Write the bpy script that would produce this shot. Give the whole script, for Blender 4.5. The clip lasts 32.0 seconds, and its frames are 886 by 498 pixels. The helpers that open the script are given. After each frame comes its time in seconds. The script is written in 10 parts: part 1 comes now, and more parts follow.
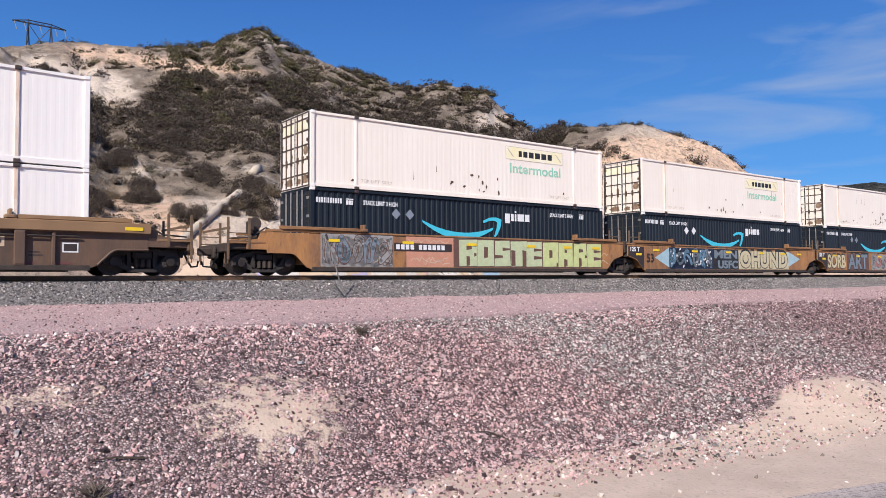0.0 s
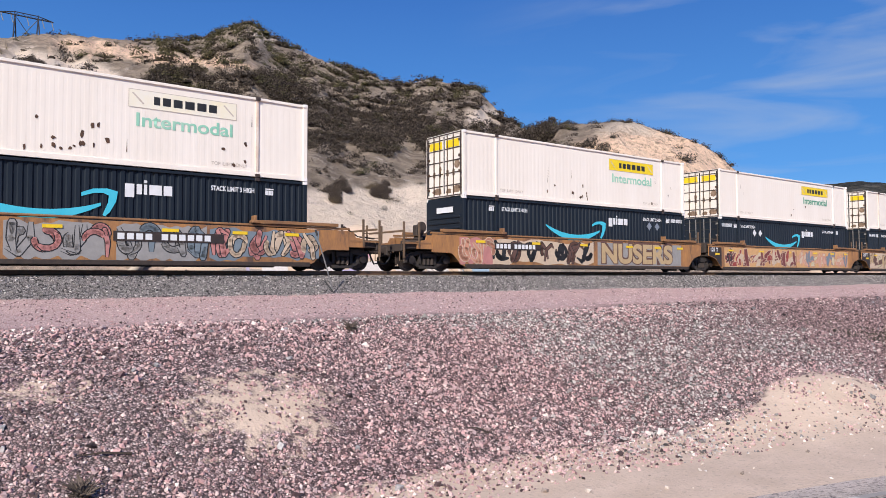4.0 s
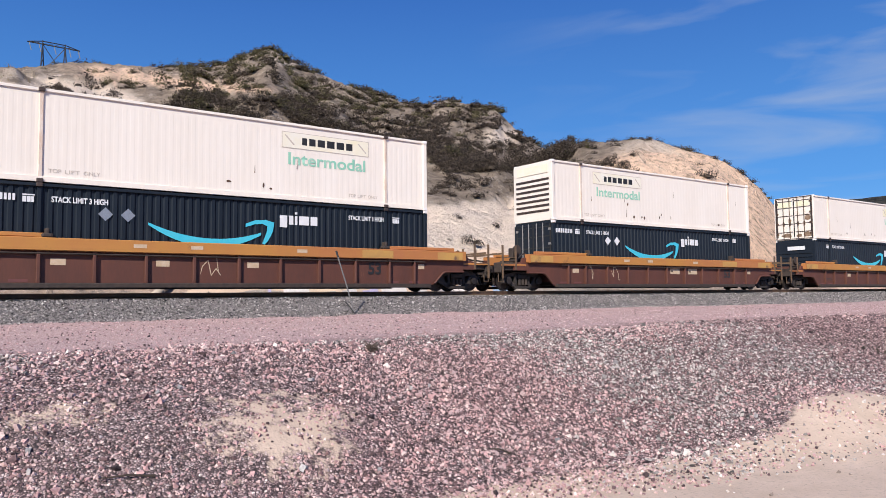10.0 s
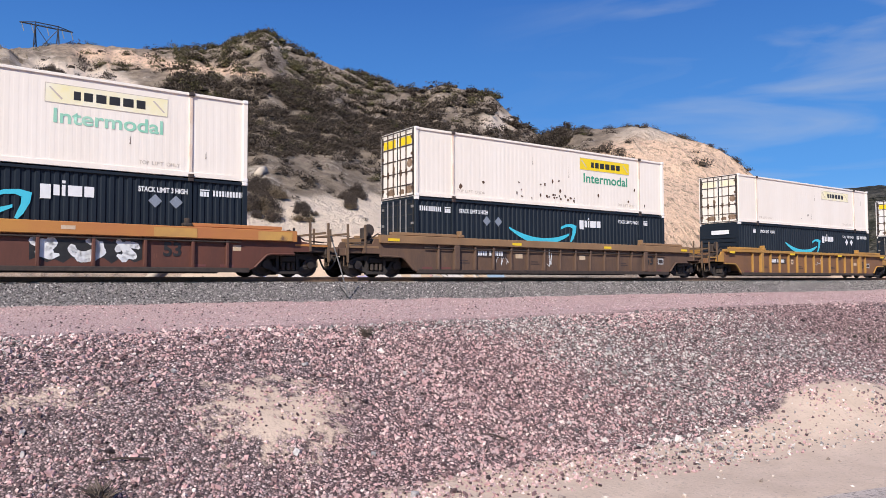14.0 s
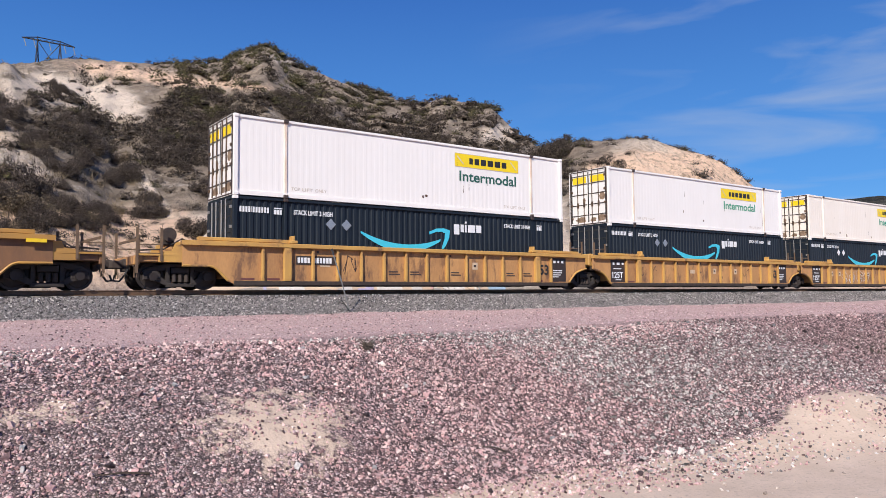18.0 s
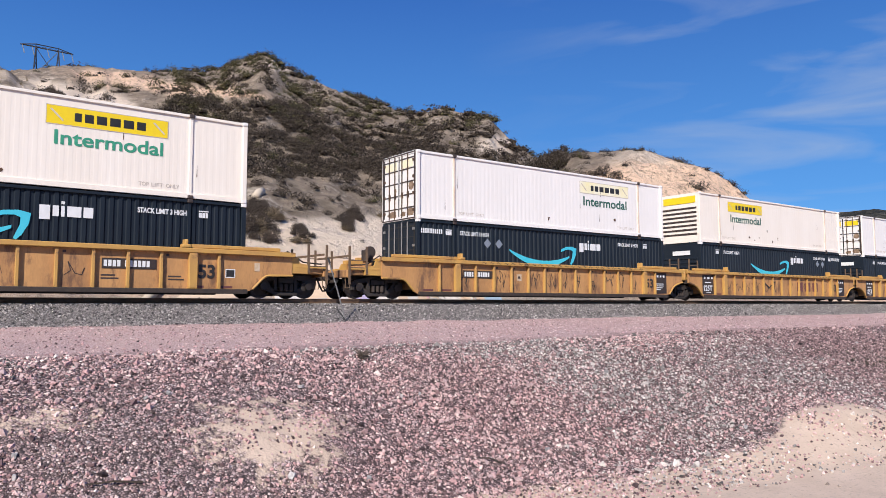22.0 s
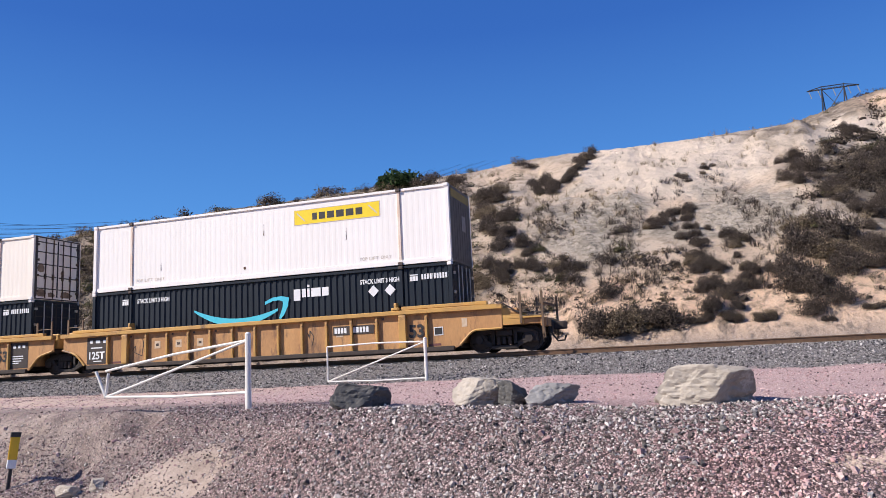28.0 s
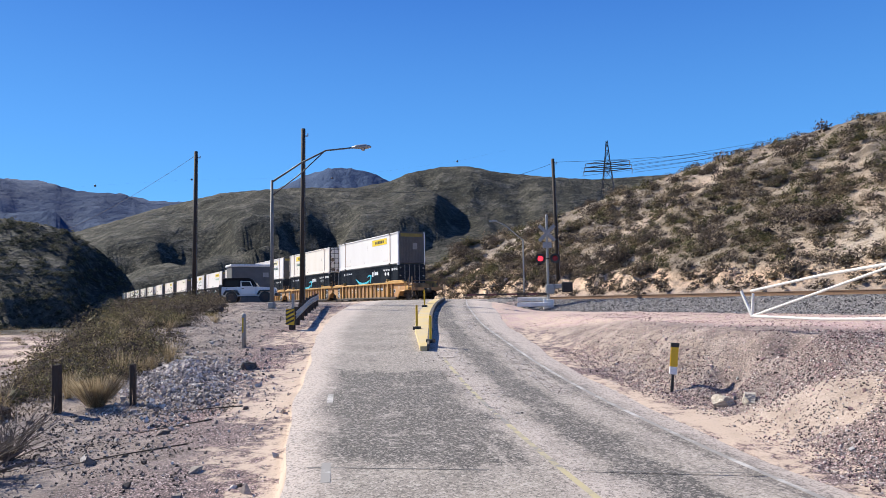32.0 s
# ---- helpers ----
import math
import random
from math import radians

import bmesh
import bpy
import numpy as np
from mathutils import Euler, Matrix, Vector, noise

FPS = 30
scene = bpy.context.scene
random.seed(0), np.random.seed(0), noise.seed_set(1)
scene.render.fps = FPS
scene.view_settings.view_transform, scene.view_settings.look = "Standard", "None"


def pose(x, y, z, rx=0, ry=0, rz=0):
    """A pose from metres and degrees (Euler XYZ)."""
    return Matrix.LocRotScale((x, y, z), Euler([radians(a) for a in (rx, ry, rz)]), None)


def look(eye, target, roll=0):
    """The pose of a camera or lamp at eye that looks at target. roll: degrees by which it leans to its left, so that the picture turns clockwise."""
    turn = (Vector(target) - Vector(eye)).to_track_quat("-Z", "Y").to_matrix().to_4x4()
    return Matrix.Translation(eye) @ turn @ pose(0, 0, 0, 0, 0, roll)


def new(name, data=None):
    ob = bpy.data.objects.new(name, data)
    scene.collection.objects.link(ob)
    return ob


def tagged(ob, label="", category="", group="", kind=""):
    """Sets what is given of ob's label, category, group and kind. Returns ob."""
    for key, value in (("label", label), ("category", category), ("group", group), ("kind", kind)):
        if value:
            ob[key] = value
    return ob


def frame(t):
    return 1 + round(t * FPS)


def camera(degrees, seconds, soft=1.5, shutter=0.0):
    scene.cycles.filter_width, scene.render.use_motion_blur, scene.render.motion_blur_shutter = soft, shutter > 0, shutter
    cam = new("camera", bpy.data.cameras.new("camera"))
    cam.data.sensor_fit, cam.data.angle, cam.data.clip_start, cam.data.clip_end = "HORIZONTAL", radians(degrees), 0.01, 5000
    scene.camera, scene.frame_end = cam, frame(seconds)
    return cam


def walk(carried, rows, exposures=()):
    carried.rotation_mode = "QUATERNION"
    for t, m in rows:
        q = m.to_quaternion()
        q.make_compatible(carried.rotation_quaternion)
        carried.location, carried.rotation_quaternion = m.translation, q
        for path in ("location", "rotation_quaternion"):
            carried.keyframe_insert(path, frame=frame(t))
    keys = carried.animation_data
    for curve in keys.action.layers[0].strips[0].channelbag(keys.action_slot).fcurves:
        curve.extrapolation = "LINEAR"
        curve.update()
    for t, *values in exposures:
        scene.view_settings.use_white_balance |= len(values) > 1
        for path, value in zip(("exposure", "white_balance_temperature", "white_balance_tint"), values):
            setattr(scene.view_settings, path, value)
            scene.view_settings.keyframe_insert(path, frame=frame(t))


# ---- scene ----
EYE = 2.2
RAIL = 2.42
SPEED = 13.6
cam = camera(62.14, 32.0, soft=0.7)
# seconds, yaw, pitch, roll of the hand-held camera, which only turns
TURNS = [
    (0, 1.42, 2.44, 0.37), (0.5, 1.32, 2.56, 0.43), (1, 1.15, 2.59, 0.44), (1.5, 0.90, 2.56, 0.34),
    (2, 0.69, 2.41, 0.21), (2.5, 0.58, 2.25, 0.11), (3, 0.55, 2.11, 0.03), (3.5, 0.58, 2.08, 0.02),
    (5.5, 0.80, 2.65, 0.58), (6, 1.03, 2.82, 0.65), (6.5, 1.21, 2.93, 0.62), (7, 1.25, 3.01, 0.49),
    (7.5, 1.16, 3.12, 0.28), (8, 1.06, 3.27, 0.16), (8.5, 1.10, 3.42, 0.15), (9, 1.35, 3.55, 0.31),
    (9.5, 1.80, 3.66, 0.43), (10, 2.21, 3.70, 0.61), (10.5, 2.47, 3.70, 0.60), (11, 2.56, 3.62, 0.49),
    (11.5, 2.55, 3.46, 0.42), (12, 2.46, 3.26, 0.36), (12.5, 2.33, 3.08, 0.34), (13, 2.16, 2.89, 0.29),
    (13.5, 1.97, 2.71, 0.31), (14, 1.78, 2.60, 0.20), (14.5, 1.63, 2.53, 0.17), (16.5, 1.64, 3.10, 0.39),
    (17, 1.74, 3.23, 0.37), (17.5, 1.84, 3.39, 0.40), (18, 1.86, 3.56, 0.43), (18.5, 1.76, 3.75, 0.47),
    (19, 1.60, 3.93, 0.48), (19.5, 1.48, 4.05, 0.50), (20, 1.45, 4.12, 0.43), (20.5, 1.51, 4.17, 0.39),
    (21, 1.60, 4.21, 0.29), (21.5, 1.61, 4.29, 0.16), (22, 1.55, 4.32, 0.01), (22.5, 1.47, 4.34, -0.02),
    (23, 1.43, 4.28, -0.02), (23.5, 1.50, 4.24, 0.18), (24, 1.68, 4.49, 0.36), (24.5, 2.21, 5.03, 0.72),
    (25.5, 7.60, 6.75, 1.50), (26.5, 23.20, 8.22, 2.40), (27, 35.05, 8.69, 2.83), (27.5, 47.59, 8.84, 2.62),
    (28, 60.18, 8.69, 2.72), (28.5, 72.50, 8.43, 2.45), (29, 82.30, 8.17, 2.13), (29.5, 89.88, 8.14, 1.84),
    (30, 95.88, 8.00, 1.68), (30.5, 100.43, 7.70, 1.43), (31, 103.97, 6.82, 1.24), (31.5, 106.24, 5.54, 1.07),
    (32, 107.20, 4.12, 0.88),
]
walk(cam, [(t, pose(0, 0, EYE, 90 + p, r, yw)) for t, yw, p, r in TURNS], exposures=[(0, 0.0, 6430, 11.5), (24.5, 0.0, 6420, 11), (27.5, 0.12, 6520, 12.5), (29.5, 0.2, 6450, 9), (30.7, 0.35, 6500, 7), (32, 0.45, 6570, 5.5)])

# ---- light ----
SUN_AZ, SUN_EL = radians(165), radians(36)
sun_dir = Vector((-math.sin(SUN_AZ) * math.cos(SUN_EL), math.cos(SUN_AZ) * math.cos(SUN_EL), math.sin(SUN_EL)))
sun = new("sun", bpy.data.lights.new("sun", "SUN"))
sun.data.energy, sun.data.angle, sun.data.color = 5.7, radians(0.53), (1.0, 0.925, 0.83)
sun.matrix_world = look(sun_dir * 50, (0, 0, 0))


def make_world():
    w = bpy.data.worlds.new("sky")
    scene.world = w
    w.use_nodes = True
    nt = w.node_tree
    bg = nt.nodes["Background"]
    sky = nt.nodes.new("ShaderNodeTexSky")
    sky.sky_type, sky.sun_disc = "NISHITA", False
    sky.sun_elevation, sky.sun_rotation = SUN_EL, -SUN_AZ
    sky.altitude, sky.air_density, sky.dust_density, sky.ozone_density = 900, 1.0, 0.15, 3.0
    # thin cirrus streaks
    co = nt.nodes.new("ShaderNodeTexCoord")
    mp = nt.nodes.new("ShaderNodeMapping")
    mp.inputs["Rotation"].default_value = (0.15, -0.28, 0.2)
    mp.inputs["Scale"].default_value = (2.2, 3.0, 13.0)
    no = nt.nodes.new("ShaderNodeTexNoise")
    no.inputs["Scale"].default_value, no.inputs["Detail"].default_value = 1.6, 7
    no.inputs["Distortion"].default_value = 0.6
    rp = nt.nodes.new("ShaderNodeValToRGB")
    rp.color_ramp.elements[0].position, rp.color_ramp.elements[1].position = 0.46, 0.82
    rp.color_ramp.elements[1].color = (0.62, 0.62, 0.62, 1)
    big = nt.nodes.new("ShaderNodeSeparateXYZ")
    mr = nt.nodes.new("ShaderNodeMapRange")
    mr.inputs["From Min"].default_value, mr.inputs["From Max"].default_value = 0.0, 0.45
    mul = nt.nodes.new("ShaderNodeMath")
    mul.operation = "MULTIPLY"
    mix = nt.nodes.new("ShaderNodeMix")
    mix.data_type = "RGBA"
    mix.inputs["B"].default_value = (6.5, 7.3, 8.6, 1)
    L = nt.links.new
    L(co.outputs["Generated"], mp.inputs["Vector"])
    L(mp.outputs["Vector"], no.inputs["Vector"])
    L(no.outputs["Fac"], rp.inputs["Fac"])
    L(co.outputs["Generated"], big.inputs["Vector"])
    L(big.outputs["X"], mr.inputs["Value"])
    L(rp.outputs["Color"], mul.inputs[0])
    L(mr.outputs["Result"], mul.inputs[1])
    L(mul.outputs["Value"], mix.inputs["Factor"])
    deep = nt.nodes.new("ShaderNodeMix")
    deep.data_type, deep.blend_type = "RGBA", "MULTIPLY"
    deep.inputs["Factor"].default_value, deep.inputs["B"].default_value = 1.0, (0.5, 0.82, 1.2, 1)
    L(sky.outputs["Color"], deep.inputs["A"])
    # an even deep blue that pales towards the horizon all round
    fall = nt.nodes.new("ShaderNodeValToRGB")
    e = fall.color_ramp.elements
    e.new(0.2)
    e.new(0.45)
    for k, (p, c) in enumerate(((0.0, (0.24, 0.56, 1.0)), (0.14, (0.11, 0.37, 0.86)), (0.42, (0.037, 0.153, 0.56)), (1.0, (0.009, 0.055, 0.28)))):
        e[k].position, e[k].color = p, (*c, 1)
    L(big.outputs["Z"], fall.inputs["Fac"])
    lift = nt.nodes.new("ShaderNodeVectorMath")
    lift.operation = "SCALE"
    lift.inputs["Scale"].default_value = 13.0
    L(fall.outputs["Color"], lift.inputs[0])
    even = nt.nodes.new("ShaderNodeMix")
    even.data_type = "RGBA"
    even.inputs["Factor"].default_value = 0.74
    L(deep.outputs["Result"], even.inputs["A"])
    L(lift.outputs["Vector"], even.inputs["B"])
    L(even.outputs["Result"], mix.inputs["A"])
    L(mix.outputs["Result"], bg.inputs["Color"])
    bg.inputs["Strength"].default_value = 0.075


make_world()

# ---- materials ----
MATS = {}


def nodes_of(m):
    nt = m.node_tree
    return nt, nt.nodes["Principled BSDF"], nt.links.new


def put(nt, kind, **inputs):
    nd = nt.nodes.new(kind)
    for k, v in inputs.items():
        nd.inputs[k.replace("_", " ")].default_value = v
    return nd


def mat(name, c1, c2=None, scale=6.0, rough=0.6, metal=0.0, bump=0.0, fine=60.0, stretch=(1, 1, 1), rust=None, rust_amount=0.0, rust_scale=1.2, spec=0.5):
    """Paint or stone: two tones in large patches and fine grain, optional rust or grime blotches, fine bump."""
    if name in MATS:
        return MATS[name]
    m = bpy.data.materials.new(name)
    m.use_nodes = True
    nt, b, L = nodes_of(m)
    c2 = c2 or tuple(v * 0.82 for v in c1)
    co = nt.nodes.new("ShaderNodeTexCoord")
    mp = put(nt, "ShaderNodeMapping", Scale=stretch)
    L(co.outputs["Object"], mp.inputs["Vector"])
    n1 = put(nt, "ShaderNodeTexNoise", Scale=scale, Detail=5.0, Roughness=0.6)
    n2 = put(nt, "ShaderNodeTexNoise", Scale=fine, Detail=3.0)
    L(mp.outputs["Vector"], n1.inputs["Vector"])
    L(mp.outputs["Vector"], n2.inputs["Vector"])
    add = nt.nodes.new("ShaderNodeMath")
    add.operation = "MULTIPLY_ADD"
    add.inputs[1].default_value = 0.35
    L(n2.outputs["Fac"], add.inputs[0])
    L(n1.outputs["Fac"], add.inputs[2])
    mr = put(nt, "ShaderNodeMapRange", From_Min=0.45, From_Max=0.9)
    L(add.outputs["Value"], mr.inputs["Value"])
    mx = nt.nodes.new("ShaderNodeMix")
    mx.data_type = "RGBA"
    mx.inputs["A"].default_value, mx.inputs["B"].default_value = (*c1, 1), (*c2, 1)
    L(mr.outputs["Result"], mx.inputs["Factor"])
    out = mx
    if rust:
        n3 = put(nt, "ShaderNodeTexNoise", Scale=rust_scale, Detail=8.0, Roughness=0.7)
        L(mp.outputs["Vector"], n3.inputs["Vector"])
        r = put(nt, "ShaderNodeMapRange", From_Min=0.72 - rust_amount, From_Max=0.82 - rust_amount)
        L(n3.outputs["Fac"], r.inputs["Value"])
        m2 = nt.nodes.new("ShaderNodeMix")
        m2.data_type = "RGBA"
        m2.inputs["B"].default_value = (*rust, 1)
        L(r.outputs["Result"], m2.inputs["Factor"])
        L(mx.outputs["Result"], m2.inputs["A"])
        out = m2
    L(out.outputs["Result"], b.inputs["Base Color"])
    b.inputs["Roughness"].default_value, b.inputs["Metallic"].default_value = rough, metal
    b.inputs["Specular IOR Level"].default_value = spec
    if bump:
        bp = put(nt, "ShaderNodeBump", Strength=bump, Distance=0.02)
        L(n2.outputs["Fac"], bp.inputs["Height"])
        L(bp.outputs["Normal"], b.inputs["Normal"])
    MATS[name] = m
    return m


def island_mat(name, ramp, rough=0.9, per_object=False, bump_scale=30.0, bump=0.3, mottling=0.25, thin=0.0):
    """Loose pieces (stones, leaves): a colour for each piece out of the ramp."""
    if name in MATS:
        return MATS[name]
    m = bpy.data.materials.new(name)
    m.use_nodes = True
    nt, b, L = nodes_of(m)
    if per_object:
        src = nt.nodes.new("ShaderNodeObjectInfo").outputs["Random"]
    else:
        src = nt.nodes.new("ShaderNodeNewGeometry").outputs["Random Per Island"]
    rp = nt.nodes.new("ShaderNodeValToRGB")
    e = rp.color_ramp.elements
    while len(e) < len(ramp):
        e.new(0.5)
    for k, (pos, c) in enumerate(ramp):
        e[k].position, e[k].color = pos, (*c, 1)
    L(src, rp.inputs["Fac"])
    geo = nt.nodes.new("ShaderNodeNewGeometry")
    nz = put(nt, "ShaderNodeTexNoise", Scale=bump_scale, Detail=4.0)
    L(geo.outputs["Position"], nz.inputs["Vector"])
    mr = put(nt, "ShaderNodeMapRange", From_Min=0.3, From_Max=0.7, To_Min=1 - mottling, To_Max=1 + mottling)
    L(nz.outputs["Fac"], mr.inputs["Value"])
    mu = nt.nodes.new("ShaderNodeVectorMath")
    mu.operation = "SCALE"
    L(rp.outputs["Color"], mu.inputs[0])
    L(mr.outputs["Result"], mu.inputs["Scale"])
    L(mu.outputs["Vector"], b.inputs["Base Color"])
    b.inputs["Roughness"].default_value = rough
    b.inputs["Specular IOR Level"].default_value = 0.25
    if thin:
        # leaves let part of the light through
        tr = nt.nodes.new("ShaderNodeBsdfTranslucent")
        L(mu.outputs["Vector"], tr.inputs["Color"])
        ms = nt.nodes.new("ShaderNodeMixShader")
        ms.inputs["Fac"].default_value = thin
        L(b.outputs["BSDF"], ms.inputs[1])
        L(tr.outputs["BSDF"], ms.inputs[2])
        L(ms.outputs["Shader"], nt.nodes["Material Output"].inputs["Surface"])
    if bump:
        bp = put(nt, "ShaderNodeBump", Strength=bump, Distance=0.02)
        L(nz.outputs["Fac"], bp.inputs["Height"])
        L(bp.outputs["Normal"], b.inputs["Normal"])
    MATS[name] = m
    return m


# ---- mesh helpers ----
class Build:
    """Collects faces and makes one mesh of them."""

    def __init__(self):
        self.v, self.f = [], []

    def add(self, verts, faces):
        o = len(self.v)
        self.v += [tuple(p) for p in verts]
        self.f += [tuple(o + i for i in q) for q in faces]
        return self

    def box(self, x0, x1, y0, y1, z0, z1, c=0.0):
        if c <= 0:
            return self.prism([(x0, z0), (x1, z0), (x1, z1), (x0, z1)], y0, y1)
        return self.prism([(x0 + c, z0), (x1 - c, z0), (x1, z0 + c), (x1, z1 - c), (x1 - c, z1), (x0 + c, z1), (x0, z1 - c), (x0, z0 + c)], y0, y1, c)

    def prism(self, pts, y0, y1, c=0.0):
        """A polygon in x, z pushed from y0 to y1; c narrows both ends (a bevel)."""
        n = len(pts)
        if c:
            mx, mz = sum(p[0] for p in pts) / n, sum(p[1] for p in pts) / n
            k = 1 - c / max(1e-6, min(max(p[0] for p in pts) - mx, max(p[1] for p in pts) - mz))
            small = [(mx + (px - mx) * k, mz + (pz - mz) * k) for px, pz in pts]
            rings = [(small, y0), (pts, y0 + c), (pts, y1 - c), (small, y1)]
        else:
            rings = [(pts, y0), (pts, y1)]
        vs = [(px, yy, pz) for ring, yy in rings for px, pz in ring]
        fs = [tuple(range(n)), tuple(reversed(range((len(rings) - 1) * n, len(rings) * n)))]
        for r in range(len(rings) - 1):
            for i in range(n):
                j = (i + 1) % n
                fs.append((r * n + j, r * n + i, (r + 1) * n + i, (r + 1) * n + j))
        return self.add(vs, fs)

    def tube(self, points, radii, sides=8, caps=True):
        pts = [Vector(p) for p in points]
        if not hasattr(radii, "__len__"):
            radii = [radii] * len(pts)
        vs, fs = [], []
        for i, p in enumerate(pts):
            d = (pts[min(i + 1, len(pts) - 1)] - pts[max(i - 1, 0)]).normalized()
            a = d.orthogonal().normalized()
            if abs(d.z) < 0.9:
                a = d.cross(Vector((0, 0, 1))).normalized()
            b = d.cross(a)
            for k in range(sides):
                w = 2 * math.pi * k / sides
                vs.append(p + (a * math.cos(w) + b * math.sin(w)) * radii[i])
        for i in range(len(pts) - 1):
            for k in range(sides):
                j = (k + 1) % sides
                fs.append((i * sides + k, i * sides + j, (i + 1) * sides + j, (i + 1) * sides + k))
        if caps:
            fs += [tuple(reversed(range(sides))), tuple(range((len(pts) - 1) * sides, len(pts) * sides))]
        return self.add(vs, fs)

    def mesh(self, name, material, smooth=False):
        me = bpy.data.meshes.new(name)
        me.from_pydata([tuple(p) for p in self.v], [], self.f)
        for m in material if isinstance(material, (list, tuple)) else [material]:
            me.materials.append(m)
        if smooth:
            me.polygons.foreach_set("use_smooth", [True] * len(me.polygons))
        me.update()
        return me


def part(name, build, material, parent, label="", smooth=False):
    ob = new(name, build.mesh(name, material, smooth))
    ob.parent = parent
    return tagged(ob, label) if label else ob


def thing(name, label, category, m=None, group="", kind=""):
    ob = new(name)
    ob.empty_display_size = 0.2
    if m is not None:
        ob.matrix_basis = m
    return tagged(ob, label, category, group, kind)


def array_mesh(name, verts, faces, material, smooth=False):
    """A large mesh from arrays; all faces have the same number of corners."""
    me = bpy.data.meshes.new(name)
    verts, faces = np.asarray(verts, dtype=np.float32), np.asarray(faces, dtype=np.int32)
    k = faces.shape[1]
    me.vertices.add(len(verts))
    me.vertices.foreach_set("co", verts.ravel())
    me.loops.add(faces.size)
    me.loops.foreach_set("vertex_index", faces.ravel())
    me.polygons.add(len(faces))
    me.polygons.foreach_set("loop_start", np.arange(0, faces.size, k, dtype=np.int32))
    me.polygons.foreach_set("loop_total", np.full(len(faces), k, dtype=np.int32))
    me.polygons.foreach_set("use_smooth", np.full(len(faces), smooth, dtype=bool))
    me.materials.append(material)
    me.update(calc_edges=True)
    me.validate()
    return me


def text_mesh(word, size, material, bold=0.0, squeeze=1.0):
    """A word as a flat mesh in the x, z plane, its lower left corner at the origin; gives the mesh and its width."""
    cu = bpy.data.curves.new("word", "FONT")
    cu.body, cu.size, cu.offset = word, size, bold
    tmp = bpy.data.objects.new("word", cu)
    me = bpy.data.meshes.new_from_object(tmp)
    bpy.data.objects.remove(tmp)
    bpy.data.curves.remove(cu)
    co = np.empty(len(me.vertices) * 3)
    me.vertices.foreach_get("co", co)
    co = co.reshape(-1, 3)
    lo = co.min(0)
    co = co - lo
    out = np.stack([co[:, 0] * squeeze, np.zeros(len(co)), co[:, 1]], 1)
    me.vertices.foreach_set("co", out.ravel())
    me.materials.clear()
    me.materials.append(material)
    me.update()
    return me, out[:, 0].max()


# ---- the track: its line, and places beside it ----
HEAD_S = [-2000, -95, -40, 0, 40, 2000]
HEAD_A = [-44.9, -45.2, -47.3, -52.0, -52.7, -52.7]
TS = np.arange(-900, 900, 1.0)
_h = np.radians(np.interp(TS, HEAD_S, HEAD_A))
_dx, _dy = -np.sin(_h), np.cos(_h)
TX = np.concatenate([[0], np.cumsum((_dx[1:] + _dx[:-1]) / 2)])
TY = np.concatenate([[0], np.cumsum((_dy[1:] + _dy[:-1]) / 2)])
_k = int(np.argmin(abs(TS)))
# s = 0 on the near side of the train; the middle of the track lies 1.3 m behind that
TX = TX - TX[_k] - 5.64 - 1.3 * _dy
TY = TY - TY[_k] + 27.3 + 1.3 * _dx


def on_track(s, n=0.0, z=0.0):
    """The place s metres along the track and n metres to its far side, z over the rail."""
    x, y, h = np.interp(s, TS, TX), np.interp(s, TS, TY), math.radians(np.interp(s, HEAD_S, HEAD_A))
    return Vector((x - math.cos(h) * n, y - math.sin(h) * n, RAIL + z))


def track_pose(s, length=16.2):
    """A vehicle's pose whose near end is at s: x along the track, y to the far side."""
    a, b = on_track(s), on_track(s + length)
    return pose(a.x, a.y, a.z, 0, 0, math.degrees(math.atan2(b.y - a.y, b.x - a.x)))


def beside(x, y):
    """Along-track and across-track coordinates of places (arrays); across is negative on the camera's side."""
    x, y = np.asarray(x, float), np.asarray(y, float)
    k = np.zeros(x.shape, int)
    for lo in range(0, x.size, 20000):
        sl = slice(lo, lo + 20000)
        d = (x.ravel()[sl, None] - TX[None, ::6]) ** 2 + (y.ravel()[sl, None] - TY[None, ::6]) ** 2
        k.ravel()[sl] = d.argmin(1) * 6
    ux, uy = _dx[k], _dy[k]
    ex, ey = x - TX[k], y - TY[k]
    return TS[k] + ex * ux + ey * uy, -ex * uy + ey * ux


# ---- the road: centre line x, y, half width, height ----
ROAD = np.array([(90, 42, 3.2, -0.3), (45, 22, 3.2, -0.1), (20, 11.4, 3.2, 0), (0, 2.7, 3.2, 0), (-8.8, -1.4, 3.2, 0.0), (-14, -3.9, 3.3, 0.22), (-18.7, -6.0, 3.4, 0.52),
                 (-28, -9.9, 3.7, 1.3), (-39, -13.5, 4.1, 2.03), (-47, -15.7, 4.2, 2.32), (-54, -17.4, 4.3, 2.41), (-62, -19.2, 4.3, 2.41), (-72, -21.0, 4.0, 2.3), (-84, -20, 3.6, 2.3), (-98, -12, 3.4, 2.5)])


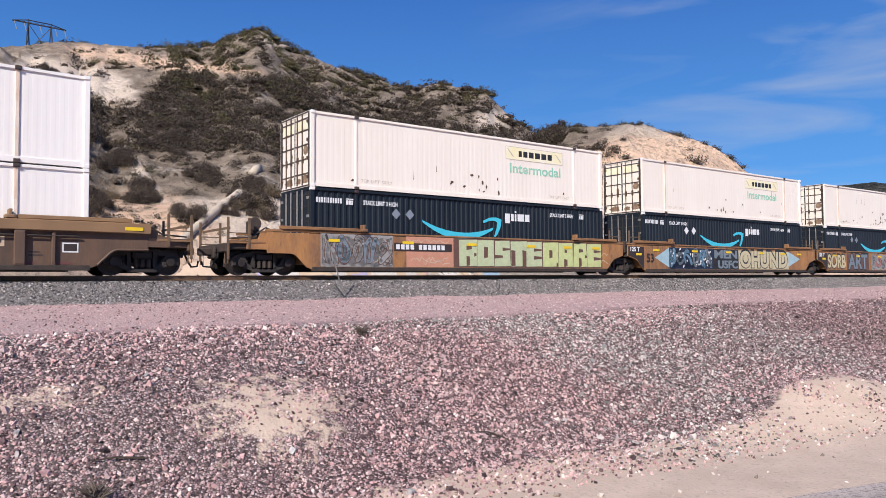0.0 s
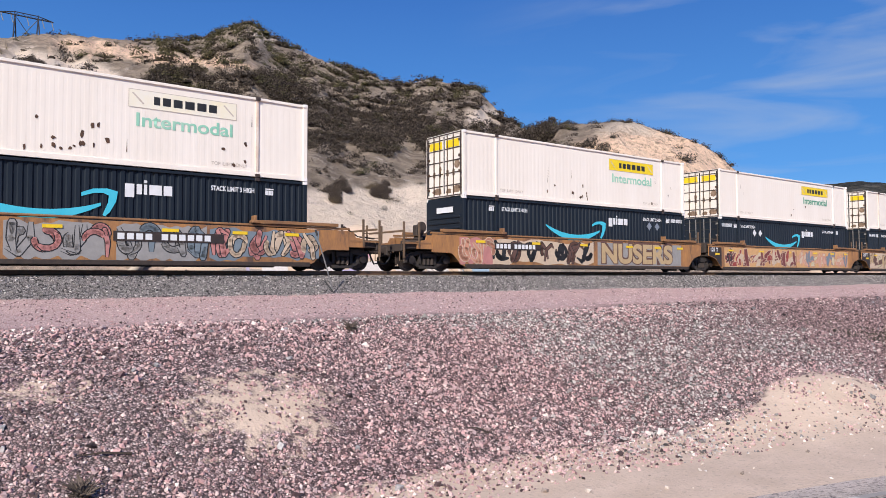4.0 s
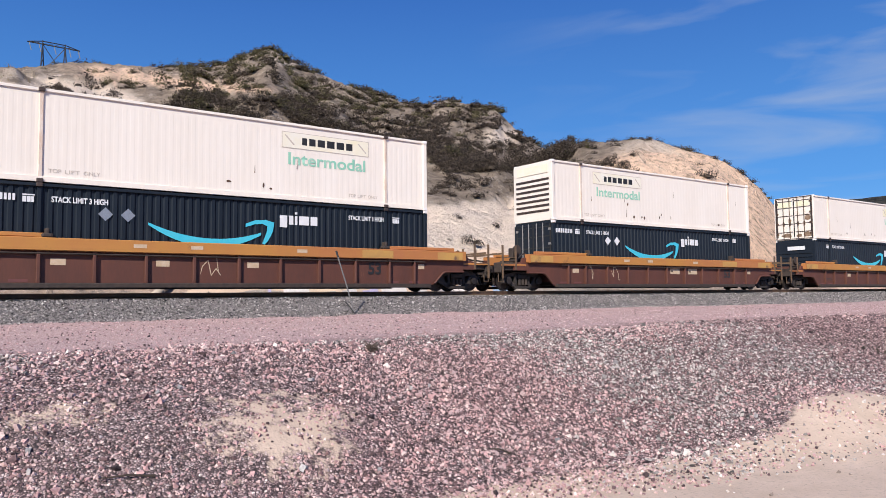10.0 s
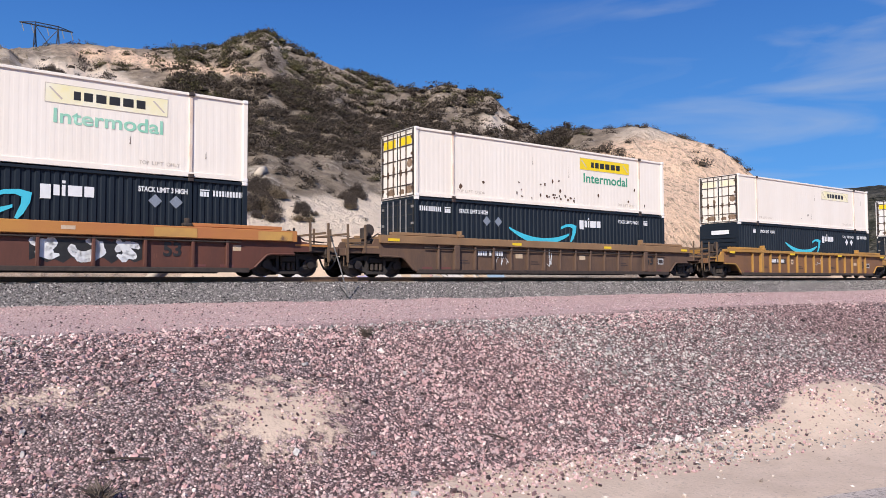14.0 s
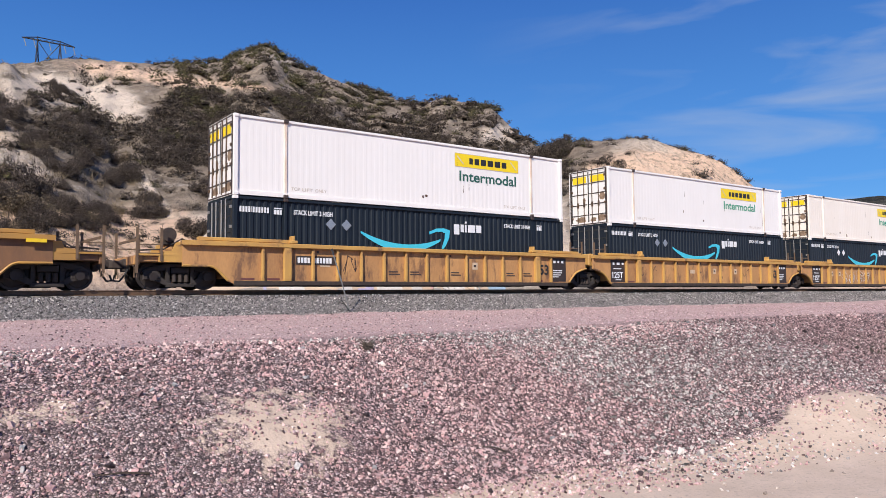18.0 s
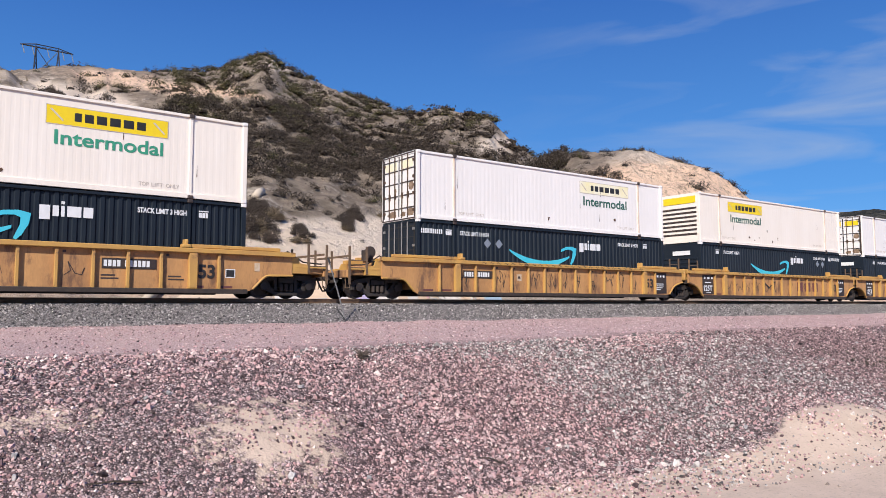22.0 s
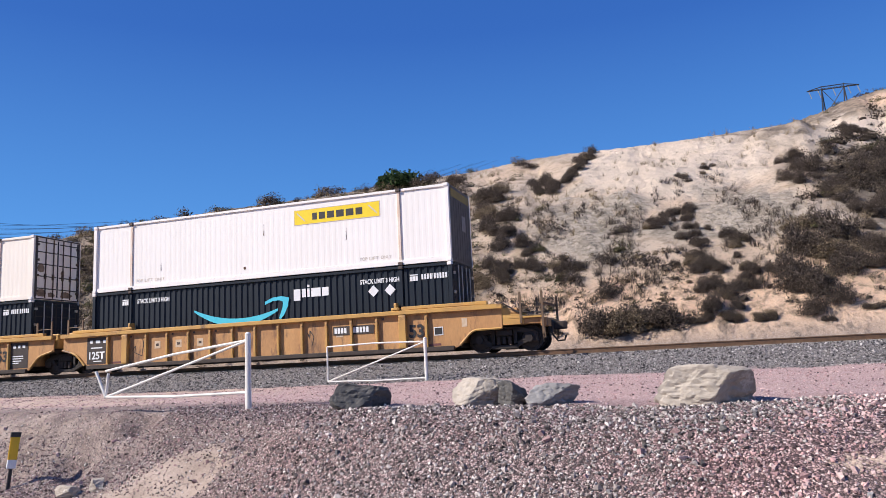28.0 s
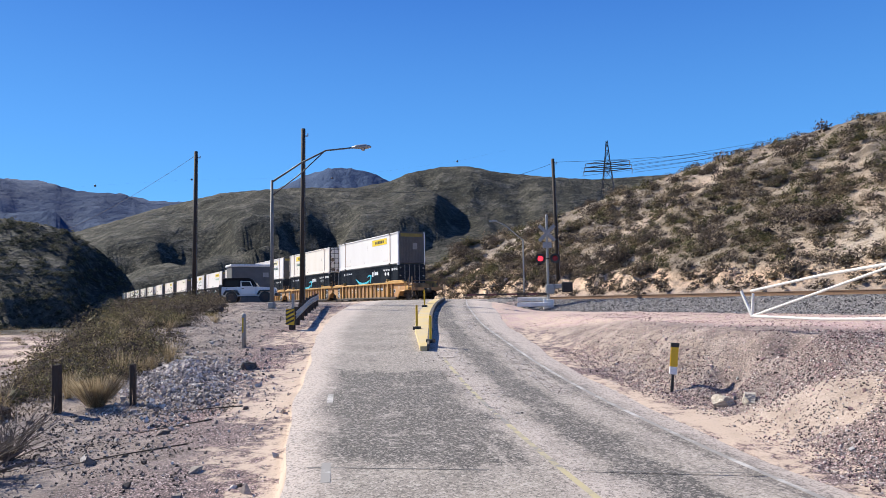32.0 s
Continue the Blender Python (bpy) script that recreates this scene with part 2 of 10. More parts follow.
def smooth_line(pts, step=0.5):
    d = np.concatenate([[0], np.cumsum(np.hypot(*np.diff(pts[:, :2], axis=0).T))])
    q = np.arange(0, d[-1], step)
    out = np.stack([np.interp(q, d, pts[:, i]) for i in range(pts.shape[1])], 1)
    w = np.hanning(int(9 / step) | 1)
    w /= w.sum()
    r = len(w) // 2
    for i in range(out.shape[1]):
        e = np.concatenate([np.full(r, out[0, i]) + (out[1, i] - out[0, i]) * np.arange(-r, 0), out[:, i], np.full(r, out[-1, i]) + (out[-1, i] - out[-2, i]) * np.arange(1, r + 1)])
        out[:, i] = np.convolve(e, w, "valid")
    return out


ROADLINE = smooth_line(ROAD)
_rt = np.gradient(ROADLINE[:, :2], axis=0)
_rt /= np.linalg.norm(_rt, axis=1)[:, None]


def by_road(x, y):
    """Signed distance right of the road's middle (seen going away to the crossing), its height and half width there."""
    x, y = np.asarray(x, float), np.asarray(y, float)
    k = np.zeros(x.shape, int)
    for lo in range(0, x.size, 20000):
        sl = slice(lo, lo + 20000)
        d = (x.ravel()[sl, None] - ROADLINE[None, :, 0]) ** 2 + (y.ravel()[sl, None] - ROADLINE[None, :, 1]) ** 2
        k.ravel()[sl] = d.argmin(1)
    ex, ey = x - ROADLINE[k, 0], y - ROADLINE[k, 1]
    right = ex * _rt[k, 1] - ey * _rt[k, 0]
    far = np.hypot(ex, ey)
    return np.sign(right) * far, ROADLINE[k, 3], ROADLINE[k, 2]


# ---- the lie of the land ----
def ramp(v, xs, ys):
    return np.interp(v, xs, ys)


def smoothstep(a, b, v):
    t = np.clip((v - a) / (b - a), 0, 1)
    return t * t * (3 - 2 * t)


def rough_noise(x, y, scale, octaves=4, seed=0.0):
    return np.array([noise.fractal(Vector((a / scale + seed, b / scale - seed, seed)), 0.9, 2.0, octaves) for a, b in zip(np.ravel(x), np.ravel(y))]).reshape(np.shape(x))


# ridges: azimuth (degrees, anticlockwise from +y) and the height of the crest above the eye, as a slope angle
CUT_A = [18, 20, 22, 25, 28, 33, 43, 50, 56, 63, 72, 80, 85, 91, 95, 99, 103, 107, 112]
CUT_E = [0.5, 2.0, 6.0, 10.5, 13.7, 15.4, 15.5, 15.2, 14.9, 14.1, 13.0, 11.8, 10.5, 9.0, 7.6, 6.3, 5.0, 3.0, 0.8]
TOP_A = [-60, -27, -21, -12, -8, -6, -4, -2, 2, 5, 8, 11, 14, 15.6, 17, 19, 22, 27, 29, 31, 33, 38, 44]
TOP_E = [0, 0.2, 4, 9, 11.5, 11.7, 12.8, 14.6, 15.5, 15.2, 16.0, 17.1, 18.0, 19.1, 18.5, 17.5, 17.2, 16.3, 16.2, 15.8, 15.2, 13.8, 12]
BLUFF_A = [-60, -27, -25, -23, -21, -19, -16, -13, -10, -6, -3, 2]
# the skyline of the hills across the track
CREST_A = [-23, -21.5, -20, -18.1, -15.7, -14.1, -12.8, -10.7, -8.2, -5.8, -4.2, -2.9, -2.05, -0.3, 1.9, 3.3, 5, 6.8, 9.5, 11.6, 14.2, 15.7, 17.5, 19.6, 23.9, 27.8, 29.7, 31.4, 33.5, 44.5, 49.7, 55, 58.7, 63.3, 69.5, 76.8, 80.4, 85.2, 88.3, 90.6, 95.4, 99.3, 103.8, 106.4]
CREST_E = [4.9, 7.5, 8.9, 10.15, 10.95, 11.65, 11.75, 11.65, 11.75, 11.6, 12.6, 13.9, 14.8, 15.1, 15.5, 15.05, 15.25, 15.9, 16.5, 17.25, 18.2, 19.1, 18.35, 17.35, 16.95, 16.8, 16.6, 15.95, 15.45, 15.4, 15.4, 15.05, 14.8, 14.3, 13.4, 12.4, 11.7, 10.75, 9.9, 9.3, 7.8, 6.5, 5.2, 4.4]
# far ridges, one behind the other
BACK = ([100, 112, 118, 128.5, 129.8, 130.8, 132.5, 134.3, 136.3, 138.3, 145, 160, 200, 300, 330, 340, 360], [2, 1, 0.4, 0.4, 1.4, 2.6, 4.2, 5.3, 5.8, 6.0, 6.2, 5, 4, 3.5, 5.5, 6.4, 6])
FAR_ONE = ([60, 91, 95.4, 99.3, 102.8, 105, 107.2, 109.9, 111.2, 114, 117.8, 120.8, 124, 128.8, 131, 134, 150, 160, 300, 331, 337, 345], [8.5, 9.2, 9.15, 9.55, 10.0, 10.5, 10.5, 10.0, 9.4, 8.9, 8.9, 8.7, 8.35, 7.0, 6.2, 5.2, 3, 2, 2, 6.4, 6.1, 5])
FAR_TWO = ([60, 105, 111.2, 112.7, 114.3, 116, 117.8, 121, 126, 128.8, 131, 133.6, 135.7, 138.4, 146, 170, 300, 360], [3, 7, 9.4, 10.1, 10.42, 10.4, 9.8, 8.2, 7.6, 7.65, 8.07, 8.1, 8.65, 8.72, 8.5, 5, 3, 3])
BLUFF_E = [0, 0.1, 2.4, 4.7, 7.6, 9.8, 11.0, 11.7, 11.6, 11.2, 9.5, 4]


def land(az, r):
    """Height over az (radians) and r (arrays of one shape), with the weights of the surfaces."""
    x, y = -np.sin(az) * r, np.cos(az) * r
    s, n = beside(x, y)
    right, rz, half = by_road(x, y)
    deg = np.degrees(az)
    # embankment across the track
    wob = 0.35 * np.sin(s * 0.21) + 0.25 * np.sin(s * 0.57 + 1)
    z_emb = ramp(n + 1.3 * 0, [-20.6, -19.9, -17.0, -16.3, -4.7, -4.3, -1.85, 1.85, 4.2, 6.5], [0, 0.1, 1.36, 1.5, 1.62, 1.62, RAIL - 0.22, RAIL - 0.22, 1.75, 1.95])
    # the slope draws in towards the track where the road nears it
    shift = ramp(s, [-60, -36, -27, -21, -19, -17, 200], [4.5, 3.6, 2.3, 2.0, 1.0, 0, 0]) * np.clip((-n - 9) / 3, 0, 1)
    steep = ramp(s, [-30, -26, -21, -17, -7, 0, 60], [1.9, 1.9, 1.25, 1.0, 1.0, 0.76, 0.76])
    bare = n - shift
    bare = np.where(bare < -16.3, -16.3 + (bare + 16.3) * steep, bare)
    nn = bare + wob * np.clip((-n - 12) / 4, 0, 1)
    z_emb = np.where(n < -8, ramp(nn, [-20.6, -19.9, -17.0, -16.3, -8], [0, 0.1, 1.36, 1.5, 1.59]), z_emb)
    # sandy mound at the foot of the slope
    z_emb = z_emb + 0.34 * np.exp(-((s + 1.0) / 1.7) ** 2 - ((n + 20.7) / 0.7) ** 2) + 0.42 * np.exp(-((s + 21.9) / 1.2) ** 2 - ((n + 16.3) / 0.55) ** 2)
    # washed-out hollows in the slope
    z_emb = z_emb - 0.7 * np.exp(-((s + 25.0 + 0.5 * (n + 15)) / 0.55) ** 2 - ((n + 15.05) / 0.42) ** 2) - 0.4 * np.exp(-((s + 23.85) / 0.4) ** 2 - ((n + 14.55) / 0.3) ** 2) - 0.8 * np.exp(-((s - 5.5 + 0.5 * (n + 18.6)) / 0.7) ** 2 - ((n + 18.55) / 0.6) ** 2)
    out_r = np.abs(right) - half
    near_track = smoothstep(-6.5, -2.5, n)
    # beside the road the ground comes down to it
    zr = rz + 0.0 * out_r
    right_side = right > 0
    k_right = smoothstep(0.3, 3.0, out_r)
    z_r = zr * (1 - k_right) + z_emb * k_right
    # the bank to the other side falls to the valley
    shelf = ramp(s, [-60, -45, -30, 0], [13, 9, 5.5, 5.0])
    z_l = ramp(out_r - shelf, [-20, -shelf.max() if np.ndim(shelf) else -5, 0, 14, 60], [0, 0, -0.25, -5.2, -5.6]) + rz - 0.12 * smoothstep(0, 4, out_r)
    z_tr = ramp(n, [-90, -34, -19.0, -17, -5, -4.3, -1.85, 1.85, 4.2, 6.5], [-5.6, -5.4, 2.1, 2.35, 2.35, 1.8, RAIL - 0.22, RAIL - 0.22, 1.75, 1.95])
    z_l = z_l + (np.maximum(z_l, z_tr) - z_l) * smoothstep(-33, -50, s) * smoothstep(0.5, 9, out_r)
    z_l = np.where(n > -6, np.maximum(z_l, z_emb), z_l)
    # its edge swings towards the crossing, and beyond the edge lies the riverbed
    over = np.radians(np.clip(deg - ramp(r, [10, 20, 25, 34, 65, 120], [150, 136.8, 134.4, 132.4, 130.2, 128.8]), 0, 40)) * r
    z_l = np.where((deg > 120) & (deg < 170) & (r > 12), np.maximum(z_l - 0.7 * over, np.minimum(z_l, -5.5)), z_l)
    # the heap of cobbles
    z_l = z_l + 0.5 * np.exp(-((deg - 126.6) / 2.6) ** 2 - ((r - 20.0) / 1.9) ** 2)
    z = np.where(right_side, z_r, z_l) - 0.03 * (1 - smoothstep(0.6, 2.2, out_r))
    z = np.where(n > -4.3, np.where(out_r < 2, np.maximum(z_emb * 0 + ramp(n, [-4.3, -1.85, 1.85, 6], [RAIL - 0.1, RAIL - 0.03, RAIL - 0.03, 2.2]), 0), z_emb), z)
    z = np.where(out_r < 0, np.where(n > -4.3, RAIL - 0.05, rz) - 0.05, z)
    z = np.where((x > 30) & (n < -19), np.minimum(z, 0.3), z)
    # hills beyond the track
    hill = smoothstep(6.0, 8.5, n)
    toe = r - np.clip(n - 6.5, 0, None) / np.clip(np.cos(az - math.radians(40)), 0.3, 1)
    toe_r = toe
    ce, te, be = np.interp(deg, CUT_A, CUT_E), np.interp(deg, TOP_A, TOP_E), np.interp(deg, BLUFF_A, BLUFF_E)

    def ridge(e, rc, sharp, base=2.0, back=0.5):
        zc = EYE + rc * np.tan(np.radians(e))
        u = (r - toe_r) / (rc - toe_r)
        up = base + (zc - base) * np.clip(u, 0, 1) ** sharp
        return np.where(u <= 1, up, zc - (r - rc) * back)
    cut = ridge(ce, toe_r + ramp(deg, [18, 28, 60, 100, 115], [30, 34, 34, 60, 80]), 0.82, back=0.02)
    # crumbling scarp at the foot of the cut
    flute = 0.5 * np.sin(s * 1.3) + 0.35 * np.sin(s * 2.9 + 1) + 0.25 * np.sin(s * 5.1)
    scarp = ramp(n + 0.45 * flute, [7.4, 8.2, 9.0], [2.0, 3.5, 4.3]) + 0.2 * flute
    cut = np.where(deg > 24, np.maximum(cut, np.where(n > 7.2, scarp * smoothstep(24, 34, deg), 0)), cut)
    cut = np.where((deg > 18) & (deg < 113), cut, 0)
    top = ridge(te, toe_r * 0 + 175, 0.88, back=0.35)
    bluff = ridge(be, toe_r + ramp(deg, [-27, -15, 0], [14, 34, 60]), 0.7, back=0.2)
    bluff = np.where((deg < 2), bluff, 0)
    top = np.where((deg < 44) & (deg > -30), top, 0)
    wall = 2.0 + (ramp(n, [7, 7.6, 13], [2.0, 3.0, 6.5]) - 2.0) * smoothstep(-14, -6, deg) * smoothstep(30, 20, deg)
    hz = np.maximum(np.maximum(cut, top), np.maximum(bluff, wall))
    z = np.where(n > 6.5, np.maximum(2.0, hz), z)
    # far country
    valley = (n < -8) & (r > 60)
    back_e, far1, far2 = (np.interp(deg % 360, a, e) for a, e in (BACK, FAR_ONE, FAR_TWO))
    fz = np.zeros_like(r)
    for e, rc, w in ((back_e, 420.0, 110.0), (far1, 1000.0, 560.0), (far2, 2900.0, 1300.0)):
        zc = rc * np.tan(np.radians(e))
        t = np.clip(1 - np.abs(r - rc) / w, 0, 1)
        fz = np.maximum(fz, (zc + 8) * t ** 0.9 - 8 * (t > 0))
    z = np.where(r > 200, np.maximum(z, np.where(fz > 1, fz, -99)), z)
    z = np.where((r > 230) & (n > 0) & (fz <= 1), np.minimum(z, np.maximum(2.0, z)), z)
    w = {"n": n, "nn": bare, "right": right, "hill": hill * (r < 330), "far": smoothstep(210, 300, r), "road": out_r, "s": s, "deg": deg}
    return z, w


# ---- ground ----
def terrain_material():
    m = bpy.data.materials.new("open_ground")
    m.use_nodes = True
    nt, b, L = nodes_of(m)
    pos = nt.nodes.new("ShaderNodeNewGeometry").outputs["Position"]

    def attr(name):
        a = nt.nodes.new("ShaderNodeAttribute")
        a.attribute_name = name
        return a.outputs["Fac"]

    def tex(scale, detail=4.0, rough=0.55):
        t = put(nt, "ShaderNodeTexNoise", Scale=scale, Detail=detail, Roughness=rough)
        L(pos, t.inputs["Vector"])
        return t.outputs["Fac"]

    def cells(scale):
        t = put(nt, "ShaderNodeTexVoronoi", Scale=scale)
        L(pos, t.inputs["Vector"])
        return t

    def rng(v, a, c, lo=0.0, hi=1.0):
        r = put(nt, "ShaderNodeMapRange", From_Min=a, From_Max=c, To_Min=lo, To_Max=hi)
        L(v, r.inputs["Value"])
        return r.outputs["Result"]

    def blend(f, a, c):
        x = nt.nodes.new("ShaderNodeMix")
        x.data_type = "RGBA"
        if isinstance(f, float):
            x.inputs["Factor"].default_value = f
        else:
            L(f, x.inputs["Factor"])
        for k, v in (("A", a), ("B", c)):
            if isinstance(v, tuple):
                x.inputs[k].default_value = (*v, 1)
            else:
                L(v, x.inputs[k])
        return x.outputs["Result"]

    def math2(op, a, c):
        x = nt.nodes.new("ShaderNodeMath")
        x.operation = op
        for i, v in enumerate((a, c)):
            if isinstance(v, float):
                x.inputs[i].default_value = v
            else:
                L(v, x.inputs[i])
        return x.outputs["Value"]

    n, hill, far, sand = attr("across"), attr("hill"), attr("far"), attr("sand")
    big, mid, small = tex(0.35, 5), tex(1.7, 5), tex(22.0, 3)
    stones = cells(34.0)
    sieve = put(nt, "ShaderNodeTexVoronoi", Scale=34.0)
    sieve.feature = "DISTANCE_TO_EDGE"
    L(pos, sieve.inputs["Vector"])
    tone = nt.nodes.new("ShaderNodeSeparateColor")
    L(stones.outputs["Color"], tone.inputs["Color"])
    rp = nt.nodes.new("ShaderNodeValToRGB")
    e = rp.color_ramp.elements
    for _ in range(3):
        e.new(0.5)
    for k, (p, c) in enumerate(((0.0, (0.05, 0.036, 0.038)), (0.35, (0.22, 0.142, 0.145)), (0.6, (0.36, 0.225, 0.22)), (0.85, (0.53, 0.37, 0.36)), (1.0, (0.7, 0.57, 0.54)))):
        e[k].position, e[k].color = p, (*c, 1)
    L(tone.outputs["Red"], rp.inputs["Fac"])
    grey = blend(rng(tone.outputs["Red"], 0.0, 1.0), (0.1, 0.093, 0.091), (0.46, 0.425, 0.405))
    gravel = blend(rng(big, 0.42, 0.6), rp.outputs["Color"], blend(0.35, rp.outputs["Color"], grey))
    # near-black rims between the stones: crevice shade put into the colour
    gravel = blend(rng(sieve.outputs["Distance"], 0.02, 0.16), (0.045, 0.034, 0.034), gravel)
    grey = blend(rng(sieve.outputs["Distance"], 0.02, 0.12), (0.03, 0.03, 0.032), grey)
    sandy = blend(rng(mid, 0.3, 0.7), (0.6, 0.47, 0.375), (0.5, 0.39, 0.305))
    sandy = blend(rng(small, 0.55, 0.75), sandy, (0.4, 0.33, 0.27))
    pink = blend(rng(mid, 0.3, 0.7), (0.6, 0.4, 0.37), (0.52, 0.37, 0.33))
    chips = cells(58.0)
    chip = nt.nodes.new("ShaderNodeSeparateColor")
    L(chips.outputs["Color"], chip.inputs["Color"])
    crushed = blend(rng(chip.outputs["Green"], 0.0, 0.55), (0.2, 0.13, 0.13), (0.5, 0.35, 0.33))
    crushed = blend(rng(chip.outputs["Green"], 0.6, 1.0), crushed, (0.74, 0.6, 0.56))
    pink = blend(rng(tex(0.6, 6, 0.7), 0.35, 0.65, 0.55, 0.9), pink, crushed)
    # surfaces across the embankment, with ragged borders
    edge = math2("ADD", n, math2("MULTIPLY", math2("SUBTRACT", mid, 0.5), 2.4))
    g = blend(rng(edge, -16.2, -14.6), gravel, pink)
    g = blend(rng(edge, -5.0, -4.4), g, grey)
    g = blend(rng(math2("ADD", sand, math2("MULTIPLY", math2("SUBTRACT", tex(3.0, 7, 0.75), 0.5), 1.6)), 0.42, 0.58), g, sandy)
    dirt = blend(rng(tex(1.1, 7, 0.75), 0.38, 0.62), (0.13, 0.107, 0.095), (0.38, 0.32, 0.28))
    dirt = blend(0.2, dirt, gravel)
    g = blend(attr("bank"), g, dirt)
    # hill soil
    soil = blend(rng(tex(0.12, 6), 0.35, 0.65), (0.72, 0.55, 0.41), (0.66, 0.56, 0.46))
    soil = blend(rng(tex(0.9, 6, 0.65), 0.5, 0.68), soil, (0.42, 0.32, 0.23))
    soil = blend(rng(tex(6.0, 5, 0.7), 0.54, 0.7), soil, (0.26, 0.2, 0.14))
    scrub = blend(rng(tex(0.8, 5), 0.4, 0.62), (0.2, 0.16, 0.124), (0.34, 0.275, 0.21))
    scrub = blend(rng(tex(0.5, 9, 0.85), 0.545, 0.63), scrub, (0.5, 0.43, 0.36))
    soil = blend(attr("scrub"), soil, scrub)
    soil = blend(attr("pale"), soil, blend(rng(mid, 0.3, 0.7), (0.84, 0.7, 0.57), (0.72, 0.6, 0.48)))
    rills = put(nt, "ShaderNodeMapping", Scale=(1.0, 1.0, 0.12))
    L(pos, rills.inputs["Vector"])
    rill = put(nt, "ShaderNodeTexNoise", Scale=1.6, Detail=7.0, Roughness=0.7)
    L(rills.outputs["Vector"], rill.inputs["Vector"])
    # patches of broken grey rock, streaked down the slope
    ledge = blend(rng(rill.outputs["Fac"], 0.42, 0.6), (0.58, 0.5, 0.41), (0.36, 0.31, 0.25))
    ledge = blend(rng(tex(2.6, 8, 0.8), 0.52, 0.62), ledge, (0.2, 0.17, 0.13))
    soil = blend(attr("rock"), soil, ledge)
    bank = blend(rng(mid, 0.3, 0.7), (0.88, 0.63, 0.45), (0.78, 0.55, 0.39))
    bank = blend(rng(rill.outputs["Fac"], 0.5, 0.64), bank, (0.27, 0.19, 0.13))
    bank = blend(rng(small, 0.55, 0.7), bank, (0.62, 0.5, 0.4))
    soil = blend(attr("ochre"), soil, bank)
    g = blend(hill, g, soil)
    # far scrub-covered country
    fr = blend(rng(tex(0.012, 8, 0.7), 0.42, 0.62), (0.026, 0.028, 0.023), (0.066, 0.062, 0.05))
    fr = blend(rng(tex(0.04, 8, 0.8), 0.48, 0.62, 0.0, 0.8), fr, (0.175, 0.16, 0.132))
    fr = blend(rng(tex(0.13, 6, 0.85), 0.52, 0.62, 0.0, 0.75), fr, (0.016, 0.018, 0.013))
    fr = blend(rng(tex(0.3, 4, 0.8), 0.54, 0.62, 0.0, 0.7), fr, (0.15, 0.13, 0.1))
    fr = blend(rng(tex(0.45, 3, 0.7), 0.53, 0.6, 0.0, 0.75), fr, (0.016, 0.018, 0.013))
    # blue haze of distance, put into the base colour of the farthest ridges
    fr = blend(attr("far_haze"), fr, blend(rng(tex(0.006, 8, 0.7), 0.42, 0.6), (0.028, 0.055, 0.12), (0.05, 0.082, 0.155)))
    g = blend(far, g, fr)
    L(g, b.inputs["Base Color"])
    b.inputs["Roughness"].default_value = 0.95
    b.inputs["Specular IOR Level"].default_value = 0.15
    loose = rng(math2("ADD", sand, hill), 0.4, 0.6, 1.0, 0.1)
    hgt = math2("ADD", math2("MULTIPLY", math2("MULTIPLY", stones.outputs["Distance"], -0.8), loose), math2("MULTIPLY", small, 0.5))
    bp = put(nt, "ShaderNodeBump", Strength=0.8, Distance=0.025)
    L(hgt, bp.inputs["Height"])
    bp2 = put(nt, "ShaderNodeBump", Strength=0.9, Distance=0.6)
    L(math2("MULTIPLY", math2("ADD", tex(0.9, 8, 0.7), rill.outputs["Fac"]), hill), bp2.inputs["Height"])
    L(bp.outputs["Normal"], bp2.inputs["Normal"])
    bp3 = put(nt, "ShaderNodeBump", Strength=1.0, Distance=22.0)
    L(math2("MULTIPLY", tex(0.02, 8, 0.65), far), bp3.inputs["Height"])
    L(bp2.outputs["Normal"], bp3.inputs["Normal"])
    L(bp3.outputs["Normal"], b.inputs["Normal"])
    return m


def blob(deg, el, a, e, wa, we):
    return np.exp(-((deg - a) / wa) ** 2 - ((el - e) / we) ** 2)


# sandy spots: along, across, half lengths, strength
SAND_SPOTS = ((-9.2, -18.3, 1.55, 1.05, 0.64), (-11.5, -17.6, 0.9, 0.6, 0.5), (-0.8, -20.8, 2.0, 0.7, 1.0), (-21.9, -16.3, 1.3, 0.6, 1.0), (-23.0, -17.0, 1.3, 0.5, 1.0))


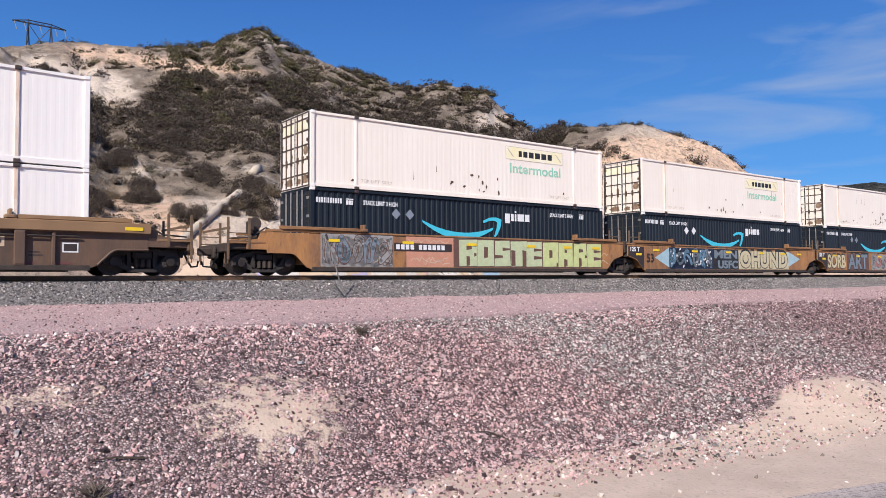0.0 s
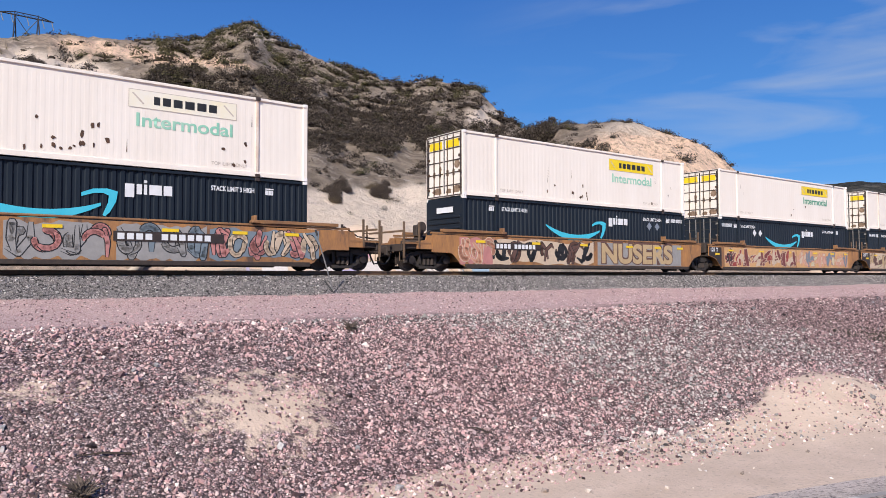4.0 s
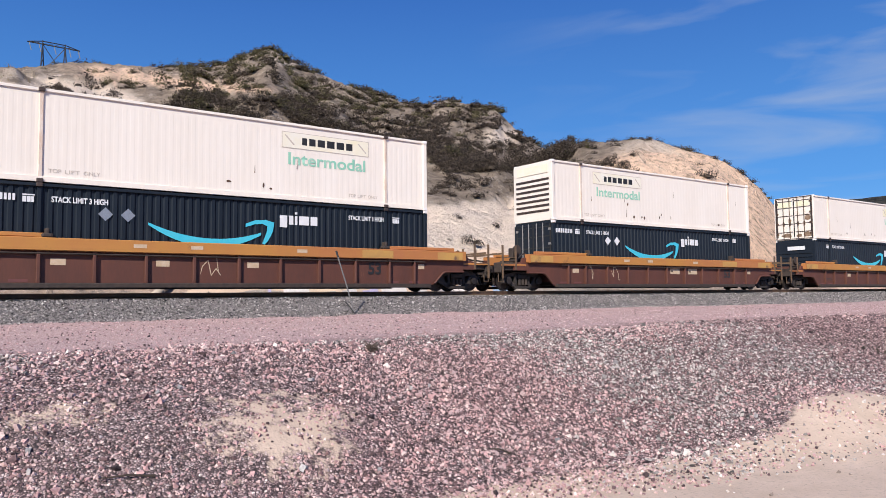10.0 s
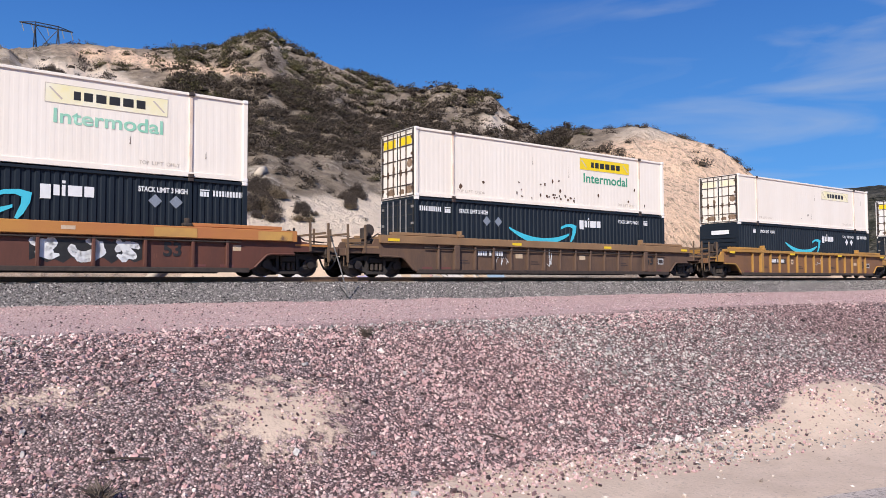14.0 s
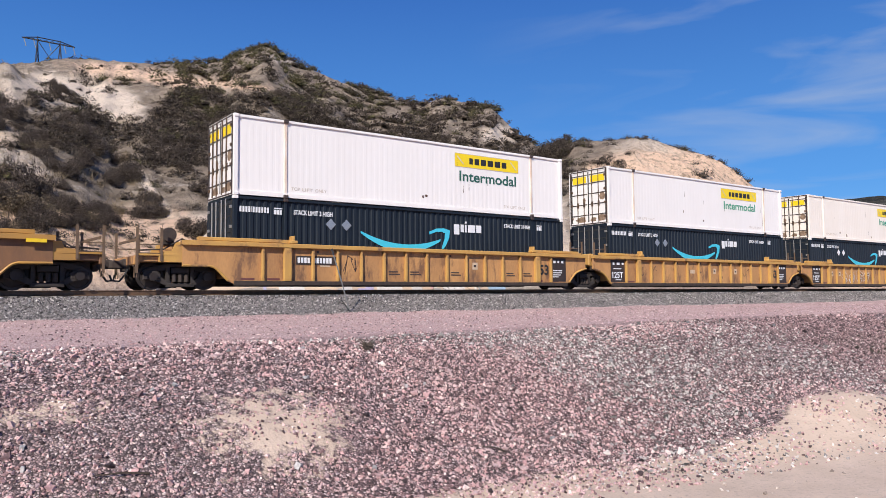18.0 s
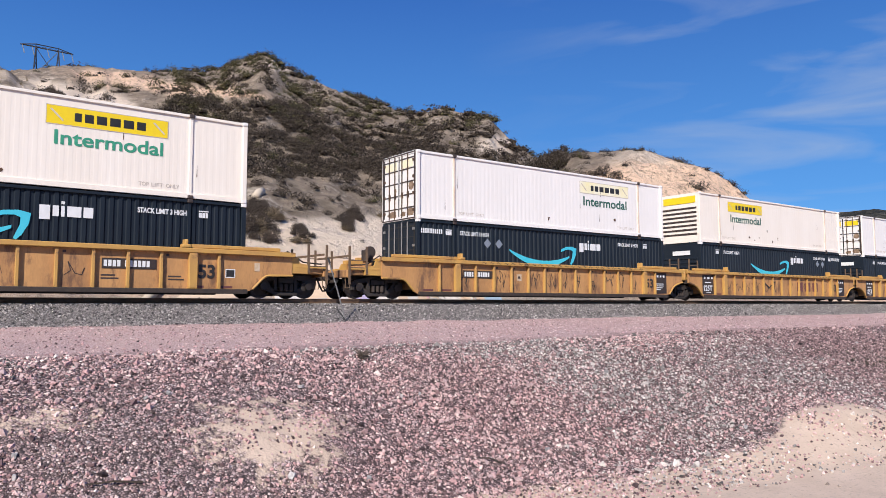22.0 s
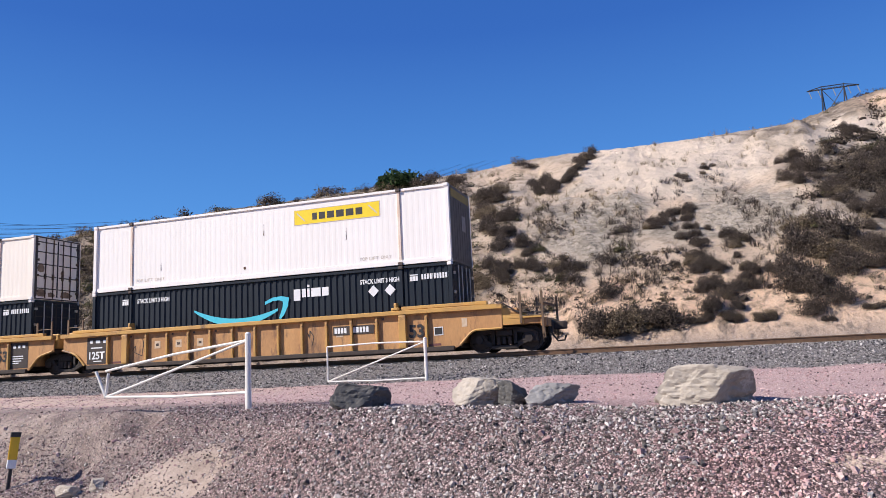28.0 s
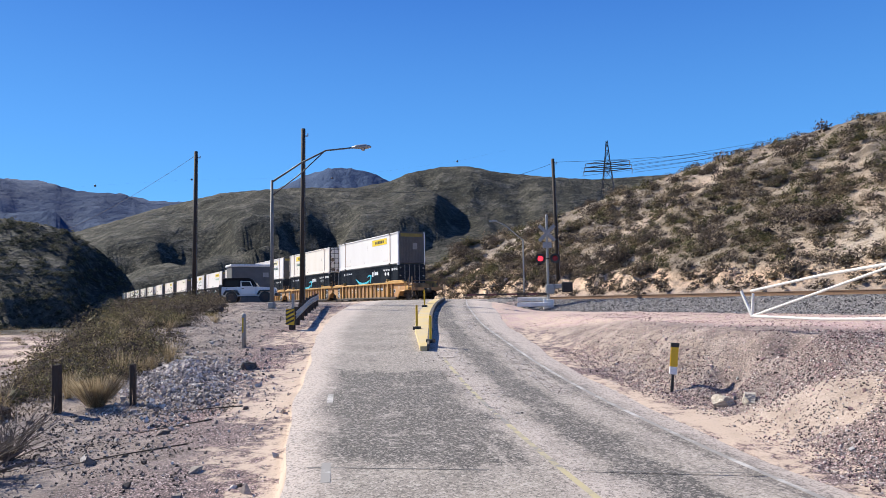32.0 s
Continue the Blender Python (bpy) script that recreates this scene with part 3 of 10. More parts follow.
def build_ground():
    az = np.radians(np.concatenate([np.arange(-46, 146, 0.25), np.arange(146, 314, 2.0)]))
    r = np.concatenate([[0.02], np.arange(1.5, 30, 0.25), np.arange(30, 84, 0.6), 84 * 1.028 ** np.arange(0, 58), 84 * 1.028 ** 58 * 1.05 ** np.arange(0, 52)])
    A, R = np.meshgrid(az, r)
    z, w = land(A, R)
    x, y = -np.sin(A) * R, np.cos(A) * R
    nz = rough_noise(x, y, 14.0, 5, 3.0)
    nf = rough_noise(x, y, 2.2, 4, 9.0)
    h = w["hill"] * smoothstep(7, 20, w["n"])
    z = z + h * (nz * 1.5 + nf * 0.28) * np.clip(R / 70, 0.4, 1.6)
    off_road = smoothstep(0.2, 1.5, w["road"])
    track_zone = (w["n"] > -4.6) & (w["n"] < 4.2)
    z = z + (1 - w["hill"]) * (1 - w["far"]) * np.where(track_zone, 0, 0.05 * nf + 0.05 * nz * smoothstep(6, 20, R)) * off_road
    big = rough_noise(x, y, 190.0, 6, 5.0)
    z = z + w["far"] * big * np.clip(R / 1000, 0, 2.2) * 16
    # gullies down the far hillsides
    gul = np.array([noise.noise(Vector((a * 8.5 + q / 210 + 0.6 * math.sin(q / 90), q / 330, 7.0))) + 0.18 * noise.noise(Vector((a * 24, q / 160, 2.0))) for a, q in zip(A.ravel(), R.ravel())]).reshape(A.shape)
    deep = np.exp(-(gul / 0.24) ** 2)
    for r0, r1, amp in ((470, 985, 32), (315, 412, 9), (1700, 2850, 50)):
        z = z - np.where((R > r0) & (R < r1), deep * amp * np.sin(np.pi * np.clip((R - r0) / (r1 - r0), 0, 1)) ** 0.8, 0)
    # bring each direction's crest to the skyline, less the height of the scrub on it
    on_hill = (w["hill"] > 0.5) & (R < 330)
    have = np.where(on_hill, np.degrees(np.arctan2(z - EYE, R)), -9).max(0)
    adeg = np.degrees(az)
    want = np.interp(adeg, CREST_A, CREST_E) - np.interp(adeg, [-9, -7, 30, 33, 53, 57], [0.1, 0.35, 0.3, 0.03, 0.05, 0.4])
    gain = np.where((adeg > CREST_A[0]) & (adeg < CREST_A[-1]) & (have > 2), np.tan(np.radians(want)) / np.tan(np.radians(np.maximum(have, 1))), 1.0)
    gain = np.convolve(np.pad(np.clip(gain, 0.6, 1.6), 1, mode="edge"), [0.25, 0.5, 0.25], "valid")
    z = np.where(on_hill & (z > EYE), EYE + (z - EYE) * (1 + (gain[None, :] - 1) * smoothstep(8, 24, w["n"])), z)
    for (ka, ke), r0, r1 in ((BACK, 310, 535), (FAR_ONE, 535, 1560), (FAR_TWO, 1600, 4300)):
        zone = (R > r0) & (R < r1)
        have = np.where(zone, np.degrees(np.arctan2(z - EYE, R)), -9).max(0)
        gain = np.where(have > 1.0, np.tan(np.radians(np.interp(adeg % 360, ka, ke))) / np.tan(np.radians(np.maximum(have, 1))), 1.0)
        gain = np.convolve(np.pad(np.clip(gain, 0.4, 2.2), 2, mode="edge"), [0.1, 0.2, 0.4, 0.2, 0.1], "valid")
        z = np.where(zone & (z > 0), z * gain[None, :], z)
    nv, nr = len(az), len(r)
    idx = np.arange(nv * nr).reshape(nr, nv)
    a, c = idx[:-1], idx[1:]
    faces = np.stack([a, np.roll(a, -1, 1), np.roll(c, -1, 1), c], -1).reshape(-1, 4)
    me = array_mesh("ground", np.stack([x, y, z], -1).reshape(-1, 3), faces, terrain_material(), True)
    deg, el = w["deg"], np.degrees(np.arctan2(z - EYE, R))
    s, nn = w["s"], w["nn"]
    sand = np.exp(-np.clip(nn + 20.2, 0, None) ** 2 / 0.3) * (nn < -15)
    sand = np.where(nn < -20.2, 1.0, sand)
    for s1, n1, a, b, k in SAND_SPOTS:
        sand = np.maximum(sand, k * np.exp(-((s - s1) / a) ** 2 - ((w["n"] - n1) / b) ** 2))
    # the bank beyond the road is rubble, with sand along the road's edge
    beyond = (w["right"] < 0) & (w["road"] > 0)
    sand = np.where(beyond, 0.22 + 0.46 * np.exp(-w["road"] / 1.5) + 0.35 * nz + 0.2 * nf, sand)
    sand = np.maximum(sand, smoothstep(-19, -28, s) * (w["n"] < -4.6) * (w["right"] > 0) * 0.52)
    sand = np.where((w["right"] > 0) & (s < -16), np.minimum(sand, 0.53 + 0.2 * nf), sand)
    sand = np.maximum(sand, np.exp(-((s + 21.9) / 1.5) ** 2 - ((w["n"] + 16.3) / 0.7) ** 2))
    sand = np.maximum(sand, np.exp(-((s + 22.9) / 1.7) ** 2 - ((w["n"] + 17.1) / 0.6) ** 2))
    sand = np.maximum(sand, (R > 90) * (w["n"] < -8) * (0.4 + 0.4 * nz + 0.2 * np.exp(-((R - 150) / 14) ** 2)))
    scrub = smoothstep(0.42, 0.75, np.interp(deg, [-30, -15, -6, 27, 31, 40, 60, 75, 112], [0.1, 0.25, 1.0, 1.0, 0.5, 0.08, 0.35, 0.62, 0.7]) + 0.35 * nz + np.clip(el - 9, 0, 8) * 0.05)
    pale = np.maximum(blob(deg, el, 42, 13.5, 9, 3.2), blob(deg, el, 26.5, 13.3, 2.6, 1.3)) + blob(deg, el, -2.5, 12.3, 1.6, 0.9) + blob(deg, el, 14.5, 18.0, 1.2, 0.6) + blob(deg, el, 29, 14.3, 3, 1.0) + np.exp(-((deg - np.interp(el, [5, 10], [21.6, 25.5])) / 0.55) ** 2) * (el < 10.2) * (el > 4)
    pale = np.maximum(pale, smoothstep(27, 22, deg) * smoothstep(-11, -5, deg) * smoothstep(8.0, 5.2, el - 0.06 * (12 - deg)))
    pale = smoothstep(0.35, 0.7, pale + 0.25 * nf)
    ochre = blob(deg, el, 26, 15.9, 3.6, 0.55) + blob(deg, el, 19, 15.6, 4.5, 0.35)
    ochre = np.maximum(ochre, smoothstep(np.interp(deg, [18, 24, 56, 66], [7.0, 8.5, 7.0, 3.4]), np.interp(deg, [18, 24, 56, 66], [4.5, 4.5, 3.0, 1.4]), el) * smoothstep(16, 22, deg) * (deg < 108) * np.interp(deg, [60, 70], [0.9, 0.66]))
    ochre = np.maximum(ochre, smoothstep(-5, -13, deg + 3 * nf) * (deg > -30) * smoothstep(12, 9.5, el) * 0.8)
    ochre = smoothstep(0.3, 0.7, ochre + 0.3 * nf)
    rock = smoothstep(0.3, 0.75, blob(deg, el, 48, 9.5, 5, 3.2) + blob(deg, el, 37, 9.5, 5, 2.2) + 0.7 * blob(deg, el, 16.3, 8.6, 1.2, 0.7) + 0.5 * nf)
    bank = np.where(beyond, smoothstep(1.0, 3.4, w["road"] + 0.8 * nf) * (R < 110), 0.0)
    bank = np.maximum(bank, 0.75 * smoothstep(-17, -23, s) * smoothstep(-13.6, -15.2, nn) * (w["right"] > 0) * smoothstep(0.4, 1.6, w["road"]) * (R < 60))
    for name, val in (("bank", bank), ("rock", rock), ("across", w["nn"]), ("hill", w["hill"]), ("far", w["far"]), ("sand", sand), ("scrub", scrub), ("pale", pale), ("ochre", ochre), ("far_haze", smoothstep(1300, 2300, R))):
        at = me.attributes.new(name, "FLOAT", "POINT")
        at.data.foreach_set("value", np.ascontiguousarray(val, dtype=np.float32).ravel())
    ob = new("ground", me)
    tagged(ob, "gravelly railway embankment, sandy verge and scrub-covered desert hills", "ground", kind="structure")
    return az, r, z


GAZ, GR, GZ = build_ground()
_gaz = np.concatenate([GAZ, [GAZ[0] + 2 * math.pi]])


def ground_z(x, y):
    """Height of the ground sheet at a place."""
    a, rr = math.atan2(-x, y), math.hypot(x, y)
    while a < GAZ[0]:
        a += 2 * math.pi
    i = min(max(int(np.searchsorted(_gaz, a)) - 1, 0), len(GAZ) - 1)
    j = min(max(int(np.searchsorted(GR, rr)) - 1, 0), len(GR) - 2)
    fa, fr = (a - _gaz[i]) / (_gaz[i + 1] - _gaz[i]), (rr - GR[j]) / (GR[j + 1] - GR[j])
    i2 = (i + 1) % len(GAZ)
    return float((GZ[j, i] * (1 - fa) + GZ[j, i2] * fa) * (1 - fr) + (GZ[j + 1, i] * (1 - fa) + GZ[j + 1, i2] * fa) * fr)


def at_az(deg, r):
    a = radians(deg)
    return -math.sin(a) * r, math.cos(a) * r


# ---- asphalt road ----
def asphalt_material():
    m = bpy.data.materials.new("worn_asphalt")
    m.use_nodes = True
    nt, b, L = nodes_of(m)
    uv = nt.nodes.new("ShaderNodeAttribute")
    uv.attribute_name = "lane"
    pos = nt.nodes.new("ShaderNodeNewGeometry").outputs["Position"]
    sep = nt.nodes.new("ShaderNodeSeparateXYZ")
    L(uv.outputs["Vector"], sep.inputs["Vector"])

    def tex(scale, detail, vec, rough=0.6):
        t = put(nt, "ShaderNodeTexNoise", Scale=scale, Detail=detail, Roughness=rough)
        L(vec, t.inputs["Vector"])
        return t.outputs["Fac"]

    def rng(v, a, c, lo=0.0, hi=1.0):
        r = put(nt, "ShaderNodeMapRange", From_Min=a, From_Max=c, To_Min=lo, To_Max=hi)
        L(v, r.inputs["Value"])
        return r.outputs["Result"]

    def blend(f, a, c):
        x = nt.nodes.new("ShaderNodeMix")
        x.data_type = "RGBA"
        L(f, x.inputs["Factor"])
        for k, v in (("A", a), ("B", c)):
            if isinstance(v, tuple):
                x.inputs[k].default_value = (*v, 1)
            else:
                L(v, x.inputs[k])
        return x.outputs["Result"]

    def add(a, c, k):
        x = nt.nodes.new("ShaderNodeMath")
        x.operation = "MULTIPLY_ADD"
        x.inputs[1].default_value = k
        L(a, x.inputs[0])
        L(c, x.inputs[2])
        return x.outputs["Value"]

    def pebbled(scale):
        v = put(nt, "ShaderNodeTexVoronoi", Scale=scale)
        L(pos, v.inputs["Vector"])
        c = nt.nodes.new("ShaderNodeSeparateColor")
        L(v.outputs["Color"], c.inputs["Color"])
        return c.outputs["Red"]

    wear = nt.nodes.new("ShaderNodeAttribute")
    wear.attribute_name = "wear"
    grit = tex(14.0, 6, pos, 0.75)
    col = blend(rng(tex(0.7, 8, pos, 0.7), 0.36, 0.64), (0.24, 0.21, 0.182), (0.37, 0.322, 0.278))
    # dark binder left in ragged patches, drawn out along the lanes
    fine = put(nt, "ShaderNodeMapping", Scale=(2.2, 0.16, 1.0))
    L(uv.outputs["Vector"], fine.inputs["Vector"])
    streak = tex(1.0, 10, fine.outputs["Vector"], 0.78)
    ragged = tex(0.75, 12, pos, 0.82)
    both = add(streak, ragged, 0.7)
    col = blend(rng(add(wear.outputs["Fac"], both, 0.42), 0.96, 1.06, 0.0, 0.92), col, (0.092, 0.084, 0.077))
    col = blend(rng(streak, 0.42, 0.34, 0.0, 0.5), col, (0.46, 0.4, 0.352))
    col = blend(rng(tex(1.3, 12, pos, 0.85), 0.54, 0.6, 0.0, 0.7), col, (0.44, 0.385, 0.34))
    # loose dust between the wheel tracks
    for x0, w0, far in ((0.45, 0.34, 0.8), (2.15, 0.14, 0.7)):
        off = nt.nodes.new("ShaderNodeMath")
        off.operation = "SUBTRACT"
        off.inputs[1].default_value = x0
        L(sep.outputs["X"], off.inputs[0])
        mag = nt.nodes.new("ShaderNodeMath")
        mag.operation = "ABSOLUTE"
        L(off.outputs["Value"], mag.inputs[0])
        wav = nt.nodes.new("ShaderNodeMath")
        wav.operation = "MULTIPLY_ADD"
        wav.inputs[1].default_value = 1.3
        L(tex(0.9, 6, pos, 0.7), wav.inputs[0])
        L(mag.outputs["Value"], wav.inputs[2])
        col = blend(rng(wav.outputs["Value"], w0 + 0.35, w0 + 0.8, far, 0.0), col, (0.5, 0.425, 0.38))
    edge = nt.nodes.new("ShaderNodeMath")
    edge.operation = "ABSOLUTE"
    L(sep.outputs["X"], edge.inputs[0])
    ed = nt.nodes.new("ShaderNodeMath")
    ed.operation = "MULTIPLY_ADD"
    ed.inputs[1].default_value = 1.6
    L(tex(0.9, 10, pos, 0.75), ed.inputs[0])
    L(edge.outputs["Value"], ed.inputs[2])
    col = blend(rng(ed.outputs["Value"], 3.25, 3.9), col, (0.54, 0.455, 0.4))
    # exposed stones and pits in the worn surface
    for scale, dark, light in ((24.0, 0.55, 0.55), (52.0, 0.6, 0.5)):
        tone = pebbled(scale)
        col = blend(rng(tone, 0.3, 0.0, 0.0, dark), col, (0.05, 0.046, 0.043))
        col = blend(rng(tone, 0.72, 1.0, 0.0, light), col, (0.6, 0.53, 0.47))
    L(col, b.inputs["Base Color"])
    b.inputs["Roughness"].default_value = 0.88
    b.inputs["Specular IOR Level"].default_value = 0.3
    bp = put(nt, "ShaderNodeBump", Strength=0.8, Distance=0.02)
    L(grit, bp.inputs["Height"])
    L(bp.outputs["Normal"], b.inputs["Normal"])
    return m


def build_road():
    cols = np.linspace(-1, 1, 29)
    c, h, z = ROADLINE[:, :2], ROADLINE[:, 2], ROADLINE[:, 3]
    left = np.stack([-_rt[:, 1], _rt[:, 0]], 1)
    ragged = 0.05 * np.sin(np.arange(len(c)) * 0.31) + 0.03 * np.sin(np.arange(len(c)) * 0.83)
    v, lane = [], []
    dist = np.arange(len(c)) * 0.5
    s_n = beside(c[:, 0], c[:, 1])[1]
    zz = np.where(np.abs(s_n) < 4.3, RAIL - 0.05, z) + 0.0
    zz = np.where(s_n > 4.3, np.maximum(z, 2.2), zz)
    for i in range(len(c)):
        for t in cols:
            o = -t * (h[i] + (ragged[i] if abs(t) == 1 else 0))
            crown = -0.02 * abs(t) - 0.038 * min(max((abs(t) - 0.82) / 0.18, 0), 1) ** 1.5
            v.append((c[i, 0] + left[i, 0] * o, c[i, 1] + left[i, 1] * o, zz[i] + 0.03 + crown))
            lane.append((t * h[i], dist[i], 0))
    n = len(cols)
    idx = np.arange(len(v)).reshape(-1, n)
    f = np.stack([idx[:-1, :-1], idx[:-1, 1:], idx[1:, 1:], idx[1:, :-1]], -1).reshape(-1, 4)
    me = array_mesh("road", v, f, asphalt_material(), True)
    at = me.attributes.new("lane", "FLOAT_VECTOR", "POINT")
    at.data.foreach_set("vector", np.asarray(lane, dtype=np.float32).ravel())
    # how much dark binder is left: most in the wheel tracks of one lane and in one stretch of the other
    lx, px = np.array(lane)[:, 0], np.array(v)[:, 0]
    track = np.maximum(np.exp(-((lx - 1.35) / 0.4) ** 2), np.exp(-((lx - 2.75) / 0.3) ** 2)) * smoothstep(-4, -9, px) * smoothstep(-60, -40, px)
    stretch = smoothstep(-3.2, -2.6, lx) * smoothstep(0.4, -0.4, lx) * smoothstep(-8.6, -10.2, px) * smoothstep(-18.2, -16.2, px)
    at = me.attributes.new("wear", "FLOAT", "POINT")
    at.data.foreach_set("value", np.ascontiguousarray(np.maximum(0.85 * track, 0.85 * stretch), dtype=np.float32))
    tagged(new("road", me), "worn grey asphalt road with dusty edges rising to the crossing", "road", kind="structure")


build_road()


# ---- rails, sleepers ----
def ribbon(name, profile, n0, s0, s1, step, material, label, category="track", kind="structure"):
    """A profile (across, up) swept along the track."""
    v, f = [], []
    ss = np.arange(s0, s1 + step, step)
    k = len(profile)
    for s in ss:
        for a, u in profile:
            v.append(on_track(s, n0 + a, u))
    for i in range(len(ss) - 1):
        for j in range(k):
            j2 = (j + 1) % k
            f.append((i * k + j, i * k + j2, (i + 1) * k + j2, (i + 1) * k + j))
    f += [tuple(reversed(range(k))), tuple(range((len(ss) - 1) * k, len(ss) * k))]
    b = Build()
    b.v, b.f = v, f
    ob = new(name, b.mesh(name, material))
    return tagged(ob, label, category, kind=kind)


RAIL_M = mat("rail_steel", (0.14, 0.09, 0.06), (0.22, 0.13, 0.08), 8, 0.55, 0.6, 0.2)
TIE_M = mat("concrete_tie", (0.3, 0.28, 0.25), (0.2, 0.18, 0.16), 5, 0.9, 0, 0.3)
RAIL_P = [(-0.07, -0.17), (0.07, -0.17), (0.07, -0.155), (0.012, -0.13), (0.012, -0.04), (0.036, -0.03), (0.036, -0.004), (0.028, 0), (-0.028, 0), (-0.036, -0.004), (-0.036, -0.03), (-0.012, -0.04), (-0.012, -0.13), (-0.07, -0.155)]
for off in (-0.755, 0.755):
    ribbon("rail", RAIL_P, off, -420, 260, 4, RAIL_M, "brown weathered steel rail on sleepers")


def build_ties():
    b = Build()
    for s in np.arange(-140, 90, 0.6):
        p = track_pose(s, 1.0)
        q = Build().box(-0.12, 0.12, -1.3, 1.3, -0.38, -0.175, 0.02)
        b.add([p @ Vector(v) for v in q.v], q.f)
    tagged(new("railway_sleepers", b.mesh("railway_sleepers", TIE_M)), "dusty grey sleepers half sunk in ballast", "sleepers", kind="stuff")


build_ties()


# ---- train: containers ----
WHITE = mat("white_container_paint", (0.88, 0.82, 0.74), (0.83, 0.76, 0.67), 0.8, 0.5, 0, 0.04, 9, (1, 1, 0.2), rust=(0.42, 0.26, 0.15), rust_amount=-0.01, rust_scale=2.6)
WHITE2 = mat("clean_white_container_paint", (0.86, 0.835, 0.81), (0.81, 0.78, 0.75), 0.6, 0.45, 0, 0.03, 9, (1, 1, 0.2), rust=(0.6, 0.46, 0.34), rust_amount=-0.02, rust_scale=2.0)
NAVY = mat("navy_container_paint", (0.009, 0.015, 0.024), (0.015, 0.022, 0.032), 0.8, 0.5, 0, 0.04, 12, (1, 1, 0.3), rust=(0.035, 0.04, 0.046), rust_amount=0.0, rust_scale=1.5, spec=0.25)
STEEL = mat("galvanised_rods", (0.55, 0.54, 0.52), (0.35, 0.33, 0.31), 6, 0.45, 0.6, 0.1)
CAST = mat("dark_casting", (0.05, 0.042, 0.04), (0.09, 0.06, 0.05), 9, 0.6, 0.3, 0.1)
RUSTY = mat("rusty_post", (0.78, 0.7, 0.62), (0.6, 0.42, 0.3), 2.2, 0.7, 0, 0.1, 25, (1, 1, 0.4))
GREENS = {"g": mat("green_lettering", (0.05, 0.33, 0.2), (0.04, 0.27, 0.17), 4, 0.5), "f": mat("faded_green_lettering", (0.2, 0.55, 0.4), (0.42, 0.66, 0.52), 2.0, 0.55), "k": mat("dark_green_lettering", (0.025, 0.12, 0.09), (0.02, 0.09, 0.07), 4, 0.5)}
PANELS = {"y": mat("yellow_panel", (0.88, 0.66, 0.01), (0.8, 0.58, 0.02), 3, 0.45), "p": mat("faded_yellow_panel", (0.86, 0.78, 0.4), (0.86, 0.83, 0.72), 1.4, 0.5), "w": mat("bleached_panel", (0.84, 0.81, 0.74), (0.85, 0.78, 0.55), 1.2, 0.5)}
INK = mat("black_ink", (0.015, 0.015, 0.016), (0.03, 0.03, 0.03), 5, 0.5)
CYAN = mat("cyan_marking", (0.045, 0.5, 0.68), (0.08, 0.55, 0.7), 3, 0.45)
PALE = mat("white_marking", (0.8, 0.81, 0.82), (0.68, 0.7, 0.71), 4, 0.5)
SILVER = mat("silver_placard", (0.42, 0.46, 0.5), (0.3, 0.33, 0.36), 20, 0.4, 0.5)
TAN_INK = mat("faint_stencil", (0.5, 0.42, 0.35), (0.6, 0.55, 0.48), 9, 0.6)
RUBBER = mat("door_seal", (0.03, 0.03, 0.03), None, 8, 0.7)
RUST_SPOT = mat("rust_spot", (0.05, 0.035, 0.028), (0.14, 0.07, 0.04), 14, 0.9, 0, 0.2)
# rear-end colours: darkened for shade, the wall for grime as well
DULL_YELLOW = mat("shaded_yellow_panel", (0.3, 0.22, 0.04), (0.2, 0.15, 0.04), 3, 0.6)
PALE_END = mat("shaded_white_plate", (0.3, 0.29, 0.28), (0.22, 0.21, 0.2), 4, 0.6)
SHADED_GRIMY_END = mat("shaded_grimy_end_wall", (0.12, 0.11, 0.105), (0.065, 0.06, 0.056), 1.5, 0.6, 0, 0.1, 12, (1, 1, 0.3))
STAIN = mat("rust_stain", (0.34, 0.24, 0.16), (0.14, 0.09, 0.06), 5, 0.8, 0, 0.1, 18)
RODS = mat("rusty_rods", (0.035, 0.029, 0.026), (0.16, 0.095, 0.055), 6, 0.6, 0.2, 0.1)
CL, CW, CH = 16.154, 1.3, 2.896
SHARED = {}


def shared(name, key, make, material, parent, label="", m=None, smooth=False):
    """A part whose mesh is made once and used again."""
    if (name, key) not in SHARED:
        SHARED[(name, key)] = make().mesh(name, material, smooth)
    me = SHARED[(name, key)]
    ob = new(name, me)
    ob.parent = parent
    if m is not None:
        ob.matrix_basis = m
    return tagged(ob, label) if label else ob


def corrugated(pitch, depth, x0, x1, z0, z1):
    b = Build()
    prof, x = [], x0
    while x < x1 - 1e-6:
        for dx, dy in ((0, 0), (0.42, 0), (0.55, depth), (0.87, depth)):
            prof.append((min(x + dx * pitch, x1), dy))
        x += pitch
    prof.append((x1, 0))
    for sgn in (-1, 1):
        vs = [(px, sgn * (CW - 0.005 - dy), z) for px, dy in prof for z in (z0, z1)]
        n = len(prof)
        b.add(vs, [(2 * i, 2 * i + 2, 2 * i + 3, 2 * i + 1) if sgn < 0 else (2 * i + 1, 2 * i + 3, 2 * i + 2, 2 * i) for i in range(n - 1)])
    b.box(x0, x1, -CW + 0.05, CW - 0.05, z1 - 0.03, z1 + 0.02)
    b.box(x0, x1, -CW + 0.05, CW - 0.05, z0 - 0.02, z0 + 0.03)
    return b


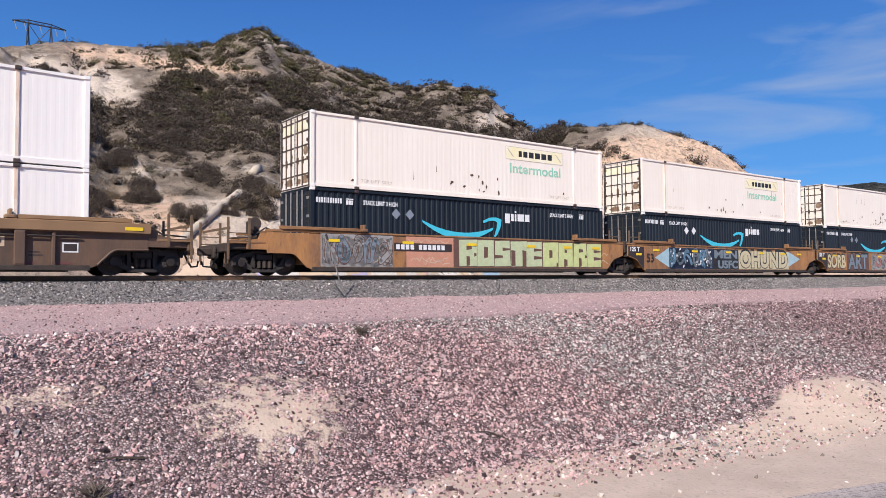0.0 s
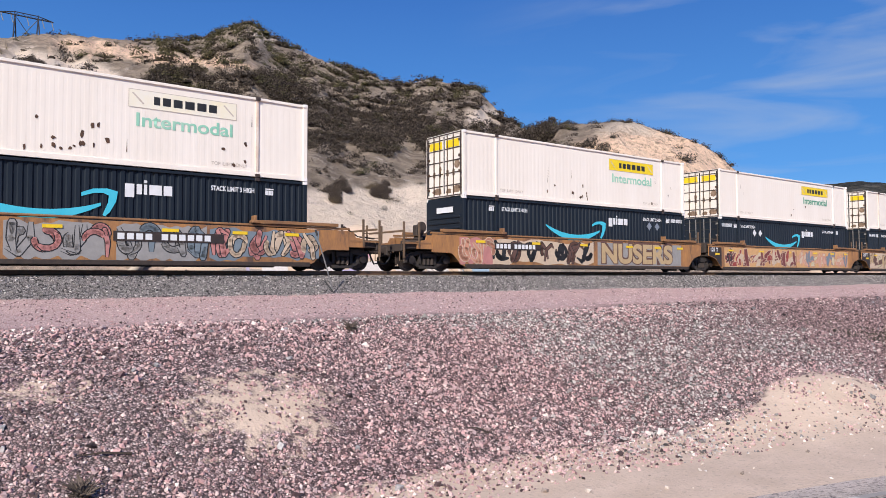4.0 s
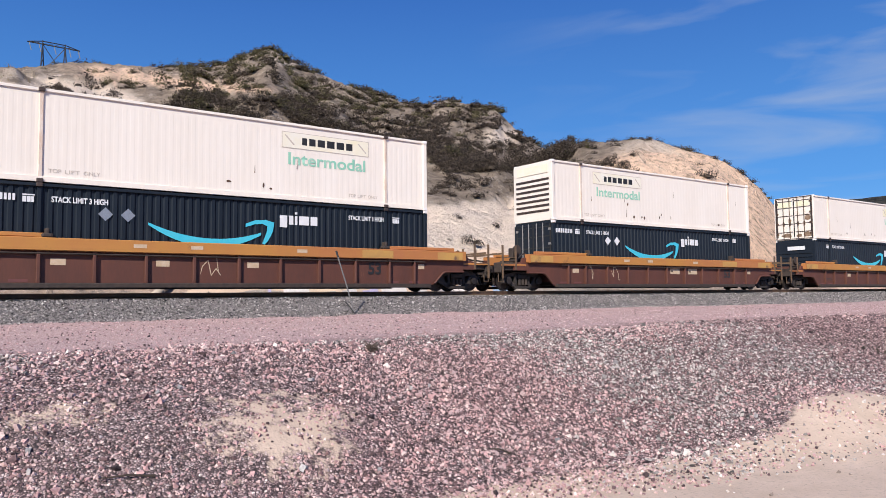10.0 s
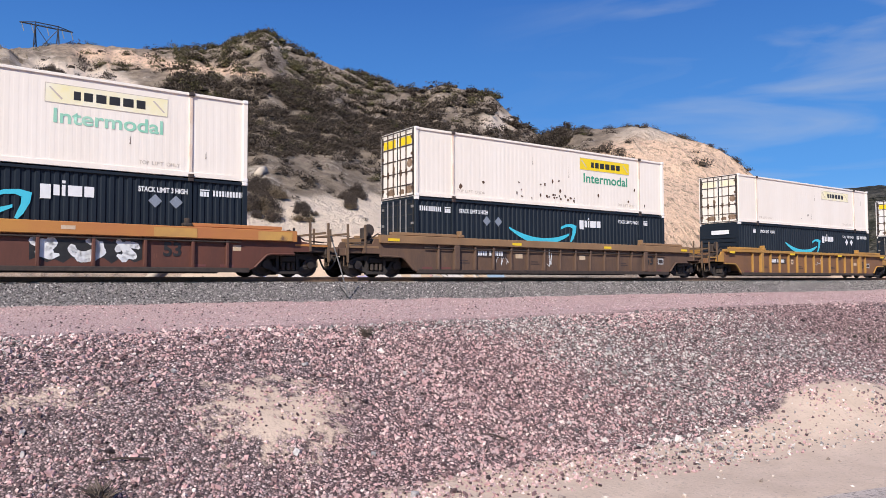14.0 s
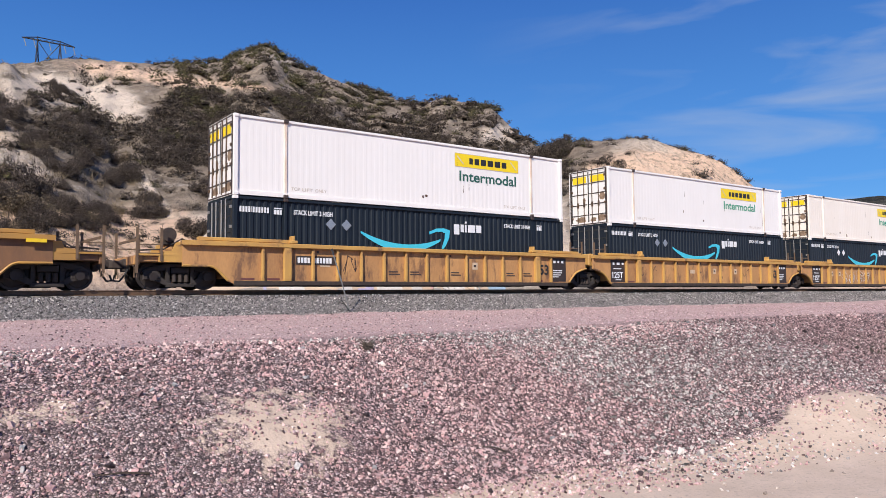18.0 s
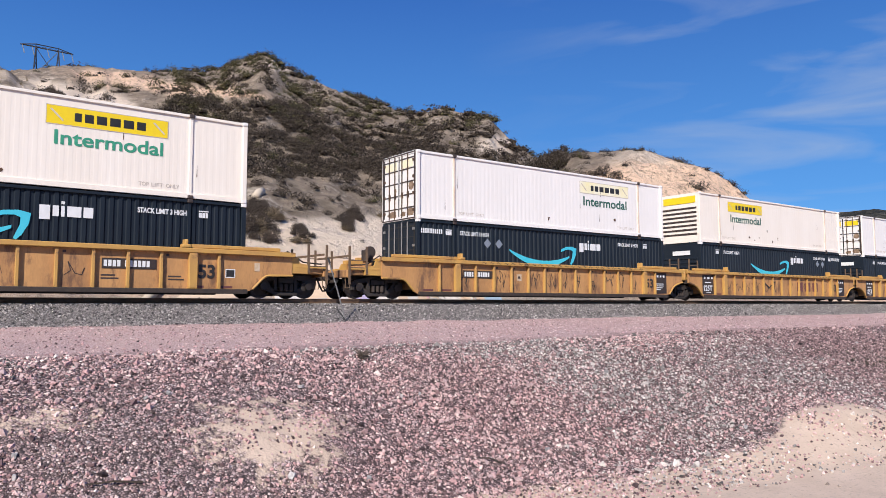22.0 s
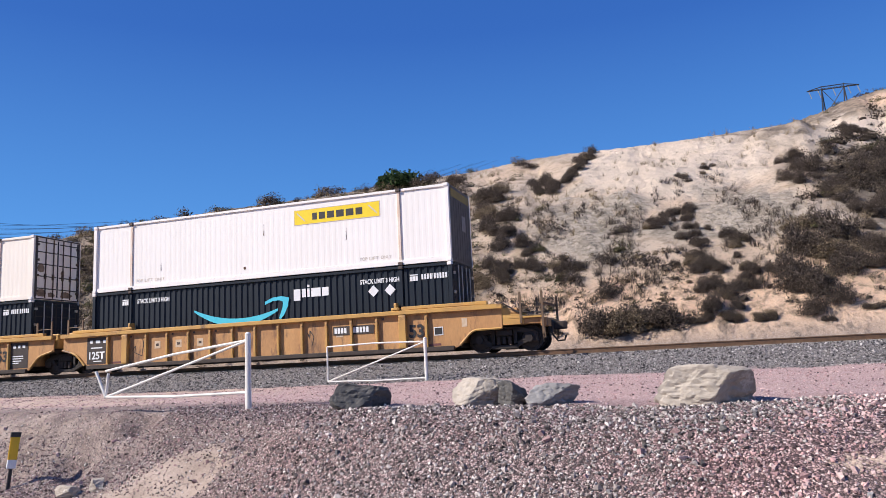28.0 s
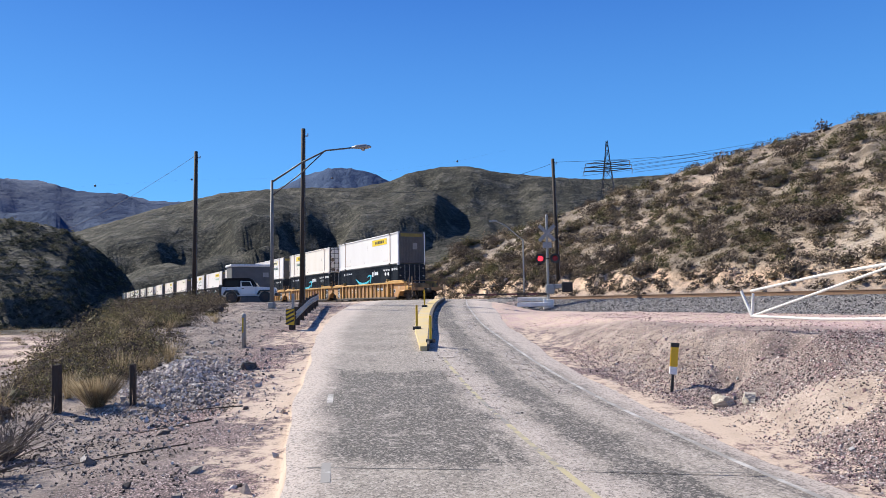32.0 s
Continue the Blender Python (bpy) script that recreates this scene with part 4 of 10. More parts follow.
def decal(name, pts, material, parent, y=-CW - 0.004, label=""):
    """A flat mark on the near wall, polygons of (x, z)."""
    b = Build()
    for poly in pts:
        b.add([(px, y, pz) for px, pz in poly], [tuple(range(len(poly)))])
    return part(name, b, material, parent, label)


def rect(x0, x1, z0, z1):
    return [(x0, z0), (x1, z0), (x1, z1), (x0, z1)]


def lettering(name, word, x, z, size, material, parent, width=None, y=-CW - 0.005, bold=0.0):
    key = ("word", word, size, width, material.name)
    if key not in SHARED:
        me, w = text_mesh(word, size, material, bold)
        if width:
            co = np.empty(len(me.vertices) * 3)
            me.vertices.foreach_get("co", co)
            co[0::3] *= width / w
            me.vertices.foreach_set("co", co)
        SHARED[key] = me
    ob = new(name, SHARED[key])
    ob.parent, ob.location = parent, (x, y, z)
    return ob


def bars(x, z, widths, height, gap):
    out = []
    for w in widths:
        out.append(rect(x, x + w, z, z + height))
        x += w + gap
    return out


def container_frame(ob, paint, key, post_paint):
    pt, dp = (0.245, 0.0022) if key == "w" else (0.262, 0.038)
    shared("corrugated_shell", key + paint.name, lambda: corrugated(pt, dp, 0.13, CL - 0.13, 0.17, CH - 0.1), paint, ob)
    for y in (-1, 1):
        shared("top_rail", (paint.name, y), lambda: Build().box(0.1, CL - 0.1, y * CW - 0.05, y * CW + 0.05 - y * 0.04 - 0.05 * 0, CH - 0.11, CH - 0.015, 0.01), paint, ob)
        shared("bottom_rail", (paint.name, y), lambda: Build().box(0.1, CL - 0.1, y * CW - 0.04, y * CW + 0.04, 0.02, 0.19, 0.01), paint, ob)
        for x in (0.0, CL - 0.16):
            shared("corner_post", (paint.name, y, x), lambda: Build().box(x, x + 0.16, y * CW - 0.07, y * CW + 0.07, 0.1, CH - 0.1, 0.012), paint, ob)
        for x in (1.9, CL - 2.06):
            shared("stacking_post", (post_paint.name, y, x), lambda: Build().box(x + 0.02, x + 0.13, y * CW - 0.04, y * CW + 0.025, 0.1, CH - 0.08, 0.01), post_paint, ob)
        for x in (0.0, 1.88, CL - 2.07, CL - 0.18):
            for z in (0.0, CH - 0.12):
                shared("corner_casting", (y, x, z), lambda: Build().box(x, x + 0.18, y * (CW + 0.005) - 0.09, y * (CW + 0.005) + 0.09 - y * 0.06, z, z + 0.12, 0.012), CAST if x in (1.88, CL - 2.07) else paint, ob)


def door_end(ob, paint, x, out, panel):
    """Two leaves with locking rods at the end x; out is -1 or 1, the way that they face."""
    for y in (-1, 1):
        leaf = part("door_leaf", Build().box(x - 0.03, x + 0.03, min(0.02 * y, 1.2 * y), max(0.02 * y, 1.2 * y), 0.16, CH - 0.13, 0.015), paint, ob)
        rod = STEEL if paint is NAVY else RODS
        for yy in (0.28, 0.72):
            shared("locking_rod", (rod.name, x, y, yy), lambda: Build().tube([(x + out * 0.07, y * yy, 0.1), (x + out * 0.07, y * yy, CH - 0.08)], 0.026, 6).box(x + out * 0.05 - 0.03, x + out * 0.05 + 0.03, y * yy - 0.05, y * yy + 0.05, 0.95, 1.2), rod, leaf)
        shared("door_seal", (x, y), lambda: Build().box(x + out * 0.02 - 0.015, x + out * 0.02 + 0.015, min(y * 0.005, y * 0.04), max(y * 0.005, y * 0.04), 0.16, CH - 0.13).box(x + out * 0.02 - 0.015, x + out * 0.02 + 0.015, min(y * 1.14, y * 1.2), max(y * 1.14, y * 1.2), 0.16, CH - 0.13), RUBBER, leaf)
        for z in (0.4, 1.1, 1.8, 2.5):
            shared("hinge", (rod.name, x, y), lambda: Build().box(x + out * 0.05 - 0.025, x + out * 0.05 + 0.025, min(y * 1.08, y * 1.22), max(y * 1.08, y * 1.22), -0.05, 0.05), rod, leaf, m=Matrix.Translation((0, 0, z)))
        for z in (0.5, 1.05, 1.6, 2.15, 2.6):
            m = RUBBER if paint is NAVY else CAST
            shared("door_rib", (m.name, x, y), lambda: Build().box(x + out * 0.03 - 0.02, x + out * 0.03 + 0.02, min(y * 0.08, y * 1.15), max(y * 0.08, y * 1.15), 0, 0.045), m, leaf, m=Matrix.Translation((0, 0, z)))
        if panel and paint is not NAVY:
            part("door_marking", Build().box(x + out * 0.036 - 0.002, x + out * 0.036 + 0.002, min(y * 0.14, y * 1.1), max(y * 0.14, y * 1.1), 2.22, 2.56), PANELS[panel], leaf)
    if paint is not NAVY:
        # dark gasket frame and rust stains round the door
        f = Build().box(x + out * 0.052 - 0.006, x + out * 0.052 + 0.006, -CW + 0.02, -CW + 0.1, 0.03, CH - 0.03).box(x + out * 0.052 - 0.006, x + out * 0.052 + 0.006, CW - 0.1, CW - 0.02, 0.03, CH - 0.03)
        f.box(x + out * 0.052 - 0.006, x + out * 0.052 + 0.006, -CW + 0.1, CW - 0.1, CH - 0.09, CH - 0.03).box(x + out * 0.052 - 0.006, x + out * 0.052 + 0.006, -CW + 0.1, CW - 0.1, 0.03, 0.08)
        part("door_frame", f, CAST, ob)
        for k, (y, z, w, h) in enumerate(((-0.9, 0.3, 0.28, 0.2), (-0.35, 0.24, 0.2, 0.14), (0.5, 0.3, 0.35, 0.16), (-0.95, 1.45, 0.2, 0.22), (0.3, 1.3, 0.1, 0.16))):
            shared("rust_stain", (x, k), lambda: Build().add([(x + out * 0.036, y + w * math.cos(a * 0.785) * (1 + 0.25 * math.sin(a * 2.4 + k)), z + h * math.sin(a * 0.785)) for a in range(8)], [tuple(range(8))]), STAIN, ob)
    part("door_header", Build().box(x - 0.05, x + 0.05, -CW + 0.06, CW - 0.06, CH - 0.13, CH - 0.01), paint, ob)
    part("door_sill", Build().box(x - 0.05, x + 0.05, -CW + 0.06, CW - 0.06, 0.01, 0.16), paint, ob)


def front_end(ob, paint, x, out, panel):
    b = Build()
    b.box(x - 0.03, x + 0.03, -CW + 0.05, CW - 0.05, 0.02, CH - 0.02)
    rear = out > 0
    # the rear wall's shade is put into its colour, on top of the grime
    wall = part("end_wall", b, SHADED_GRIMY_END if rear and paint is not NAVY else paint, ob)
    if rear:
        for k in range(8):
            y = -1.05 + k * 0.3
            shared("end_flute", (paint is NAVY, x), lambda: Build().box(x, x + 0.045, -0.06, 0.06, 0.12, CH - 0.5, 0.012), NAVY if paint is NAVY else SHADED_GRIMY_END, wall, m=Matrix.Translation((0, y, 0)))
        if paint is not NAVY:
            part("end_marking", Build().box(x + 0.03, x + 0.042, -1.1, 1.1, CH - 0.44, CH - 0.14), DULL_YELLOW, ob)
            part("end_plate", Build().box(x + 0.045, x + 0.052, 0.1, 0.55, 1.3, 1.9), PALE_END, ob)
        return
    for k in range(7):
        z = 0.45 + k * 0.25
        part("end_rib", Build().box(x - 0.07, x, -CW + 0.14, CW - 0.14, z, z + 0.1, 0.012), CAST if paint is not NAVY else paint, ob)
    if panel and paint is not NAVY:
        part("end_marking", Build().box(x + out * 0.05 - 0.006, x + out * 0.05 + 0.006, -1.1, 1.1, 2.3, 2.7), PANELS[panel], ob)


def white_container(panel="y", word="g", logo=9.75, end="door", spots=0, seed=0, paint=None, marked=True):
    rnd = random.Random(seed)
    paint = paint or WHITE
    ob = thing("shipping_container", "white corrugated freight container, rust-streaked, stacked on a dark one", "container", group="white containers on the train")
    container_frame(ob, paint, "w", RUSTY if rnd.random() < 0.6 else paint)
    (door_end if end == "door" else front_end)(ob, paint, 0.03, -1, panel if marked else "")
    (front_end if end == "door" else door_end)(ob, paint, CL - 0.03, 1, "")
    if marked:
        w = 3.65
        pn = decal("logo_panel", [rect(logo, logo + w, 1.95, 2.55)], PANELS[panel], ob, label="yellow rectangular logo panel" if panel == "y" else "sun-bleached pale yellow logo panel")
        for bar in bars(logo + 0.8, 2.11, [0.2, 0.26, 0.3, 0.32, 0.32, 0.28], 0.27, 0.09):
            decal("logo_bar", [bar], INK, pn, -CW - 0.007)
        decal("panel_border", [rect(logo, logo + w, 1.95, 1.97), rect(logo, logo + w, 2.53, 2.55), rect(logo, logo + 0.02, 1.95, 2.55), rect(logo + w - 0.02, logo + w, 1.95, 2.55),
                               [(logo + 0.1, 2.42), (logo + 0.16, 2.44), (logo + 0.5, 2.1), (logo + 0.46, 2.07)], [(logo + w - 0.5, 2.42), (logo + w - 0.44, 2.44), (logo + w - 0.1, 2.1), (logo + w - 0.14, 2.07)]], TAN_INK, pn, -CW - 0.006)
        if word:
            lettering("lettering", "Intermodal", logo + 0.25, 1.34, 0.62, GREENS[word], ob, 3.25, bold=0.012)
        for word, at, wide in (("TOP", 0.0, 0.24), ("LIFT", 0.31, 0.29), ("ONLY", 0.67, 0.33)):
            lettering("stencil", word, 2.2 + 1.45 * at, 0.32, 0.17, TAN_INK, ob, 1.45 * wide)
        for word, at, wide in (("TOP", 0.0, 0.24), ("LIFT", 0.31, 0.29), ("ONLY", 0.67, 0.33)):
            lettering("stencil", word, CL - 3.65 + 1.30 * at, 0.32, 0.17, TAN_INK, ob, 1.30 * wide)
    polys = []
    for k in range(spots):
        x = rnd.choice([rnd.uniform(5, 9.5), rnd.uniform(7, 8.5), rnd.uniform(1, 15)])
        z, w, h = rnd.choice([rnd.uniform(0.35, 0.6), rnd.uniform(0.3, 1.3)]), rnd.uniform(0.03, 0.1), rnd.uniform(0.04, 0.12)
        a = [rnd.uniform(0.6, 1.2) for _ in range(7)]
        polys.append([(x + w * a[i] * math.cos(i * 0.898), z + h * a[i] * math.sin(i * 0.898)) for i in range(7)])
    for k in range(rnd.randint(2, 5)):
        x, z = rnd.uniform(1, 15.5), rnd.uniform(0.4, 2.0)
        polys.append([(x, z), (x + 0.03, z), (x + 0.02, z + rnd.uniform(0.2, 0.6)), (x + 0.01, z + 0.2)])
    for q in polys:
        decal("rust_spot", [q], RUST_SPOT, ob)
    return ob


def arc_mark():
    """A long upturned curve with a hooked arrowhead at its end."""
    polys = []
    n = 22
    top, low = [], []
    for i in range(n + 1):
        t = i / n
        x = 5.12 + 3.85 * t
        zc = 1.82 - 1.68 * t * (1 - t) * 1.12 - 0.18 * t
        th = 0.022 + 0.13 * math.sin(math.pi * min(1, t * 0.93 + 0.03)) ** 0.8
        top.append((x, zc + th))
        low.append((x, zc - th))
    for i in range(n):
        polys.append([low[i], low[i + 1], top[i + 1], top[i]])
    a = [(8.4, 1.98), (8.75, 2.12), (9.15, 2.15), (9.47, 2.07), (9.42, 1.75), (9.25, 1.42), (9.1, 1.26)]
    c = [(8.4, 1.86), (8.75, 1.98), (9.03, 2.0), (9.2, 1.93), (9.18, 1.7), (9.09, 1.48), (9.02, 1.3)]
    for i in range(len(a) - 1):
        polys.append([c[i], c[i + 1], a[i + 1], a[i]])
    return polys


def dark_container(flip=False, end="door", seed=0):
    ob = thing("shipping_container", "dark navy corrugated freight container with a cyan curved arrow", "container", group="navy containers on the train")
    container_frame(ob, NAVY, "n", NAVY)
    (door_end if end == "door" else front_end)(ob, NAVY, 0.03, -1, "")
    (front_end if end == "door" else door_end)(ob, NAVY, CL - 0.03, 1, "")
    if end != "door":
        part("end_lettering_bar", Build().box(-0.06, -0.05, -0.7, 0.5, 2.2, 2.45), PALE, ob)
    key = "arc"
    if key not in SHARED:
        b = Build()
        for poly in arc_mark():
            b.add([(px, -CW - 0.004, pz) for px, pz in poly], [tuple(range(len(poly)))])
        SHARED[key] = b.mesh("arrow_mark", CYAN)
    o = new("arrow_mark", SHARED[key])
    o.parent = ob
    # wordmark as plain blocks
    x0 = 9.68
    for q in ((0.0, 0.29, 1.92, 2.36), (0.36, 0.53, 2.03, 2.36), (0.59, 0.69, 2.03, 2.36), (0.59, 0.69, 2.41, 2.5), (0.76, 1.16, 2.03, 2.36), (1.22, 1.5, 2.03, 2.36)):
        decal("wordmark_bar", [rect(x0 + q[0], x0 + q[1], q[2], q[3])], PALE, ob)
    lettering("lettering", "STACK LIMIT 3 HIGH", 2.3, 2.33, 0.24, PALE, ob, 1.6, bold=0.008)
    lettering("lettering", "STACK LIMIT 3 HIGH", 12.5, 2.33, 0.23, PALE, ob, 1.58, bold=0.008)
    num = bars(0, 0, [0.1] * 4 + [0.02] + [0.1] * 6, 0.2, 0.05)
    small = bars(0, 0, [0.14, 0.13, 0.1], 0.17, 0.02) + [rect(0, 0.44, 0.2, 0.24)]
    dx = 12.78 if flip else 3.58
    for d in (0.0, 0.67):
        c = (dx + 0.25 + d, 2.05)
        part("placard", Build().add([(c[0] - 0.22, -CW - 0.006, c[1]), (c[0], -CW - 0.006, c[1] - 0.22), (c[0] + 0.22, -CW - 0.006, c[1]), (c[0], -CW - 0.006, c[1] + 0.22)], [(0, 1, 2, 3)]), SILVER if seed % 3 else PALE, ob, "diamond-shaped silver placard")
    for q in num:
        decal("number_bar", [[(px * 0.72 + (14.95 if flip else 0.25), pz + 2.33) for px, pz in q]], PALE, ob)
    for q in small:
        for sx in (1.53, 14.5):
            decal("small_bar", [[(px * 0.75 + sx, pz + 2.3) for px, pz in q]], PALE, ob)
    return ob


# ---- train: well cars ----
PAINTS = {
    "orange": mat("orange_brown_car", (0.46, 0.22, 0.075), (0.2, 0.105, 0.06), 1.6, 0.65, 0, 0.1, 20, (1, 1, 0.3), rust=(0.12, 0.072, 0.052), rust_amount=0.19, rust_scale=1.4),
    "brown": mat("brown_car", (0.13, 0.046, 0.03), (0.09, 0.036, 0.026), 1.3, 0.65, 0, 0.1, 20, (1, 1, 0.25), rust=(0.21, 0.1, 0.055), rust_amount=0.09, rust_scale=1.5),
    "dull": mat("dull_brown_car", (0.15, 0.088, 0.055), (0.085, 0.055, 0.042), 1.4, 0.7, 0, 0.1, 20, (1, 1, 0.25), rust=(0.24, 0.14, 0.075), rust_amount=0.1, rust_scale=1.6),
    "gold": mat("rusty_brown_car", (0.23, 0.115, 0.052), (0.14, 0.075, 0.045), 0.9, 0.65, 0, 0.1, 20, (1, 1, 0.3), rust=(0.38, 0.21, 0.07), rust_amount=0.06, rust_scale=1.0),
    "yellow": mat("yellow_car", (0.56, 0.3, 0.115), (0.34, 0.175, 0.075), 0.8, 0.65, 0, 0.1, 20, (1, 1, 0.35), rust=(0.19, 0.1, 0.055), rust_amount=0.2, rust_scale=1.3),
}
SILLS = {"orange": mat("weathered_sill", (0.34, 0.17, 0.065), (0.17, 0.09, 0.05), 1.5, 0.7, rust=(0.1, 0.06, 0.045), rust_amount=0.14, rust_scale=1.0), "brown": mat("orange_sill", (0.42, 0.15, 0.06), (0.5, 0.24, 0.05), 0.35, 0.65, rust=(0.16, 0.075, 0.05), rust_amount=0.12, rust_scale=0.7), "dull": mat("brown_yellow_sill", (0.3, 0.18, 0.09), (0.2, 0.12, 0.065), 0.7, 0.65, rust=(0.5, 0.3, 0.05), rust_amount=0.07, rust_scale=0.6),
         "gold": mat("gold_sill", (0.5, 0.26, 0.05), (0.3, 0.17, 0.06), 0.6, 0.6), "yellow": mat("yellow_sill", (0.6, 0.35, 0.085), (0.42, 0.23, 0.08), 1.2, 0.6, rust=(0.16, 0.09, 0.055), rust_amount=0.14, rust_scale=1.1)}
GRIME = mat("grimy_steel", (0.035, 0.028, 0.025), (0.07, 0.05, 0.04), 5, 0.75, 0.1, 0.2)
TRUCK_M = mat("dusty_truck", (0.05, 0.041, 0.037), (0.03, 0.025, 0.023), 6, 0.8, 0.1, 0.2)
WHEEL_M = mat("wheel_steel", (0.035, 0.029, 0.027), (0.06, 0.048, 0.042), 7, 0.5, 0.5, 0.1)
YELLOW_T = mat("reflective_tape", (0.85, 0.6, 0.02), (0.75, 0.5, 0.03), 9, 0.4)
PALE_TAN = mat("worn_pale_patch", (0.62, 0.5, 0.38), (0.5, 0.36, 0.22), 6, 0.7)
MAROON = mat("maroon_patch", (0.17, 0.06, 0.05), (0.13, 0.05, 0.05), 5, 0.6)
DARK_P = mat("black_plate", (0.028, 0.022, 0.022), (0.05, 0.035, 0.03), 5, 0.6)
HAND = mat("rusty_handrail", (0.2, 0.13, 0.075), (0.1, 0.065, 0.045), 4, 0.7, 0.1)
WHEELSETS = []


def wheelset(parent, x):
    def make():
        b = Build()
        for sgn in (-1, 1):
            y = sgn * 0.755
            prof = [(0.0, 0.07), (0.12, 0.07), (0.14, 0.05), (0.34, 0.03), (0.36, 0.065), (0.42, 0.065), (0.445, 0.03), (0.445, -0.055), (0.36, -0.055), (0.34, -0.03), (0.14, -0.05), (0.0, -0.07)]
            n = 20
            vs = [(rr * math.cos(2 * math.pi * k / n), y + sgn * o * -1, rr * math.sin(2 * math.pi * k / n)) for rr, o in prof for k in range(n)]
            fs = []
            for i in range(len(prof) - 1):
                for k in range(n):
                    j = (k + 1) % n
                    fs.append((i * n + k, i * n + j, (i + 1) * n + j, (i + 1) * n + k))
            b.add(vs, fs)
        b.tube([(0, -0.95, 0), (0, 0.95, 0)], 0.085, 10)
        return b
    w = shared("wheelset", 0, make, WHEEL_M, parent, m=Matrix.Translation((x, 0, 0.445)))
    WHEELSETS.append(w)


def truck(parent, x):
    t = shared("truck", 0, lambda: Build().box(-0.22, 0.22, -0.95, 0.95, 0.42, 0.72, 0.03), TRUCK_M, parent, "grimy two-axle bogie", Matrix.Translation((x, 0, 0)))
    for y in (-1, 1):
        def frame_side():
            b = Build()
            y0, y1 = (y * 1.0 - 0.07, y * 1.0 + 0.07)
            b.prism([(-1.2, 0.5), (-0.98, 0.62), (-0.5, 0.66), (-0.42, 0.78), (0.42, 0.78), (0.5, 0.66), (0.98, 0.62), (1.2, 0.5), (1.2, 0.62), (0.95, 0.76), (0.45, 0.86), (-0.45, 0.86), (-0.95, 0.76), (-1.2, 0.62)], y0, y1)
            for sg in (-1, 1):
                b.prism([(sg * 1.2, 0.34), (sg * 0.62, 0.34), (sg * 0.62, 0.52), (sg * 0.75, 0.66), (sg * 1.05, 0.66), (sg * 1.2, 0.56)], y0 - 0.015, y1 + 0.015, 0.02)
                b.prism([(sg * 0.95, 0.38), (sg * 0.38, 0.12), (sg * 0.33, 0.24), (sg * 0.72, 0.5)], y0, y1)
                b.prism([(sg * 0.34, 0.22), (sg * 0.46, 0.24), (sg * 0.46, 0.8), (sg * 0.34, 0.8)], y0, y1)
            b.prism([(-0.46, 0.1), (0.46, 0.1), (0.46, 0.24), (-0.46, 0.24)], y0 - 0.03, y1 + 0.03, 0.02)
            b.prism([(-0.3, 0.56), (0.3, 0.56), (0.3, 0.76), (-0.3, 0.76)], y0 - 0.06, y1 + 0.06, 0.03)
            return b
        shared("side_frame", y, frame_side, TRUCK_M, t)

        def springs():
            b = Build()
            for k in range(3):
                b.tube([(-0.2 + 0.2 * k, y * 1.09, 0.27), (-0.2 + 0.2 * k, y * 1.09, 0.52)], 0.075, 8)
            return b
        shared("spring_nest", y, springs, GRIME, t)
        for ax in (-0.89, 0.89):
            shared("axle_box", (y, ax), lambda: Build().tube([(ax, y * 1.02, 0.445), (ax, y * 1.17, 0.445)], 0.14, 10), WHEEL_M, t)
    for ax in (-0.89, 0.89):
        wheelset(t, ax)


ARCH_OWN = [(0.05, 0.2), (-0.22, 0.3), (-0.6, 0.68), (-0.7, 0.75), (-0.84, 0.79), (-1.75, 0.8)]
ARCH_MID = [(0.05, 0.2), (-0.18, 0.3), (-0.55, 0.68), (-0.68, 0.77), (-0.85, 0.84), (-1.38, 0.98)]
# where the ribs stand; the wider ones carry the container guides
BAYS_FINE = [1.03] + [1.95 + 1.025 * k for k in range(13)] + [15.15]
BAYS_WIDE = [0.8] + [8.08 + 1.53 * k for k in range(-4, 5)] + [15.38]


def side_outline(left, right):
    lo = ARCH_OWN + [(-1.75, 1.55)] if left == "own" else ARCH_MID + [(-1.38, 1.55)]
    hi = ARCH_OWN + [(-1.75, 1.55)] if right == "own" else ARCH_MID + [(-1.38, 1.55)]
    return lo + [(CL - px, pz) for px, pz in reversed(hi)]


